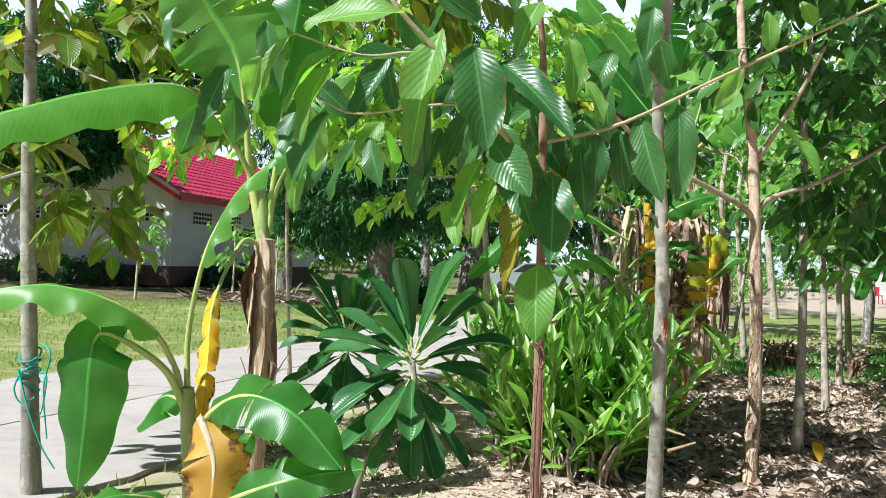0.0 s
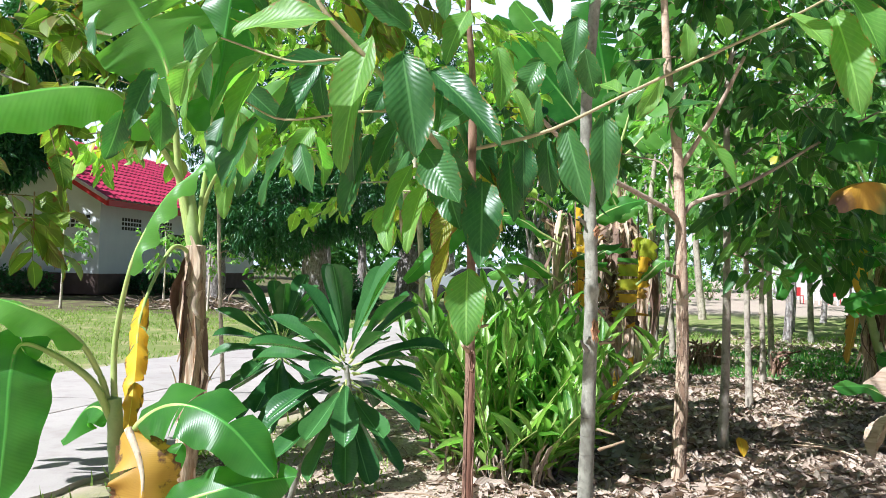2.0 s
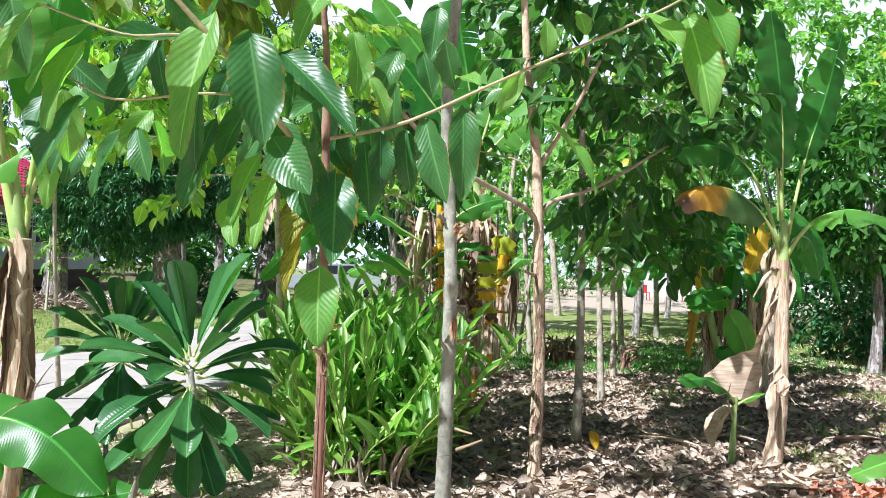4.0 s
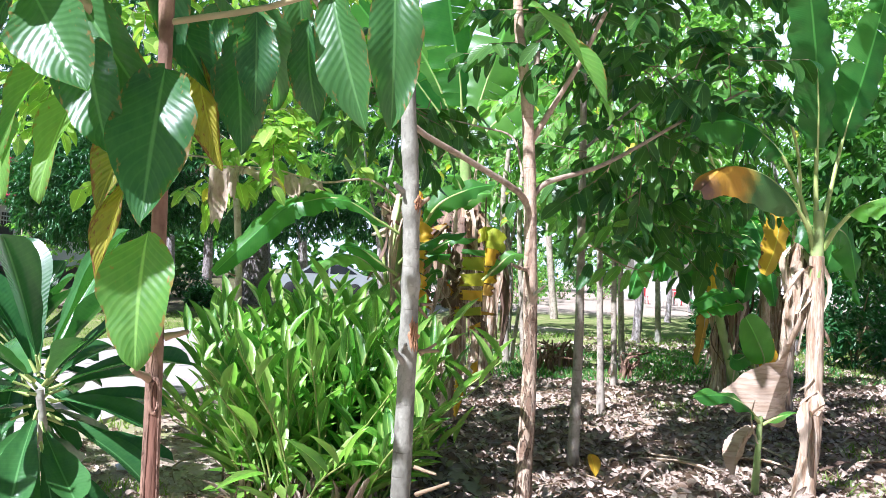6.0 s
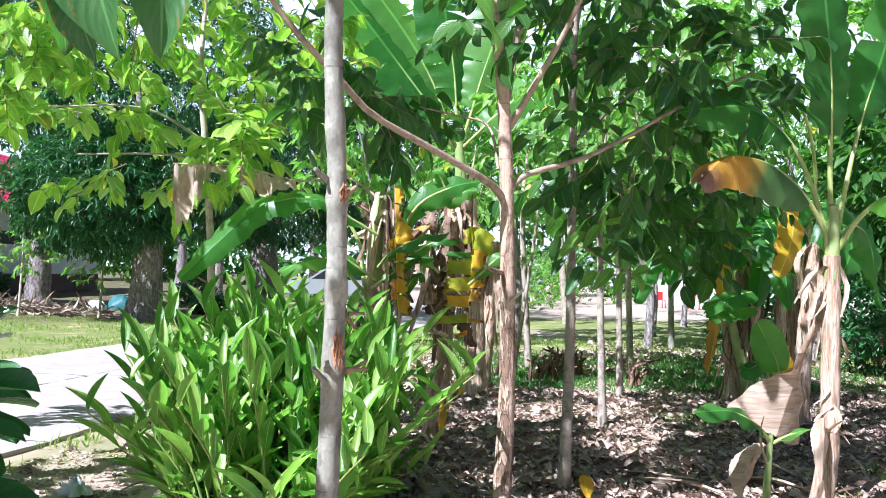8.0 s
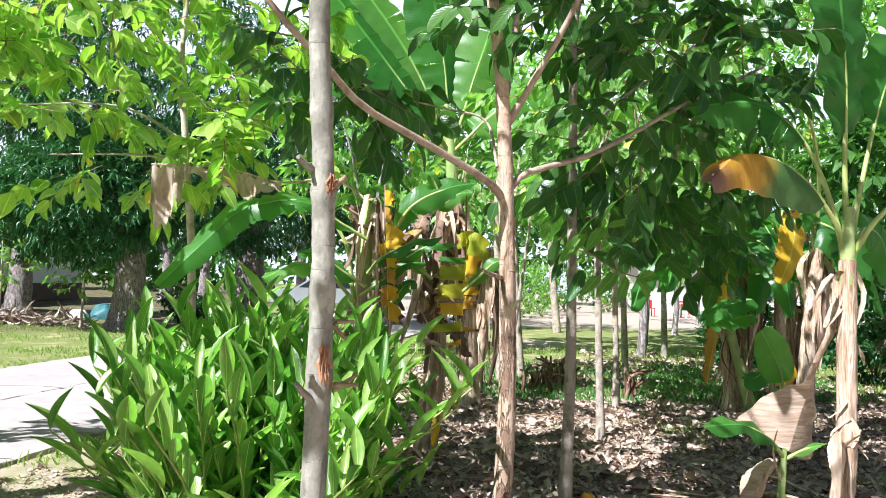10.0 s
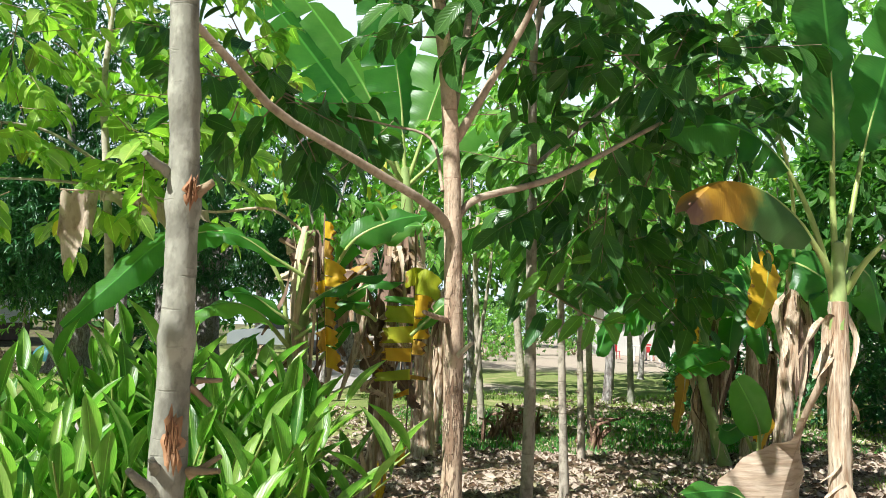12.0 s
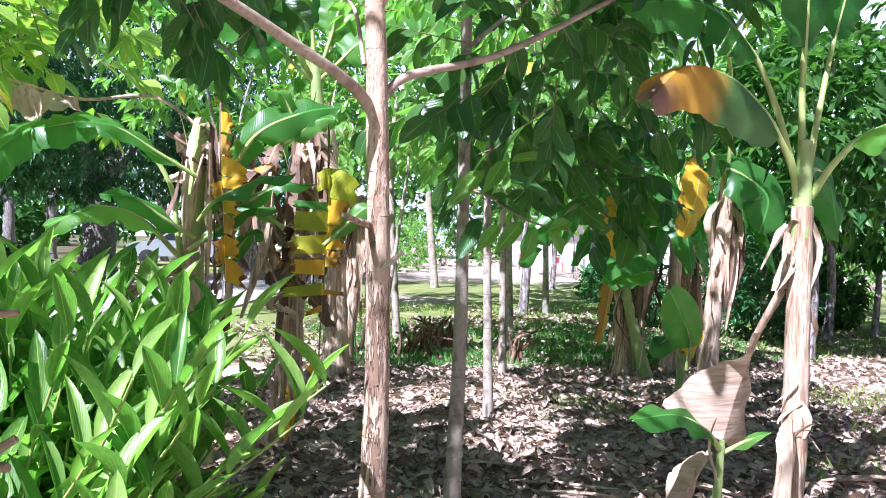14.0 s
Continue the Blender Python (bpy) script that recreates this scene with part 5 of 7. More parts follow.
# third clump on that side
for k in range(4):
    b_ = banana("banana_plant", (6.0 + 0.28 * k - 0.1, 10.2 + 0.25 * (k % 2), 0), ("banana plant with broad green and yellow leaves", "banana plant with dry brown leaf skirt")[k % 2], "banana clump")
    p0 = np.array((6.0 + 0.28 * k - 0.1, 10.2 + 0.25 * (k % 2), 0))
    top = p0 + np.array([0.04 * (k - 1), 0, 1.45 + 0.22 * (k % 3)])
    pseudostem(b_, [p0, (p0 + top) / 2 + [0.02, 0, 0], top], 0.085, 0.05, M_SHEATH if k != 1 else M_STEM, 40 + k, 12, None, 0.4)
    for j in range(5):
        a = (j * 2.4 + k * 1.3)
        o = np.array([math.cos(a), math.sin(a) * 0.7, 0])
        ln = 0.7 + 0.12 * ((j + k) % 3)
        banana_leaf(b_, [top, top + o * 0.12 + [0, 0, 0.3], top + o * ln * 0.7 + [0, 0, 0.48], top + o * ln * 1.3 + [0, 0, 0.15], top + o * ln * 1.55 + [0, 0, -0.35]], 0.36, (0, -0.2, 1), M_BANANA, 0.25, 0.4, 3, 50 + 7 * k + j)
    if k % 2:
        dry_skirt(b_, top, 18, 1.1, 0.18, 620 + k)
bQ = banana("banana_plant", (6.05, 10.0, 0), "banana plant with yellow hanging leaf and low green leaves", "banana clump")
pseudostem(bQ, [(6.05, 10.0, 0), (5.76, 10.0, 0.97), (5.76, 10.0, 1.44)], 0.06, 0.04, M_STEM, 47, 5)
banana_leaf(bQ, [(5.74, 10.0, 1.32), (5.62, 9.9, 1.72), (5.54, 9.85, 1.66), (5.55, 9.8, 1.18)], 0.3, (0, -1, 0), M_BANANA_YELLOW, 0.2, 0.2, 0, 71, 0.01, "bright yellow hanging leaf")
banana_leaf(bQ, [(5.76, 10.0, 1.38), (5.63, 9.8, 1.66), (5.69, 9.6, 1.8), (5.89, 9.5, 1.64)], 0.42, (0.1, -0.5, 1), M_BANANA, 0.2, 0.25, 1, 72)
banana_leaf(bQ, [(5.77, 10.0, 1.15), (5.78, 9.6, 1.28), (5.41, 9.4, 1.22), (5.05, 9.3, 1.08)], 0.3, (0.1, -0.5, 1), M_BANANA, 0.3, 0.25, 1, 73)
banana_leaf(bQ, [(5.78, 10.0, 0.98), (5.79, 9.6, 1.11), (5.41, 9.4, 1.06), (5.09, 9.3, 1.0)], 0.26, (0.1, -0.5, 1), M_BANANA, 0.3, 0.25, 1, 74)
banana_leaf(bQ, [(5.95, 9.3, 1.75), (5.92, 9.1, 2.1), (5.88, 9.0, 1.98), (5.83, 9.0, 1.72), (5.72, 9.0, 1.45)], 0.32, (0, -1, 0), M_BANANA_YELLOW, 0.2, 0.2, 0, 75, 0.02, "bright yellow hanging leaf")
banana_leaf(bQ, [(5.76, 10.0, 1.32), (5.56, 9.9, 1.09), (5.51, 9.9, 0.75), (5.43, 9.9, 0.34)], 0.2, (0, -1, 0.1), M_BANANA_ROT, 0.2, 0.5, 3, 76, 0.02, "withered brown leaf hanging", M_DRYLEAF, 0.4)
banana_leaf(bQ, [(5.77, 10.0, 1.44), (5.54, 9.6, 2.31), (5.09, 9.3, 2.92), (4.52, 9.0, 3.04), (3.86, 8.8, 2.79)], 0.5, (0, -0.6, 1), M_BANANA, 0.45, 0.3, 2, 77)

# middle clump behind the ginger
bB0 = banana("banana_plant", (1.55, 7.55, 0), "banana plant with long arching leaf behind the ginger", "middle banana clump")
pseudostem(bB0, [(1.5, 7.55, 0), (1.44, 7.5, 1.01), (1.45, 7.5, 1.56), (1.48, 7.5, 1.91)], 0.075, 0.045, M_STEM, 60, 10, None, 0.4)
banana_leaf(bB0, [(1.38, 7.46, 1.15), (1.35, 7.45, 1.36), (1.31, 7.45, 1.58), (1.16, 7.45, 1.79), (0.94, 7.5, 1.89), (0.7, 7.5, 1.85), (0.53, 7.55, 1.79), (0.27, 7.6, 1.53), (0.0, 7.6, 1.24)], 0.27, (0.2, -0.9, 0.75), M_BANANA, 0.45, 0.3, 0, 81)
banana_leaf(bB0, [(1.38, 7.4, 1.18), (1.18, 7.2, 1.38), (0.98, 7.1, 1.43), (0.75, 7.0, 1.32)], 0.2, (0, -0.5, 1), M_BANANA_PALE, 0.2, 0.4, 0, 82)
banana_leaf(bB0, [(1.46, 7.4, 1.39), (1.54, 7.2, 1.5), (1.73, 7.1, 1.6), (1.92, 7.0, 1.64)], 0.14, (0.1, -0.6, 1), M_BANANA, 0.15, 0.3, 0, 86)
g = Geo()
tube(g, [(1.46, 7.5, 1.9), (1.2, 7.55, 2.06), (0.82, 7.6, 2.02), (0.43, 7.6, 2.1), (-0.08, 7.6, 2.1)], 0.012, 0.006, 24, 6)
rib = part("leaf_rib", g, M_DRYLEAF, bB0, "bare dry leaf rib")


def dry_drape(ob, a, b, drop0, drop1, seed):
    """A crumpled dry leaf half hanging like a cloth from its rib."""
    rg = np.random.default_rng(seed)
    a, b = np.array(a, float), np.array(b, float)
    nu, nv = 26, 10
    v, uv = [], []
    ph = rg.uniform(0, 6.28, 3)
    for i in range(nu + 1):
        s_ = i / nu
        edge = 1 + 0.35 * math.sin(s_ * 8 + ph[0]) + 0.07 * rg.normal()
        for j in range(nv + 1):
            q = j / nv
            fold = (0.05 * math.sin(s_ * 6 + ph[1] + q) + 0.025 * math.sin(s_ * 11 + ph[2] - q * 3)) * (0.3 + q)
            v.append(a + (b - a) * s_ + [0.03 * math.sin(s_ * 9 + ph[2]) * q, fold - 0.02, -(drop0 + (drop1 - drop0) * s_) * q * edge + 0.012 * math.sin(s_ * 21 + q * 6)])
            uv.append((s_, q))
    f = [[i * (nv + 1) + j, (i + 1) * (nv + 1) + j, (i + 1) * (nv + 1) + j + 1, i * (nv + 1) + j + 1] for i in range(nu) for j in range(nv)]
    part("dry_leaf_rag", Geo().add(v, f, uv), M_DRYDRAPE, ob, "dry tan leaf hanging in folds from its rib")


dry_drape(bB0, (-0.07, 7.6, 2.08), (0.15, 7.6, 2.1), 0.36, 0.26, 5)
dry_drape(bB0, (0.14, 7.6, 2.1), (0.44, 7.6, 2.09), 0.08, 0.05, 6)
dry_drape(bB0, (0.43, 7.6, 2.09), (0.82, 7.6, 2.01), 0.2, 0.1, 7)
bB1 = banana("banana_plant", (2.0, 7.8, 0), "banana stem with yellowing leaf hanging in strips", "middle banana clump")
pseudostem(bB1, [(1.98, 7.8, 0), (2.04, 7.8, 0.64), (2.07, 7.8, 1.37), (2.09, 7.8, 2.02)], 0.08, 0.05, M_SHEATH, 61, 16, None, 0.4)
banana_leaf(bB1, [(1.6, 7.4, 1.61), (1.75, 7.3, 1.87), (2.0, 7.3, 2.01), (2.21, 7.3, 2.06)], 0.22, (0.3, -1, 0.5), M_BANANA, 0.1, 0.3, 1, 91)
dry_skirt(bB0, (1.46, 7.45, 1.93), 13, 0.95, 0.15, 601)
dry_skirt(bB1, (2.07, 7.75, 1.99), 13, 1.0, 0.18, 602)
dry_skirt(bB1, (1.82, 7.6, 1.76), 8, 0.7, 0.2, 603)


def strip_leaf(ob, rib_pts, strips):
    """A dying leaf hanging in torn strips from its dark midrib: top, bottom, reach, sag, material, side, fray of each."""
    rib_line = curve_points(rib_pts, 60)
    g = Geo()
    tube(g, rib_line, 0.008, 0.004, 60, 7)
    lf = part("hanging_leaf", g, M_RAG, ob, "dead leaf with a dark midrib")

    def strip(z0, z1, reach, sag, mat, sgn, fray):
        v, uv = [], []
        nu, nv = 12, 5
        for i in range(nu + 1):
            s_ = i / nu
            for j in range(nv + 1):
                q = j / nv
                z = z0 + (z1 - z0) * q
                k = int(np.argmin(np.abs(rib_line[:, 2] - z)))
                end = reach * (1 + fray * math.sin(j * 2.3 + z0 * 40) * (s_ > 0.7))
                v.append(rib_line[k] + [sgn * end * s_, -0.012 - 0.05 * math.sin(s_ * 2.6) + 0.008 * math.sin(s_ * 9 + q * 5), (z - rib_line[k][2]) - sag * s_ ** 1.6 + 0.012 * (q - 0.5) * s_])
                uv.append((0.2 + 0.6 * q, 0.5 + sgn * 0.5 * s_))
        f = [[i * (nv + 1) + j, (i + 1) * (nv + 1) + j, (i + 1) * (nv + 1) + j + 1, i * (nv + 1) + j + 1] for i in range(nu) for j in range(nv)]
        part("leaf_strip", Geo().add(v, f, uv), mat, lf)

    for row in strips:
        strip(*row)


strip_leaf(bB1, [(2.16, 7.42, 2.1), (2.17, 7.42, 1.68), (2.17, 7.42, 1.31), (2.16, 7.42, 1.0), (2.15, 7.42, 0.45)], (
    (1.52, 1.47, 0.2, -0.01, M_BANANA, -1, 0.06), (1.465, 1.35, 0.19, 0.0, M_BANANA_LIME, -1, 0.06), (1.335, 1.225, 0.21, 0.015, M_BANANA_LIME, -1, 0.06),
    (1.19, 1.1, 0.19, -0.005, M_BANANA_YELLOW, -1, 0.08), (1.055, 0.985, 0.23, 0.02, M_BANANA_LIME, -1, 0.06), (0.93, 0.89, 0.1, 0.03, M_BANANA_YELLOW, -1, 0.1),
    (1.72, 1.545, 0.16, 0.05, M_BANANA_LIME, 1, 0.12), (1.54, 1.39, 0.11, 0.0, M_BANANA_YELLOW, 1, 0.12), (1.385, 1.25, 0.1, 0.005, M_BANANA_YELLOW, 1, 0.12),
    (1.245, 1.15, 0.08, 0.01, M_BANANA_ROT, 1, 0.2), (1.02, 0.99, 0.12, 0.01, M_BANANA_ROT, 1, 0.12), (1.72, 1.6, 0.07, 0.03, M_BANANA_LIME, -1, 0.1), (0.62, 0.45, 0.06, 0.02, M_BANANA_YELLOW, -1, 0.3)))
strip_leaf(bB0, [(1.55, 7.28, 2.02), (1.56, 7.28, 1.73), (1.58, 7.28, 1.44), (1.61, 7.28, 1.0)], (
    (1.97, 1.86, 0.06, 0.03, M_BANANA_YELLOW, 1, 0.25), (1.85, 1.74, 0.05, 0.03, M_BANANA_ROT, 1, 0.3), (1.735, 1.63, 0.13, 0.06, M_BANANA_YELLOW, 1, 0.12), (1.625, 1.56, 0.15, 0.03, M_BANANA_YELLOW, 1, 0.15),
    (1.53, 1.43, 0.08, 0.02, M_BANANA_YELLOW, 1, 0.2), (1.425, 1.32, 0.06, 0.03, M_BANANA_ROT, 1, 0.25), (1.31, 1.2, 0.07, 0.03, M_BANANA_YELLOW, 1, 0.2), (1.19, 1.06, 0.1, 0.05, M_BANANA_YELLOW, 1, 0.2),
    (1.6, 1.5, 0.05, 0.02, M_BANANA_YELLOW, -1, 0.3), (1.3, 1.16, 0.05, 0.03, M_BANANA_ROT, -1, 0.3)))
banana_leaf(bB1, [(2.0, 7.45, 0.47), (2.01, 7.42, 0.34), (1.98, 7.4, 0.15)], 0.1, (0, -1, 0), M_BANANA_YELLOW, 0.0, 0.6, 2, 94, 0.02, "", M_TWIG, 0.4)
rgt = np.random.default_rng(77)
for k in range(26):
    host = (bB0, bB1)[k % 2]
    q_ = np.array(((1.44, 7.4, 1.94), (1.98, 7.4, 1.93))[k % 2]) + [rgt.normal() * 0.14, rgt.uniform(0.05, 0.35), -rgt.uniform(0.0, 0.95)]
    l_ = rgt.uniform(0.18, 0.42)
    d_ = unit(np.array([rgt.normal() * 0.7, rgt.normal() * 0.3, -0.8]))
    s_ = np.array([rgt.normal() * 0.12, -0.06, 0.0])
    mt_ = (M_SHEATH, M_RAG, M_DRYLEAF, M_BANANA_ROT, M_RAG, M_SHEATH, M_RAG)[k % 7]
    banana_leaf(host, [q_, q_ + d_ * l_ * 0.35 + s_ * 0.6, q_ + d_ * l_ * 0.7 + s_, q_ + d_ * l_ + s_ * rgt.uniform(-0.5, 1)], rgt.uniform(0.09, 0.2), (rgt.normal() * 0.6, -1, rgt.normal() * 0.4), mt_, 0.02, rgt.uniform(0.2, 0.9), 1, 900 + k, 0.05, "withered curled leaf piece", M_TWIG, 0.45)
for k in range(9):
    host = (bB0, bB1)[k % 2]
    q_ = np.array(((1.46, 7.35, 1.6), (2.02, 7.35, 1.71))[k % 2]) + [rgt.normal() * 0.1, 0, rgt.uniform(-0.5, 0.15)]
    d_ = np.array([rgt.choice([-1, 1]) * rgt.uniform(0.3, 0.9), -0.2, rgt.uniform(0.3, 0.9)])
    l_ = rgt.uniform(0.35, 0.6)
    banana_leaf(host, [q_, q_ + d_ * l_ * 0.4, q_ + d_ * l_ * 0.8, q_ + d_ * l_ * [1.2, 1, 0.85]], rgt.uniform(0.08, 0.15), (rgt.normal() * 0.3, -0.8, 0.6), (M_BANANA, M_BANANA_PALE)[k % 2], 0.15, 0.4, 1, 940 + k)
bB2 = banana("banana_plant", (2.9, 10.4, 0), "tall banana plant with tangled dry skirt and upright leaves", "middle banana clump")
pseudostem(bB2, [(2.85, 10.4, 0), (2.86, 10.4, 0.62), (2.76, 10.4, 1.66), (2.6, 10.4, 2.56)], 0.12, 0.06, M_SHEATH, 62, 18, None, 0.5)
g = Geo()
tube(g, [(2.62, 10.4, 2.33), (2.59, 10.4, 2.69), (2.56, 10.4, 2.98)], 0.075, 0.045, 8, 12)
part("stem_top", g, M_STEM, bB2, "smooth pale green stem top")
for k, (a, b, c_, w) in enumerate((((720, 150), (660, 60), (560, -60), 0.75), ((765, 130), (740, 0), (720, -150), 0.7), ((820, 150), (860, 20), (900, -120), 0.7), ((690, 230), (590, 170), (470, 190), 0.5), ((850, 220), (930, 160), (1010, 190), 0.55), ((700, 190), (600, 70), (520, -20), 0.7))):
    top = np.array((2.58, 10.4, 2.78))
    s_ = 10.4 / 1417 * 0.83
    pt = lambda q: top + np.array([(q[0] - 783) * s_, -0.15 * k / 5, (290 - q[1]) * s_])
    banana_leaf(bB2, [top, pt(((a[0] + 783) / 2, (a[1] + 290) / 2)), pt(a), pt(b), pt(c_)], w, (0.1, -0.8, 0.5), (M_BANANA_PALE, M_BANANA)[k % 2], 0.3, 0.25, 5, 100 + k)
bB3 = banana("banana_plant", (3.15, 11.3, 0), "leaning dead banana stem with brown rags", "middle banana clump")
pseudostem(bB3, [(3.1, 11.3, 0), (3.21, 11.3, 0.84), (3.27, 11.3, 1.77)], 0.11, 0.06, M_SHEATH, 63, 16, None, 0.45)

dry_skirt(bB2, (2.6, 10.3, 2.35), 18, 1.4, 0.24, 604)
dry_skirt(bB3, (3.25, 11.2, 1.73), 18, 1.1, 0.2, 605)
dry_skirt(bR2, (5.73, 8.4, 1.85), 20, 0.8, 0.1, 606)
dry_skirt(bR, (4.04, 5.74, 1.55), 5, 0.4, 0.035, 607, (M_SHEATH, M_DRYLEAF))
dry_skirt(bQ, (5.84, 10.1, 1.15), 14, 1.0, 0.16, 608)
dry_skirt(bA, (-1.06, 4.43, 1.42), 13, 0.75, 0.06, 609, (M_RAG, M_SHEATH, M_RAG, M_DRYLEAF))


# ---- ginger clump ----
GX, GY = 0.82, 5.85


def ginger_clump():
    ob = thing("ginger_clump", (GX, GY, 0), "dense clump of leafy green ginger shoots beside the lane", "ginger plant")
    rg = np.random.default_rng(9)
    me = shared_mesh("leaf", T_GINGER, M_GINGER)
    rest, singles = Geo(), 0
    n = 210
    for k in range(n):
        a, r = rg.uniform(0, 6.283), math.sqrt(rg.random())
        off = np.array([math.cos(a) * r * 0.43, math.sin(a) * r * 0.8, 0])
        base = np.array([GX, GY, 0.0]) + off
        lean = np.array([off[0] * 0.85 + rg.normal() * 0.12, off[1] * 0.4 + rg.normal() * 0.12, 0])
        h = rg.uniform(0.85, 1.32) * (1 - 0.3 * r)
        if k % 4 == 0:
            h *= rg.uniform(0.4, 0.7)
        tip = base + lean * (0.9 + 0.3 * rg.random()) + [0, 0, h]
        mid = (base + tip) / 2 + [0, 0, 0.08 * h] - lean * 0.12
        g = Geo()
        c = tube(g, [base, mid, tip], 0.008, 0.004, 12, 5)
        part("shoot", g, M_GSTEM, ob)
        L = int(rg.integers(10, 14))
        plane = rg.uniform(0, 6.283)
        for j in range(L):
            s = 0.12 + 0.88 * j / (L - 1)
            p = c[min(11, int(s * 11))]
            out = np.array([math.cos(plane), math.sin(plane), 0]) * (1 if j % 2 else -1)
            up = 0.55 + 1.5 * s + rg.normal() * 0.4
            d = unit(out + np.array([0, 0, up]) + rg.normal(size=3) * 0.2 + lean * 0.4)
            ll = rg.uniform(0.19, 0.34) * (1 - 0.25 * abs(s - 0.6))
            w = ll * rg.uniform(0.17, 0.26)
            front = off[1] < -0.1 and singles < 300 and s > 0.3
            if front:
                leaf_object("leaf", ob, me, p, p + d * ll, (0, 0, 1), w)
                singles += 1
            else:
                leaf_mass(rest, p[None], d[None], np.array([[0, 0, 1.0]]), [ll], [w], T_GINGER)
    part("leaves", rest, M_GINGER, ob, kind="stuff")
    dry = Geo()
    m = 260
    a = rg.uniform(0, 6.283, m)
    p = np.stack([GX + np.cos(a) * 0.5 * rg.uniform(0.6, 1.1, m), GY + np.sin(a) * 0.85 * rg.uniform(0.6, 1.08, m), np.full(m, 0.0)], 1)
    leaf_mass(dry, p, unit(np.stack([rg.normal(size=m) * 0.3, rg.normal(size=m) * 0.3 - 0.1, np.ones(m)], 1)), unit(rg.normal(size=(m, 3))), rg.uniform(0.2, 0.45, m), rg.uniform(0.012, 0.03, m), T_LANCE)
    part("straw", dry, M_LITTER, ob, "dry straw-coloured stalks at its foot", kind="stuff")


ginger_clump()


# ---- frangipani ----
def frangipani(base, heart, size, seed, n=34):
    ob = thing("frangipani_shrub", base, "young frangipani with dark glossy paddle-shaped leaves", "frangipani", "frangipani shrubs")
    base, heart = np.array(base, float), np.array(heart, float)
    g = Geo()
    tube(g, [base, base * 0.45 + heart * 0.55 + [-0.05, 0, 0], heart - [0, 0, 0.12], heart + [0, 0, 0.05]], 0.017, 0.012, 20, 9, 0.04, seed)
    part("trunk", g, B_GREY, ob)
    mes = [shared_mesh("frangipani_leaf", leaf_grid(26, 4, spoon, 0.3, b, wave=0.012, seed=q), M_FRANGI) for q, b in enumerate((0.3, 0.75, -0.25))]
    rg = np.random.default_rng(seed)
    for k in range(n):
        a = k * 2.39996 + rg.normal() * 0.15
        q = k / (n - 1)
        el = 1.2 - 2.45 * q + rg.normal() * 0.1
        o = np.array([math.cos(a) * math.cos(el), math.sin(a) * math.cos(el), math.sin(el)])
        b = heart + o * 0.03 + [0, 0, 0.09 - 0.15 * q]
        L = size * rg.uniform(0.82, 1.12) * (1.0 if el > -0.6 else 0.9)
        stalk = b + o * L * 0.1
        lf = leaf_object("leaf", ob, mes[0 if el > 0.5 else 1 if el > -0.5 else 2], stalk, stalk + o * L * 0.95, (-o[0] * o[2], -o[1] * o[2] - 0.3, 0.85), L * rg.uniform(0.29, 0.35))
        g = Geo()
        tube(g, [b, stalk + o * 0.01], 0.006, 0.004, 4, 6)
        part("leaf_stalk", g, M_STALK, ob)
    return ob


frangipani((-0.42, 3.72, 0), (-0.1, 3.55, 0.88), 0.4, 4, 40)
frangipani((-0.87, 5.7, 0), (-0.78, 5.6, 0.74), 0.46, 8, 38)


# ---- big trees and the distance ----
T_FAR = leaf_grid(2, 2, lance, 0.3, 0.9)
T_FAR_OVAL = leaf_grid(2, 2, oval, 0.3, 0.5)


def rosettes(geo, centres, outward, size, per, rg, ratio, template, droop=0.45):
    n = len(centres)
    k = n * per
    idx = np.repeat(np.arange(n), per)
    ax = unit(outward[idx] * 0.55 + rg.normal(size=(k, 3)) * 0.75 + [0, 0, -droop])
    up = unit(np.array([0, 0, 1.0]) + rg.normal(size=(k, 3)) * 0.4)
    L = size * rg.uniform(0.7, 1.2, k)
    leaf_mass(geo, centres[idx] + rg.normal(size=(k, 3)) * size * 0.15, ax, up, L, L * ratio, template)


def big_tree(name, base, label, r, fork, volumes, material, size, per, ratio, template, seed, bark=B_OLD, group="shade trees", limbs=6):
    ob = thing(name, base, label, "tree", group)
    b = np.array(base, float)
    rg = np.random.default_rng(seed)
    g = Geo()
    tube(g, [b, b + [0.05, 0, fork * 0.5], b + [0.0, 0.1, fork]], r * 1.05, r * 0.75, 20, 14, 0.03, seed, r * 0.35)
    part("trunk", g, bark, ob)
    for k in range(limbs):
        c = np.array(volumes[k % len(volumes)][0]) + rg.normal(size=3) * np.array(volumes[k % len(volumes)][1]) * 0.4
        g = Geo()
        s = b + [0, 0.1, fork * rg.uniform(0.8, 1.0)]
        tube(g, [s, s * 0.55 + c * 0.45 + [0, 0, 0.5], c], r * 0.45, r * 0.08, 10, 7, 0.03, k)
        part("limb", g, bark, ob)
    g = Geo()
    for centre, radii, n in volumes:
        p, d = ball_points(n, centre, radii, rg, 0.35)
        keep = p[:, 2] > 0.9
        rosettes(g, p[keep], d[keep], size, per, rg, ratio, template)
    part("crown", g, material, ob, kind="stuff")
    return ob


big_tree("mango_tree", (-3.0, 21.6, 0), "large mango tree with thick grey trunk and dark crown", 0.40, 2.3,
         [((-3.9, 20.6, 3.0), (2.1, 1.7, 1.5), 950), ((-1.9, 20.8, 3.5), (2.2, 1.6, 1.4), 700), ((-2.6, 21.5, 6.0), (3.7, 3.0, 2.6), 1300), ((-5.2, 22.5, 5.6), (2.2, 1.8, 2.2), 600)], M_MANGO, 0.27, 10, 0.2, T_FAR, 71)
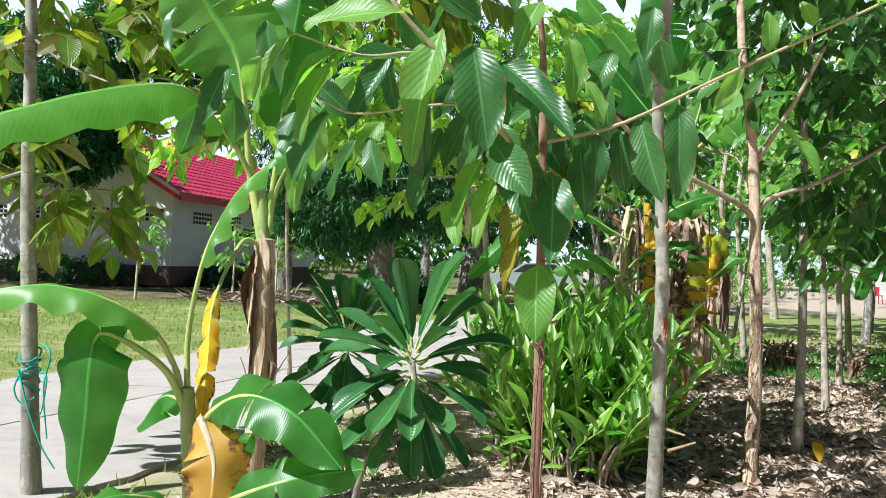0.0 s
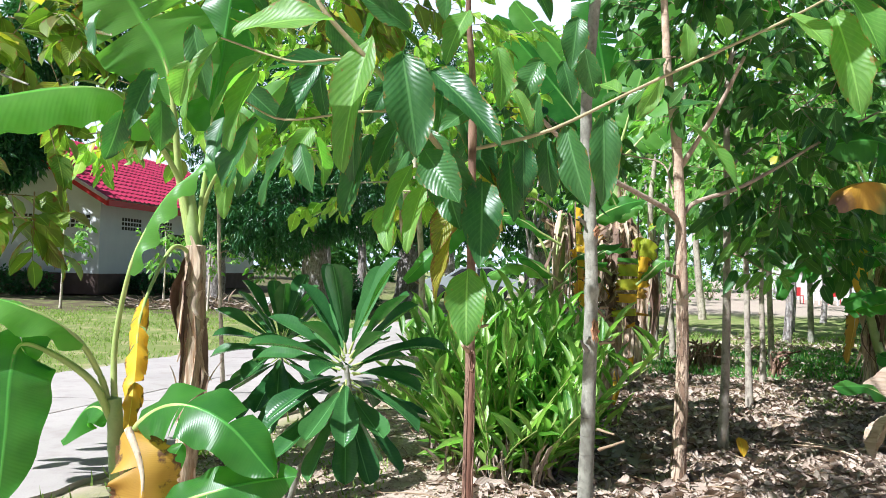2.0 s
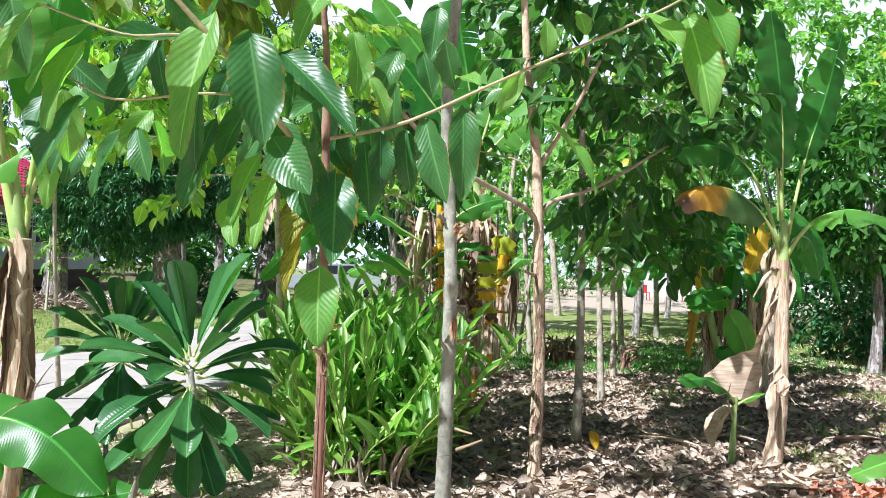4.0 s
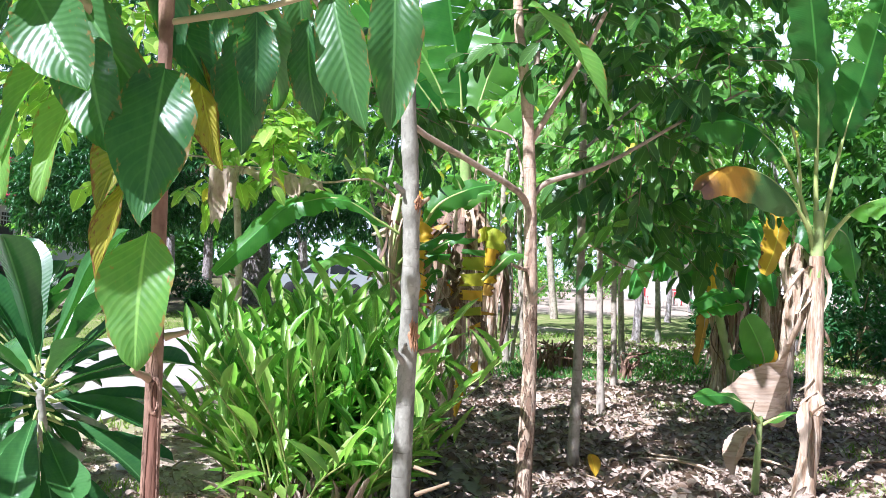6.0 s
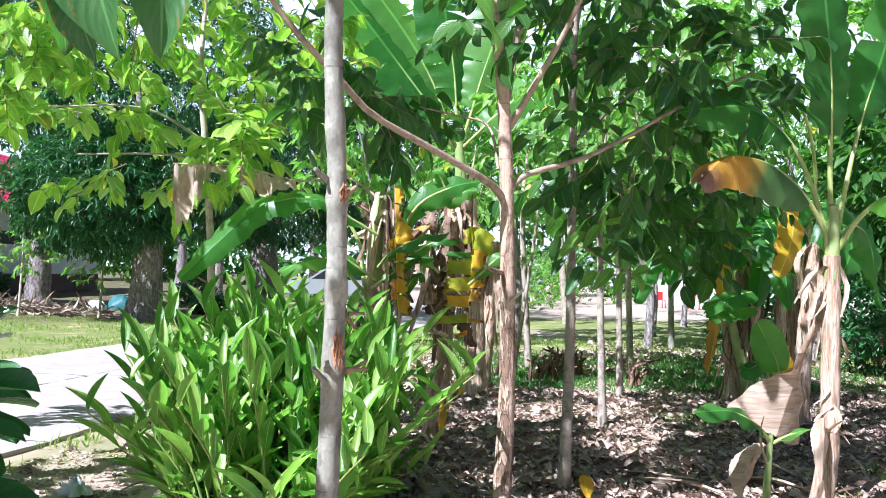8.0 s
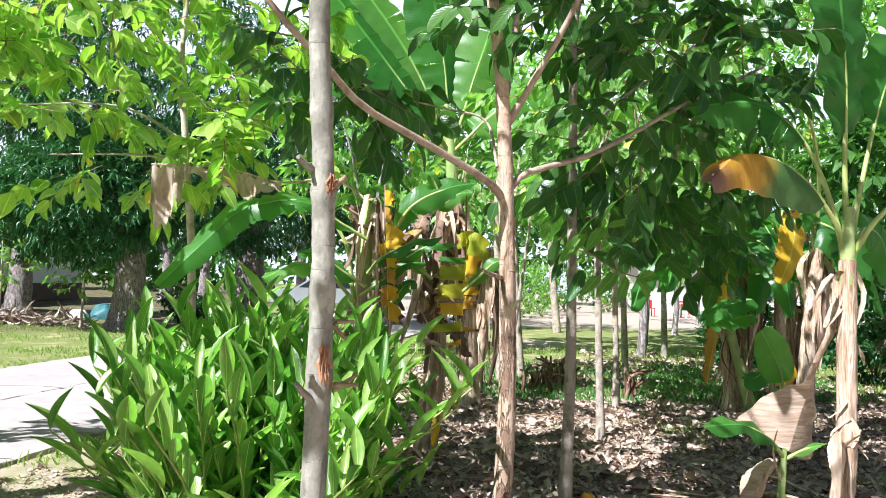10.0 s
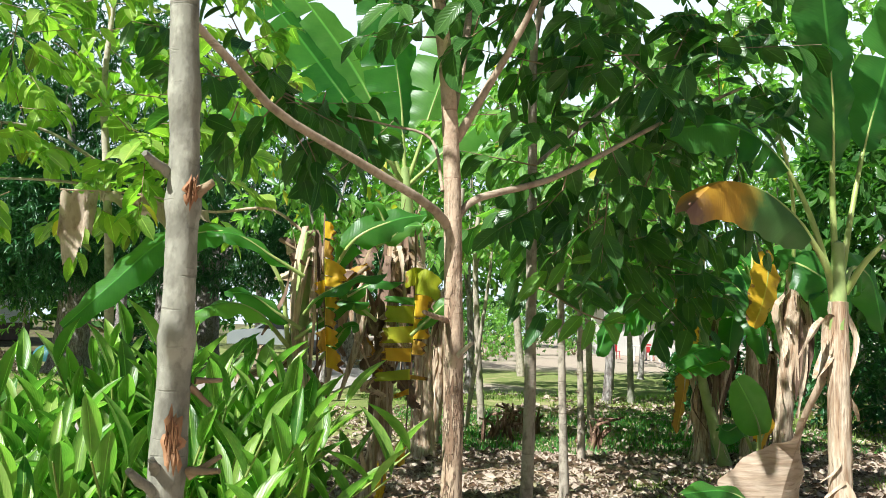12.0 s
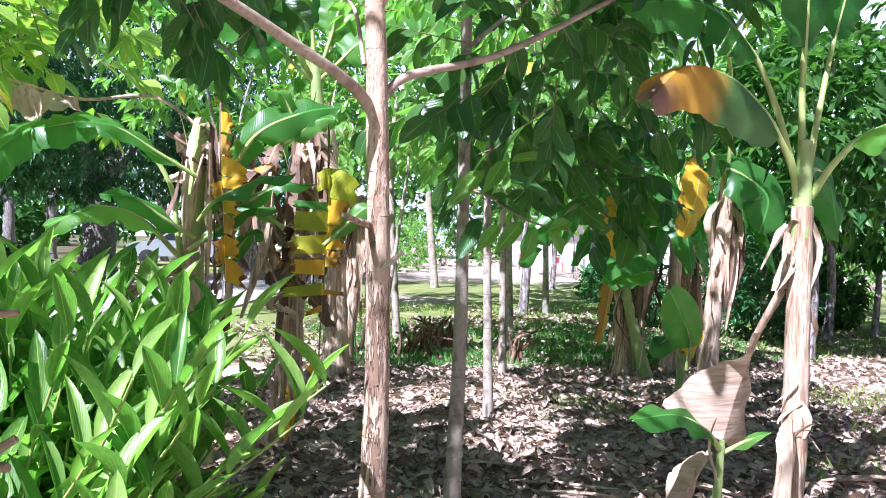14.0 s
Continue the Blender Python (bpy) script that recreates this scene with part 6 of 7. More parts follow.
big_tree("mango_tree", (-0.6, 27.5, 0), "old mango tree with dark trunk and low crown", 0.5, 2.6,
         [((-0.4, 26.0, 3.6), (3.2, 2.0, 1.7), 900), ((0.2, 27.5, 6.4), (4.6, 3.2, 2.8), 1000)], M_MANGO, 0.28, 9, 0.2, T_FAR, 72)
big_tree("mango_tree", (3.6, 26.5, 0), "mango tree with dark bluish trunk in deep shade", 0.42, 2.6,
         [((3.6, 25.6, 3.6), (2.6, 1.8, 1.5), 700), ((4.0, 26.5, 6.5), (4.2, 3.0, 2.6), 900)], M_MANGO, 0.28, 9, 0.2, T_FAR, 73)
big_tree("mango_tree", (-7.2, 27.2, 0), "mango tree with drooping dark leaves beside the house", 0.36, 2.2,
         [((-6.7, 26.6, 3.2), (1.0, 1.2, 1.6), 460), ((-5.8, 27.4, 6.4), (2.5, 2.4, 2.4), 600), ((-9.6, 26.6, 8.4), (2.4, 1.5, 1.7), 600), ((-4.6, 24.5, 3.24), (1.5, 0.7, 1.0), 420)], M_MANGO, 0.28, 9, 0.2, T_FAR, 74)
for k, (x, y, rr) in enumerate(((-3.4, 40.0, 0.25), (-1.4, 44.0, 0.3), (1.0, 41.0, 0.28), (-6.0, 46.0, 0.3))):
    big_tree("shade_tree", (x, y, 0), "distant shade tree with dark trunk and dense crown", rr, 2.6, [((x, y, 5.6), (3.6, 3.0, 3.2), 300)], M_MANGO, 0.36, 8, 0.26, T_FAR, 80 + k, limbs=3)
big_tree("shade_tree", (-22.0, 41.0, 0), "dark leafy tree beside the house", 0.3, 3.0, [((-22.0, 40.0, 6.0), (5.0, 4.0, 5.2), 620)], M_MANGO, 0.4, 8, 0.3, T_FAR_OVAL, 85)
# the leftmost clumps are out of view, added to keep sun off the gable
big_tree("shade_tree", (-17.6, 24.5, 0), "leafy tree with dark foliage before the house", 0.16, 4.6, [((-12.2, 26.0, 8.4), (2.0, 1.4, 1.8), 650), ((-13.5, 25.0, 5.1), (1.7, 1.2, 1.7), 600), ((-15.6, 24.6, 6.6), (3.8, 2.4, 2.4), 900), ((-20.5, 26.0, 6.0), (3.8, 3.0, 3.2), 900), ((-17.2, 28.4, 6.0), (2.8, 1.8, 2.4), 900), ((-15.2, 28.4, 5.4), (1.3, 0.9, 1.3), 600), ((-18.6, 31.2, 6.8), (2.3, 1.5, 1.8), 800)], M_MANGO, 0.34, 8, 0.3, T_FAR_OVAL, 86, limbs=4)
# last value of a row: 0 shaded leaf colour, 1 sunlit leaf colour
for k, (x, y, z, rx, rz, n, lt) in enumerate(((14.0, 17.5, 3.6, 2.6, 1.9, 330, 1), (19.2, 24.5, 3.9, 3.8, 2.9, 480, 0), (12.5, 25.0, 5.2, 3.0, 2.4, 330, 1), (18.0, 34.0, 5.5, 4.6, 4.0, 420, 1), (25.0, 30.0, 5.0, 5.0, 4.4, 480, 0), (5.4, 18.5, 4.6, 2.4, 2.0, 330, 1), (9.5, 20.5, 4.4, 2.4, 1.7, 300, 1), (11.0, 12.6, 3.5, 1.9, 1.5, 220, 0), (2.2, 16.0, 4.4, 2.2, 1.8, 300, 1), (16.0, 13.5, 3.6, 2.4, 2.0, 300, 0), (10.2, 15.0, 5.6, 2.8, 2.2, 420, 1), (7.2, 15.6, 5.2, 2.4, 2.0, 360, 1), (14.6, 21.5, 7.4, 3.6, 3.0, 460, 1), (13.4, 11.0, 5.6, 2.6, 2.4, 420, 0), (9.0, 10.9, 2.9, 1.5, 1.3, 330, 0), (12.6, 13.2, 2.4, 1.6, 1.2, 300, 0))):
    big_tree("broadleaf_tree", (x, y, 0), ("leafy tree coloured a shaded dark green among the plantation rows", "leafy tree coloured a sunlit light green among the plantation rows")[lt], 0.055 + 0.015 * (k % 3), 2.0, [((x, y, z), (rx, rx * 0.8, rz), n)], (M_CANOPY, M_CANOPY_LIGHT)[lt], 0.27, 8, 0.42, T_FAR_OVAL, 90 + k, B_OLD, "background trees", 4)


def far_woods():
    g = Geo()
    rg = np.random.default_rng(99)
    n = 5200
    a = rg.uniform(-1.15, 1.25, n)
    d = rg.uniform(66, 80, n)
    top = 9 + 3.5 * np.sin(a * 9) + 2 * np.sin(a * 23 + 1)
    p = np.stack([np.sin(a) * d, np.cos(a) * d, rg.random(n) ** 0.8 * top + 0.2], 1)
    out = unit(np.stack([-np.sin(a), -np.cos(a), 0.3 + 0 * a], 1))
    rosettes(g, p, out, 1.0, 6, rg, 0.5, T_FAR_OVAL, 0.2)
    tagged(part("woods", g, M_CANOPY, kind="stuff"), "distant belt of light green trees", "trees")


far_woods()


def box(g, a, b, bevel=0.0):
    """An upright box between two corners, edges cut back by bevel."""
    (x0, y0, z0), (x1, y1, z1) = a, b
    e = bevel
    v, rings = [], [(z0, e), (z0 + e, 0), (z1 - e, 0), (z1, e)] if e else [(z0, 0), (z1, 0)]
    for z, q in rings:
        v += [(x0 + q, y0 + q, z), (x1 - q, y0 + q, z), (x1 - q, y1 - q, z), (x0 + q, y1 - q, z)]
    f = [[4 * i + j, 4 * i + (j + 1) % 4, 4 * i + 4 + (j + 1) % 4, 4 * i + 4 + j] for i in range(len(rings) - 1) for j in range(4)]
    m = 4 * (len(rings) - 1)
    f += [[3, 2, 1, 0], [m, m + 1, m + 2, m + 3]]
    g.add(v, f)
    return g


def flat(ob):
    ob.data.polygons.foreach_set("use_smooth", np.zeros(len(ob.data.polygons), bool))
    return ob


# ---- house ----
def house():
    """Built round its near corner: long wall along +x, gable wall along +y."""
    wallm = plain_material("whitewash", (0.7, 0.72, 0.73), (0.78, 0.79, 0.8), 0.85, 1.5, 0.1)
    dark = plain_material("dark_opening", (0.02, 0.02, 0.022), (0.03, 0.03, 0.03), 0.6)
    plinth = plain_material("stained_plinth", (0.1, 0.07, 0.06), (0.16, 0.11, 0.09), 0.9, 2.0)
    red = plain_material("red_roof_tile", (0.47, 0.04, 0.1), (0.4, 0.03, 0.075), 0.5, 1.2, 0.2)
    fascia = plain_material("red_fascia", (0.55, 0.03, 0.03), (0.5, 0.03, 0.03), 0.45)
    lip = plain_material("pale_fascia", (0.7, 0.55, 0.52), (0.64, 0.48, 0.46), 0.6)
    ob = thing("house", (0, 0, 0), "white single-storey house with red tiled gable roof", "house")
    ang = radians(80.0)
    LX, LY, H, RISE, OV = 14.0, 9.0, 3.4, 2.5, 0.7

    def put(name, g, mat, label="", parent=ob):
        return flat(part(name, g, mat, parent, label))

    put("wall", box(Geo(), (0.0, 0.0, 0.45), (LX, 0.2, H)), wallm)
    put("wall", box(Geo(), (0.0, 0.2, 0.45), (0.2, LY, H)), wallm)
    put("wall", box(Geo(), (0.2, LY - 0.2, 0.45), (LX, LY, H)), wallm)
    put("wall", box(Geo(), (LX - 0.2, 0.2, 0.45), (LX, LY - 0.2, H)), wallm)
    put("plinth", box(Geo(), (-0.03, -0.03, -0.3), (LX + 0.03, LY + 0.03, 0.45)), plinth)
    g = Geo()
    g.add([(0, 0, H), (0, LY, H), (0, LY / 2, H + RISE), (0.2, 0, H), (0.2, LY, H), (0.2, LY / 2, H + RISE)], [[0, 2, 1], [3, 4, 5]])
    g.add([(0, 0, H), (0, LY / 2, H + RISE), (0.2, LY / 2, H + RISE), (0.2, 0, H)], [[0, 1, 2, 3]])
    put("gable", g, wallm)
    pitch = RISE / (LY / 2)
    for sgn, y0 in ((1, -OV), (-1, LY + OV)):
        rows, cols = 15, 46
        v, f = [], []
        for i in range(rows):
            for e in (0, 1):
                s = (i + e) / rows
                y = y0 + sgn * s * (LY / 2 + OV)
                z = H - OV * pitch + s * (LY / 2 + OV) * pitch + 0.10 + (0.045 if e == 0 else 0.0)
                for j in range(cols * 4 + 1):
                    x = -OV + (LX + 2 * OV) * j / (cols * 4)
                    v.append((x, y, z + 0.03 * math.sin(j * math.pi / 2)))
        k = cols * 4 + 1
        for i in range(rows * 2 - 1):
            for j in range(k - 1):
                f.append([i * k + j, i * k + j + 1, (i + 1) * k + j + 1, (i + 1) * k + j])
        put("roof", Geo().add(v, f), red, "red wavy roof tiles")
        ze, zr = H - OV * pitch, H + RISE
        for x in (-OV - 0.05, LX + OV):
            yr = LY / 2
            g = Geo().add([(x, y0, ze - 0.16), (x, yr, zr - 0.16), (x, yr, zr + 0.02), (x, y0, ze + 0.02), (x + 0.05, y0, ze - 0.16), (x + 0.05, yr, zr - 0.16), (x + 0.05, yr, zr + 0.02), (x + 0.05, y0, ze + 0.02)], [[0, 1, 2, 3], [7, 6, 5, 4], [3, 2, 6, 7], [0, 4, 5, 1], [0, 3, 7, 4]])
            fb = put("fascia", g, fascia)
            g = Geo().add([(x - 0.02, y0, ze + 0.02), (x - 0.02, yr, zr + 0.02), (x - 0.02, yr, zr + 0.14), (x - 0.02, y0, ze + 0.14), (x + 0.08, y0, ze + 0.02), (x + 0.08, yr, zr + 0.02), (x + 0.08, yr, zr + 0.14), (x + 0.08, y0, ze + 0.14)], [[0, 1, 2, 3], [3, 2, 6, 7], [7, 6, 5, 4], [0, 3, 7, 4]])
            put("barge_tile", g, lip, "pale pink barge tiles")
        g = box(Geo(), (-OV, min(y0, y0 - sgn * 0.05), ze - 0.16), (LX + OV, max(y0, y0 - sgn * 0.05), ze + 0.06))
        put("fascia", g, fascia)
    # vent blocks on both walls
    for q in range(4):
        for i in range(7):
            for j in range(3):
                yy = 0.4 + q * 2.3 + i * 0.2
                put("vent_hole", box(Geo(), (-0.004, yy, 2.1 + j * 0.17), (0.08, yy + 0.15, 2.22 + j * 0.17)), dark)
                xx = 1.4 + q * 2.4 + i * 0.2
                put("vent_hole", box(Geo(), (xx, -0.004, 2.1 + j * 0.17), (xx + 0.15, 0.08, 2.22 + j * 0.17)), dark)
    for xx in (4.4, 7.5, 10.6):
        w = put("window", box(Geo(), (xx, -0.02, 1.6), (xx + 2.7, 0.05, 2.1)), dark, "dark louvred window")
        put("window_frame", box(Geo(), (xx - 0.06, -0.05, 1.52), (xx + 2.76, -0.022, 1.6)), wallm, "", w)
    ob.matrix_basis = Matrix.Translation((-11.78, 28.81, 0.34)) @ Matrix.Rotation(ang, 4, "Z")
    return ob


house()


def sapling(base, h, seed, size=0.18):
    ob = tree("young_sapling", base, "small sapling with pale stem and sparse light leaves", [(base[0] + 0.03, base[1], h * 0.6), (base[0], base[1], h)], (0.035, 0.012), B_WHITE, n=12, sides=7, group="saplings by the house")
    crown(ob, [((base[0], base[1], h * 0.72), (0.75, 0.6, h * 0.3), 30)], M_CANOPY_LIGHT, size, seed, ratio=0.4)


sapling((-9.6, 21.3, 0), 2.6, 201, 0.22)
sapling((-5.8, 21.6, 0), 2.2, 202)
sapling((-4.1, 22.0, 0), 1.9, 203)
sapling((-7.4, 22.8, 0), 2.2, 204, 0.22)


def low_bush(base, radii, seed, mat, n=90, label="dark low bush against the white wall"):
    ob = thing("bush", base, label, "bush", "bushes")
    rg = np.random.default_rng(seed)
    g, st = Geo(), Geo()
    for k in range(7):
        e = np.array(base) + rg.normal(size=3) * np.array(radii) * 0.5 + [0, 0, radii[2] * 0.8]
        e[2] = max(e[2], 0.2)
        tube(st, [base, (np.array(base) + e) / 2 + [0, 0, 0.1], e], 0.02, 0.006, 6, 5)
    part("stem", st, M_TWIG, ob)
    p, d = ball_points(n, np.array(base) + [0, 0, radii[2] * 0.9], radii, rg, 0.2)
    p[:, 2] = np.maximum(p[:, 2], 0.06)
    rosettes(g, p, d, 0.2, 8, rg, 0.4, T_FAR_OVAL, 0.1)
    part("leaves", g, mat, ob, kind="stuff")


for k, (x, y, rr) in enumerate(((-15.5, 28.5, 0.9), (-13.9, 28.2, 0.8), (-10.7, 30.2, 0.7), (-10.2, 31.6, 0.8), (-17.5, 29.0, 1.0), (-3.0, 30.5, 0.8), (-1.9, 25.0, 0.5))):
    low_bush((x, y, 0), (rr, rr * 0.7, rr * 0.6), 300 + k, M_MANGO)
for k, (x, y, rr, h) in enumerate(((15.5, 18.5, 1.2, 0.9), (19.0, 20.0, 1.6, 1.2), (13.0, 14.5, 0.6, 0.6), (23.0, 26.0, 2.0, 1.4), (11.8, 20.5, 0.8, 0.5), (10.2, 9.6, 0.4, 0.45), (9.8, 12.8, 1.0, 1.0), (11.6, 14.6, 1.2, 1.1), (8.9, 14.9, 0.8, 0.8), (28.0, 34.0, 2.5, 1.8), (8.2, 33.0, 1.4, 1.3), (10.6, 36.0, 1.5, 1.4), (6.2, 30.5, 1.2, 1.2), (12.8, 40.0, 1.5, 1.5), (16.0, 45.5, 1.8, 1.6), (19.5, 48.0, 1.8, 1.7), (13.5, 44.0, 1.6, 1.5))):
    low_bush((x, y, 0), (rr, rr * 0.8, h), 320 + k, M_MANGO if 6 <= k <= 8 else (M_CANOPY, M_CANOPY_LIGHT)[k % 2], 150, "leafy green bush at the edge of the plantation")

# flowering shrubs
M_REDFLOWER = leaf_material("red_petal", (0.6, 0.03, 0.05), (0.7, 0.12, 0.12), 0.6, 0.4, 4, 0.5, 0.1, glow=(1.2, 1.0, 1.0))


def flower_shrub(base, spots, mat, seed, label):
    ob = thing("flowering_shrub", base, label, "shrub")
    rg = np.random.default_rng(seed)
    g, lv = Geo(), Geo()
    for c in spots:
        st = Geo()
        tube(st, [base, (np.array(base) + np.array(c)) / 2 + [0.1, 0, 0.3], c], 0.03, 0.008, 8, 6)
        part("stem", st, M_TWIG, ob)
        p, d = ball_points(9, c, (0.22, 0.2, 0.2), rg)
        rosettes(g, p, d, 0.1, 7, rg, 0.8, T_FAR_OVAL, 0.0)
        p, d = ball_points(30, np.array(c) - [0, 0, 0.4], (0.7, 0.5, 0.5), rg)
        rosettes(lv, p, d, 0.2, 7, rg, 0.4, T_FAR_OVAL, 0.2)
    part("flowers", g, mat, ob, kind="stuff")
    part("leaves", lv, M_MANGO, ob, kind="stuff")


flower_shrub((12.8, 15.5, 0), [(13.75, 15.5, 3.57), (13.84, 15.5, 3.35)], M_REDFLOWER, 402, "shrub with small red flowers")


# ---- far yard: wall, tables, chairs, car ----
M_WHITE = plain_material("white_plastic", (0.78, 0.78, 0.78), (0.72, 0.72, 0.73), 0.4, 3.0, 0.05)
M_REDP = plain_material("red_plastic", (0.5, 0.05, 0.05), (0.45, 0.04, 0.04), 0.4, 3.0, 0.05)


def yard_wall():
    m = plain_material("sunlit_whitewash", (0.68, 0.66, 0.64), (0.6, 0.58, 0.55), 0.85, 1.2, 0.1)
    ob = thing("yard_building", (10, 50, 0), "long low white building beyond a bare yard", "building")
    flat(part("wall", box(Geo(), (21.5, 50, 0), (44, 50.2, 3.1), 0.02), m, ob))
    flat(part("roof", box(Geo(), (21.0, 49.2, 3.1), (44.5, 54, 3.25), 0.03), plain_material("grey_roof_sheet", (0.4, 0.4, 0.4), (0.33, 0.33, 0.34), 0.5), ob))
    for k in range(4):
        x = 27 + k * 4.4
        w = flat(part("window", box(Geo(), (x, 49.96, 1.1), (x + 1.3, 50.05, 2.2)), plain_material("window_dark", (0.05, 0.06, 0.07), (0.07, 0.08, 0.09), 0.2), ob))
        flat(part("window_frame", box(Geo(), (x - 0.06, 49.92, 1.04), (x + 1.36, 49.958, 1.1)), m, w))


yard_wall()


def plastic_table(base):
    ob = thing("garden_table", base, "white plastic garden table on bare ground", "table", "yard furniture")
    x, y, z = base
    flat(part("tabletop", box(Geo(), (x - 0.55, y - 0.4, 0.76), (x + 0.55, y + 0.4, 0.8), 0.01), M_WHITE, ob))
    for sx in (-0.45, 0.45):
        for sy in (-0.3, 0.3):
            g = Geo()
            tube(g, [(x + sx * 1.1, y + sy * 1.1, 0), (x + sx, y + sy, 0.76)], 0.045, 0.05, 4, 8)
            part("leg", g, M_WHITE, ob)


def plastic_chair(base, mat, label):
    ob = thing("garden_chair", base, label, "chair", "yard furniture")
    x, y, z = base
    flat(part("seat", box(Geo(), (x - 0.24, y - 0.22, 0.42), (x + 0.24, y + 0.22, 0.46), 0.01), mat, ob))
    flat(part("backrest", box(Geo(), (x - 0.24, y + 0.2, 0.46), (x + 0.24, y + 0.24, 0.88), 0.015), mat, ob))
    for sx in (-0.2, 0.2):
        for sy in (-0.18, 0.18):
            g = Geo()
            tube(g, [(x + sx * 1.15, y + sy * 1.15, 0), (x + sx, y + sy, 0.42)], 0.022, 0.025, 4, 6)
            part("leg", g, mat, ob)


TY = 42.0
for px in (20.9, 22.7):
    plastic_table((px, TY, 0))
for px, mt, lb in ((19.8, M_REDP, "red plastic garden chair on bare ground"), (21.8, M_REDP, "red plastic garden chair on bare ground"), (21.9, M_WHITE, "white plastic garden chair on bare ground")):
    plastic_chair((px, TY + 0.8 if mt is M_REDP else TY - 0.9, 0), mt, lb)


def parked_car(base):
    ob = thing("parked_car", base, "pale silver car parked in the shade of trees", "car")
    x, y, z = base
    paint = plain_material("silver_paint", (0.5, 0.53, 0.57), (0.46, 0.49, 0.53), 0.25, 2.0, 0.0, 0.5, metal=0.3)
    glass = plain_material("tinted_glass", (0.02, 0.025, 0.03), (0.03, 0.035, 0.04), 0.08, 2.0, 0.0, 0.5)
    prof = [(-2.1, 0.35), (-2.12, 0.75), (-1.9, 0.88), (-1.1, 0.98), (-0.45, 1.42), (0.9, 1.46), (1.7, 1.0), (2.1, 0.92), (2.15, 0.4), (-2.1, 0.35)][:-1]

    def prism(pts, w, mat, name, inset=0.0):
        v = [(x + px, y + s * w, pz) for s in (-1, 1) for px, pz in pts]
        n = len(pts)
        g = Geo().add(v, [[i, (i + 1) % n, n + (i + 1) % n, n + i] for i in range(n)])
        c = [(x + sum(p[0] for p in pts) / n, y + s * w, sum(p[1] for p in pts) / n) for s in (-1, 1)]
        g.add(v + c, [[i, (i + 1) % n, 2 * n] for i in range(n)] + [[n + i, n + (i + 1) % n, 2 * n + 1] for i in range(n)])
        return flat(part(name, g, mat, ob))

    prism(prof, 0.82, paint, "body")
    prism([(-0.95, 1.0), (-0.42, 1.36), (0.2, 1.38), (0.2, 1.0)], 0.826, glass, "window")
    prism([(0.28, 1.0), (0.28, 1.38), (0.85, 1.4), (1.45, 1.02)], 0.826, glass, "window")
    for wx in (-1.35, 1.35):
        for s in (-1, 1):
            g = Geo()
            tube(g, [(x + wx, y + s * 0.66, 0.31), (x + wx, y + s * 0.85, 0.31)], 0.31, 0.31, 4, 18)
            wh = part("wheel", g, plain_material("tyre", (0.02, 0.02, 0.02), (0.03, 0.03, 0.03), 0.8), ob)
            g = Geo()
            tube(g, [(x + wx, y + s * 0.85, 0.31), (x + wx, y + s * 0.87, 0.31)], 0.19, 0.16, 3, 14)
            part("rim", g, paint, wh)


parked_car((1.9, 36.5, 0))

# covered bundle by the mango trunk
cover = thing("covered_bundle", (-4.4, 26.0, 0), "teal tarpaulin bundle with a white sack on the ground", "bundle")
u_, v_ = np.meshgrid(np.linspace(0, 6.283, 25), np.linspace(0, 1.57, 9), indexing="ij")
bump_ = 1 + 0.12 * np.sin(u_ * 5) * np.cos(v_ * 3)
pts_ = np.stack([-4.4 + 0.5 * np.cos(u_) * np.cos(v_) * bump_, 26.0 + 0.4 * np.sin(u_) * np.cos(v_) * bump_, 0.42 * np.sin(v_) * bump_], -1).reshape(-1, 3)
part("tarpaulin", Geo().add(pts_, [[i * 9 + j, (i + 1) * 9 + j, (i + 1) * 9 + j + 1, i * 9 + j + 1] for i in range(24) for j in range(8)]), plain_material("teal_tarp", (0.03, 0.12, 0.13), (0.05, 0.17, 0.17), 0.5), cover)
part("sack", Geo().add((pts_ - [-4.4, 26, 0]) * [0.6, 0.7, 0.6] + [-5.15, 25.9, 0], [[i * 9 + j, (i + 1) * 9 + j, (i + 1) * 9 + j + 1, i * 9 + j + 1] for i in range(24) for j in range(8)]), M_WHITE, cover, "white sack")

# small concrete block on the lawn
blk = thing("concrete_block", (-6.3, 13.5, 0), "small grey concrete marker block on the lawn", "block")
g = Geo()
box(g, (-6.55, 13.3, -0.05), (-6.1, 13.65, 0.24), 0.05)
part("block", g, plain_material("grey_concrete", (0.3, 0.29, 0.28), (0.4, 0.39, 0.37), 0.9), blk)


# ---- stumps, brush heap, litter, grass ----
def dead_stump(base, n, seed, label):
    ob = thing("dead_stump", base, label, "stump", "dead stumps")
    rg = np.random.default_rng(seed)
    for k in range(n):
        a = rg.uniform(0, 6.283)
        p = np.array(base) + [math.cos(a) * rg.uniform(0, 0.3), math.sin(a) * 0.2, 0]
        g = Geo()
        tube(g, [p, p + [rg.normal() * 0.08, rg.normal() * 0.05, rg.uniform(0.12, 0.32)], p + [rg.normal() * 0.16, -0.1, rg.uniform(0.2, 0.42)]], 0.03, 0.012, 6, 6, 0.1, k)
        part("dead_shoot", g, B_RED, ob)


dead_stump((4.6, 12.5, 0), 14, 1, "low dead brown stump with curled shoots")
dead_stump((4.1, 11.6, 0), 7, 2, "low dead brown stump with curled shoots")
dead_stump((5.0, 11.2, 0), 7, 3, "low dead brown stump with curled shoots")


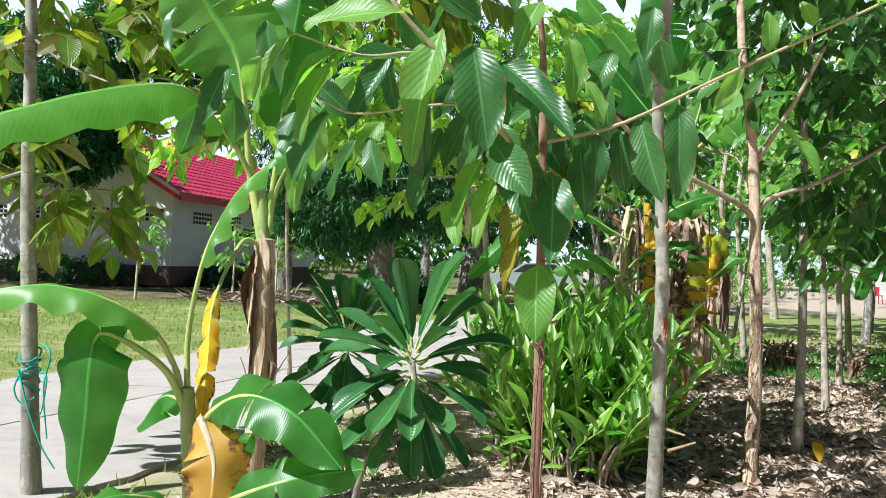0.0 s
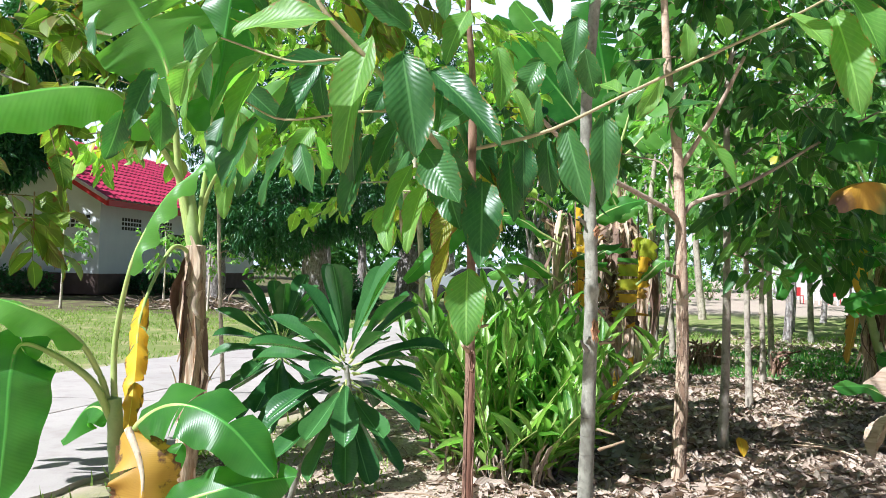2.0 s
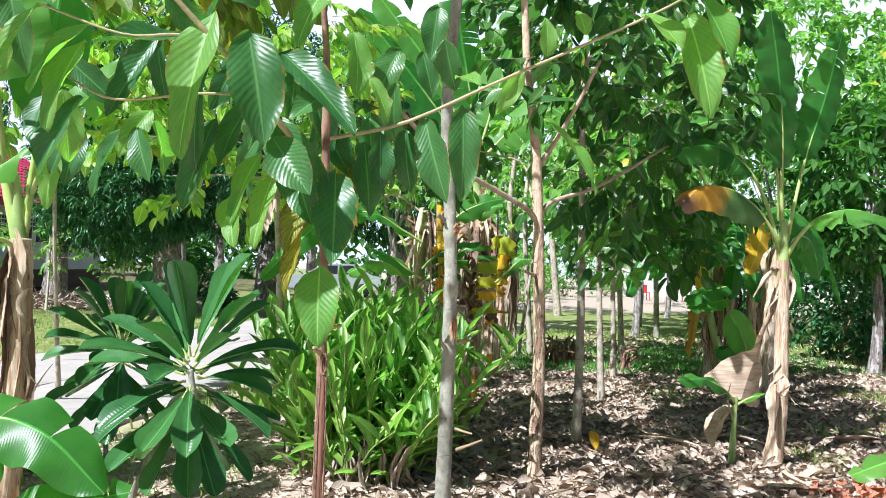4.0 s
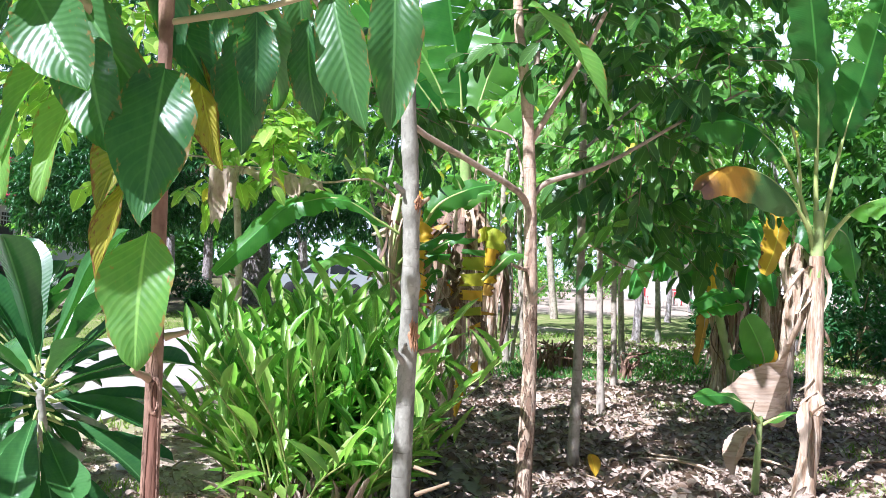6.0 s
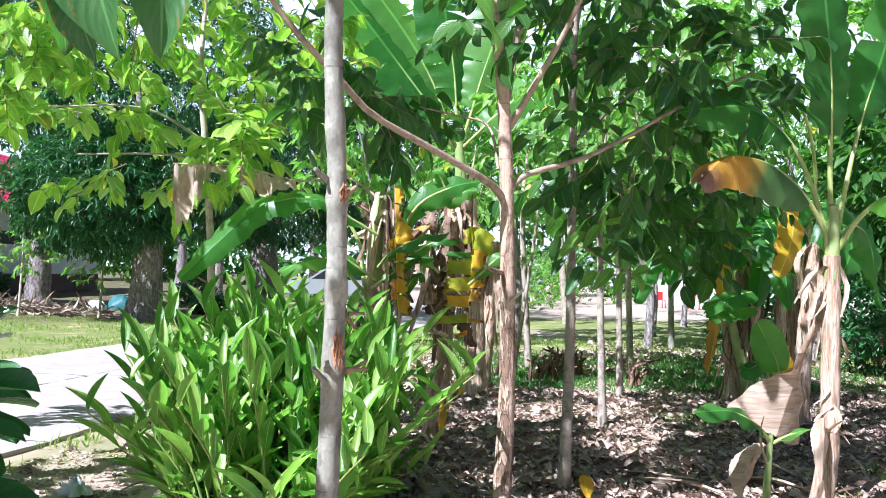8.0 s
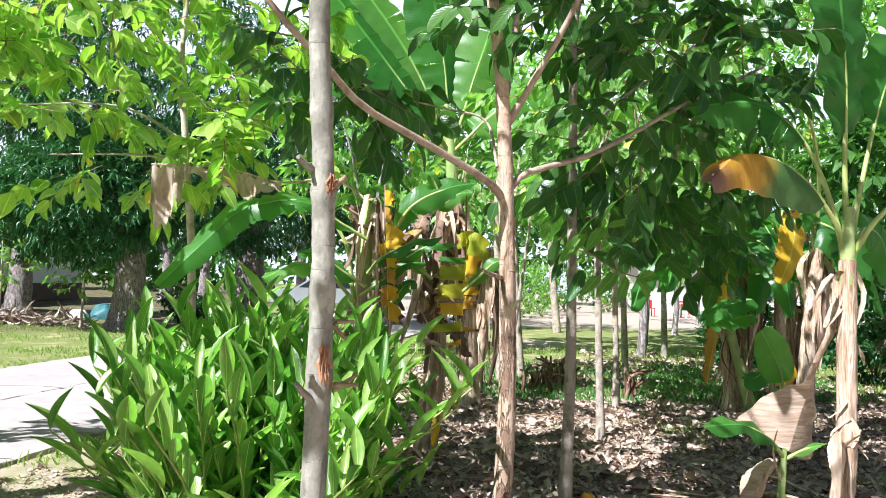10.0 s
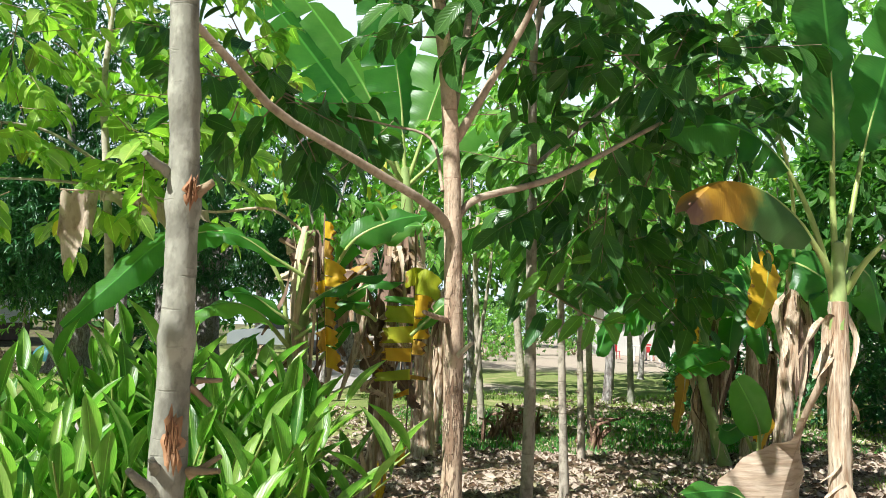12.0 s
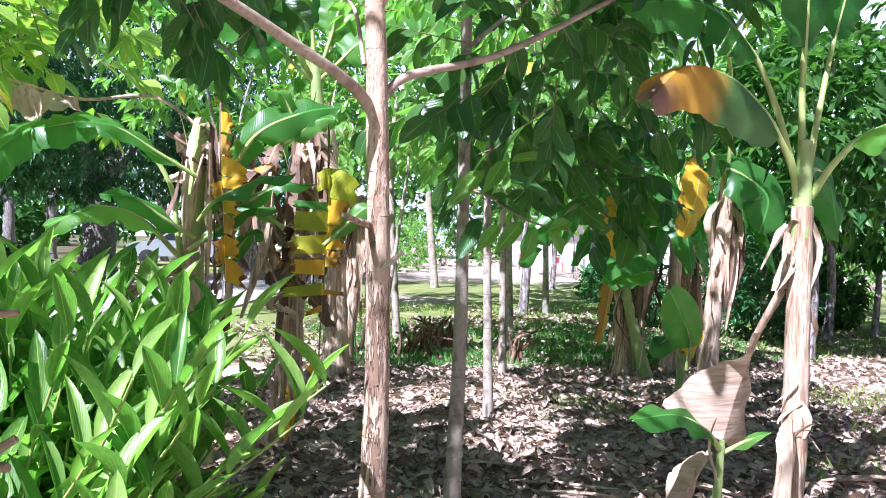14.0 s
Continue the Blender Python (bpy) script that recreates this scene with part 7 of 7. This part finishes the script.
def brush_heap(c, radii, n, seed, label):
    rg = np.random.default_rng(seed)
    p, _ = ball_points(n, c, radii, rg)
    p[:, 2] = np.abs(p[:, 2])
    g = Geo()
    leaf_mass(g, p, unit(rg.normal(size=(n, 3)) * [1, 1, 0.4]), unit(rg.normal(size=(n, 3))), rg.uniform(0.3, 0.8, n), rg.uniform(0.02, 0.07, n), T_LANCE)
    tagged(part("brush_heap", g, M_LITTER, kind="stuff"), label, "brush heap")


brush_heap((16.6, 20.5, 0.05), (2.4, 1.0, 0.8), 700, 5, "heap of dry brown cut branches")
brush_heap((-6.2, 22.6, 0.0), (2.6, 0.8, 0.3), 500, 6, "low heap of dry brown leaves and twigs")


def leaf_litter():
    rg = np.random.default_rng(17)
    ob = thing("leaf_litter", (2.5, 5.5, 0), "curled dry brown and tan leaves covering the earth", "leaf litter")
    meshes = [shared_mesh("dry_leaf", leaf_grid(5, 2, oval, f, b, wave=0.12, seed=q), M_LITTER) for q, (f, b) in enumerate(((0.5, 1.4), (0.9, 0.8), (0.3, 2.2), (0.8, -0.9)))]
    for k in range(300):
        x, y = rg.uniform(0.9, 4.3), rg.uniform(4.6, 7.6)
        a = rg.uniform(0, 6.283)
        L = rg.uniform(0.08, 0.17)
        z = float(height(np.array(x), np.array(y))) + rg.uniform(0.015, 0.05)
        tilt = rg.uniform(-0.25, 0.35)
        leaf_object("dry_leaf", ob, meshes[k % 4], (x, y, z), (x + math.cos(a) * L, y + math.sin(a) * L, z + tilt * L), (rg.normal() * 0.5, rg.normal() * 0.5, 1), L * rg.uniform(0.3, 0.5))
    g = Geo()
    for n, (x0, x1, y0, y1), smin, smax in ((8500, (0.4, 7.5, 4.0, 10.5), 0.07, 0.21), (4200, (2.0, 12.0, 2.0, 11.5), 0.05, 0.2), (800, (-1.6, 0.9, 3.0, 9.5), 0.04, 0.14), (1300, (6.0, 14.0, 9.0, 18.0), 0.1, 0.26), (2200, (2.2, 9.0, 9.8, 15.0), 0.1, 0.24)):
        x, y = rg.uniform(x0, x1, n), rg.uniform(y0, y1, n)
        ok = x > near_edge(y) + 0.25
        x, y = x[ok], y[ok]
        n = len(x)
        a = rg.uniform(0, 6.283, n)
        L = rg.uniform(smin, smax, n)
        z = height(x, y) + rg.uniform(0.0, 0.03, n)
        ax = np.stack([np.cos(a), np.sin(a), rg.uniform(-0.15, 0.22, n)], 1)
        up = unit(np.array([0, 0, 1.0]) + rg.normal(size=(n, 3)) * 0.35)
        h_ = n // 4
        P_, W_ = np.stack([x, y, z], 1), L * rg.uniform(0.1, 0.36, n)
        leaf_mass(g, P_[:h_], ax[:h_], up[:h_], L[:h_], W_[:h_], T_DRY)
        leaf_mass(g, P_[h_:], ax[h_:], up[h_:], L[h_:] * 1.3, W_[h_:] * 1.1, T_DRY_FLAT)
    part("litter_bed", g, M_LITTER, ob, kind="stuff")
    n = 7000
    x, y = rg.uniform(-1.4, 1.2, n), rg.uniform(2.8, 7.5, n)
    ok = x > near_edge(y) + 0.2
    x, y = x[ok], y[ok]
    n = len(x)
    a = rg.uniform(0, 6.283, n)
    L = rg.uniform(0.015, 0.08, n) * rg.uniform(0.5, 1.3, n)
    g = Geo()
    leaf_mass(g, np.stack([x, y, height(x, y) + rg.uniform(0.002, 0.014, n)], 1), np.stack([np.cos(a), np.sin(a), rg.uniform(-0.1, 0.15, n)], 1), unit(np.array([0, 0, 1.0]) + rg.normal(size=(n, 3)) * 0.3), L, L * rg.uniform(0.06, 0.4, n), T_DRY_FLAT)
    part("straw_chips", g, M_STRAW, ob, "pale chips of straw and leaf on bare soil", kind="stuff")
    for k in range(60):
        x, y = rg.uniform(-0.5, 6), rg.uniform(4.2, 10)
        if x < near_edge(y) + 0.3:
            continue
        a, L = rg.uniform(0, 6.283), rg.uniform(0.2, 0.7)
        z = float(height(np.array(x), np.array(y))) + 0.03
        g = Geo()
        tube(g, [(x, y, z), (x + math.cos(a) * L * 0.5, y + math.sin(a) * L * 0.5, z + 0.02), (x + math.cos(a + 0.2) * L, y + math.sin(a + 0.2) * L, z)], 0.007, 0.003, 5, 5)
        part("fallen_twig", g, M_TWIG, ob)


leaf_litter()


def grass():
    rg = np.random.default_rng(23)
    g = Geo()

    def sow(n, x0, x1, y0, y1, h0, h1, ok):
        nonlocal g
        x, y = rg.uniform(x0, x1, n), rg.uniform(y0, y1, n)
        clump = np.sin(x * 2.1 + np.sin(y * 1.7)) + np.sin(y * 2.6 + x * 0.7) + rg.normal(size=n) * 0.7
        k = ok(x, y) & (clump > -0.4)
        x, y = x[k], y[k]
        n = len(x)
        ax = unit(np.stack([rg.normal(size=n) * 0.45, rg.normal(size=n) * 0.45, np.ones(n)], 1))
        L = rg.uniform(h0, h1, n)
        leaf_mass(g, np.stack([x, y, height(x, y) - 0.005], 1), ax, unit(rg.normal(size=(n, 3))), L, rg.uniform(0.006, 0.014, n) * (1 + L * 4), T_GRASS)

    sow(80000, -14, 3, 6, 22, 0.03, 0.09, lambda x, y: x < far_edge(y) - 0.02)
    sow(13000, 3, 15, 10.8, 19, 0.05, 0.16, lambda x, y: x > near_edge(y) + 0.5)
    
    sow(60000, -4, 3, 1.5, 14, 0.04, 0.13, lambda x, y: (x > near_edge(y) + 0.01) & (x < near_edge(y) + 0.32))
    sow(5000, -2.5, 0.0, 2.0, 6.0, 0.03, 0.08, lambda x, y: (x > near_edge(y) + 0.2))
    sow(18000, 4.4, 9.5, 3.5, 9.5, 0.04, 0.13, lambda x, y: np.sin(x * 1.9) * np.sin(y * 2.3 + 1) > 0.15)
    tagged(part("grass", g, M_GRASS, kind="stuff"), "short tufted green and straw-coloured grass", "grass")
    g = Geo()
    sow(15000, 3.2, 9, 10.6, 14.5, 0.05, 0.15, lambda x, y: x > 3.2)
    tagged(part("lush_grass", g, M_LUSH, kind="stuff"), "lush deep green grass in the shade of the trees", "grass")


grass()


# ---- small things on the ground ----
def banana_debris():
    rg = np.random.default_rng(77)
    ob = thing("banana_debris", (4.0, 5.9, 0), "fallen dry banana leaf strips and torn sheaths", "dry leaves")
    for k in range(28):
        cx, cy = ((3.6, 5.3), (4.4, 6.6), (5.4, 8.2), (2.6, 8.2), (3.4, 6.8))[k % 5]
        x, y = cx + rg.normal() * 0.45, cy + rg.normal() * 0.45
        a, L = rg.uniform(0, 6.283), rg.uniform(0.25, 0.6)
        z = float(height(np.array(x), np.array(y))) + 0.03
        d = np.array([math.cos(a), math.sin(a), 0])
        sd_ = np.array([-d[1], d[0], 0])
        w0, arch, curl = rg.uniform(0.015, 0.045), rg.uniform(0.0, 0.05), rg.uniform(0.2, 1.0)
        v = []
        for q in range(9):
            s_ = q / 8
            c = np.array([x, y, z]) + d * L * s_ + sd_ * 0.05 * math.sin(s_ * 4 + k) + [0, 0, arch * math.sin(3.14 * s_)]
            w = w0 * (0.4 + math.sin(0.3 + 2.5 * s_)) * 0.7
            for t_ in (-1, 0, 1):
                v.append(c + sd_ * w * t_ + [0, 0, abs(t_) * w * curl])
        f = [[3 * q + j, 3 * q + j + 1, 3 * q + j + 4, 3 * q + j + 3] for q in range(8) for j in range(2)]
        part("dry_strip", Geo().add(v, f, [(q / 8, j / 2) for q in range(9) for j in range(3)]), (M_DRYLEAF, M_SHEATH, M_DRYLEAF, M_RAG)[k % 4], ob)


banana_debris()


def red_leaves():
    rg = np.random.default_rng(78)
    n = 160
    x, y = 4.0 + rg.normal(size=n) * 0.22, 4.72 + rg.normal(size=n) * 0.14
    a = rg.uniform(0, 6.283, n)
    L = rg.uniform(0.06, 0.16, n)
    g = Geo()
    leaf_mass(g, np.stack([x, y, height(x, y) + rg.uniform(0.01, 0.05, n)], 1), np.stack([np.cos(a), np.sin(a), rg.uniform(-0.1, 0.2, n)], 1), unit(np.array([0, 0, 1.0]) + rg.normal(size=(n, 3)) * 0.3), L, L * 0.35, T_DRY)
    tagged(part("red_leaf_heap", g, leaf_material("reddish_dry_leaf", (0.3, 0.09, 0.05), (0.5, 0.2, 0.12), 0.8, 0.1, 9, 0.9, 0.3), kind="stuff"), "small heap of reddish-brown dry leaves", "dry leaves")


red_leaves()

bE = banana("banana_sucker", (4.35, 4.1, 0), "small banana sucker with a bright arching leaf")
pseudostem(bE, [(4.35, 4.1, 0), (4.35, 4.1, 0.2), (4.34, 4.1, 0.4)], 0.03, 0.018, M_STEM, 70, 2)
banana_leaf(bE, [(4.34, 4.1, 0.4), (4.01, 4.1, 0.41), (3.71, 4.1, 0.4), (3.4, 4.1, 0.31)], 0.22, (0, -0.5, 1), M_BANANA_PALE, 0.25, 0.2, 1, 140)
banana_leaf(bE, [(4.34, 4.1, 0.35), (4.5, 4.0, 0.6), (4.8, 3.9, 0.65), (5.1, 3.8, 0.45)], 0.2, (0, -0.2, 1), M_BANANA, 0.25, 0.2, 1, 141)


def plastic_scrap():
    ob = thing("plastic_bag", (-0.3, 6.25, 0), "crumpled white plastic bag on the litter", "plastic bag")
    rg = np.random.default_rng(79)
    u_, v_ = np.meshgrid(np.linspace(0, 6.283, 21), np.linspace(0, 1.57, 8), indexing="ij")
    b_ = 1 + 0.35 * np.sin(u_ * 4 + 1) * np.cos(v_ * 2) + 0.15 * rg.normal(size=u_.shape)
    b_[-1] = b_[0]
    pts = np.stack([-0.3 + 0.07 * np.cos(u_) * np.cos(v_) * b_, 6.25 + 0.05 * np.sin(u_) * np.cos(v_) * b_, 0.02 + 0.08 * np.sin(v_) * b_], -1).reshape(-1, 3)
    part("bag", Geo().add(pts, [[i * 8 + j, (i + 1) * 8 + j, (i + 1) * 8 + j + 1, i * 8 + j + 1] for i in range(20) for j in range(7)]), plain_material("thin_white_plastic", (0.7, 0.72, 0.74), (0.8, 0.8, 0.82), 0.35), ob)


plastic_scrap()

fl = thing("fallen_yellow_leaf", (2.66, 6.2, 0.02), "single yellow leaf fallen at a tree's foot", "leaf")
leaf_object("blade", fl, shared_mesh("blade", leaf_grid(8, 4, oval, 0.3, 0.7, seed=3), M_BANANA_YELLOW), (2.7, 6.26, 0.12), (2.72, 6.14, 0.01), (0.2, -1, 0.6), 0.1)
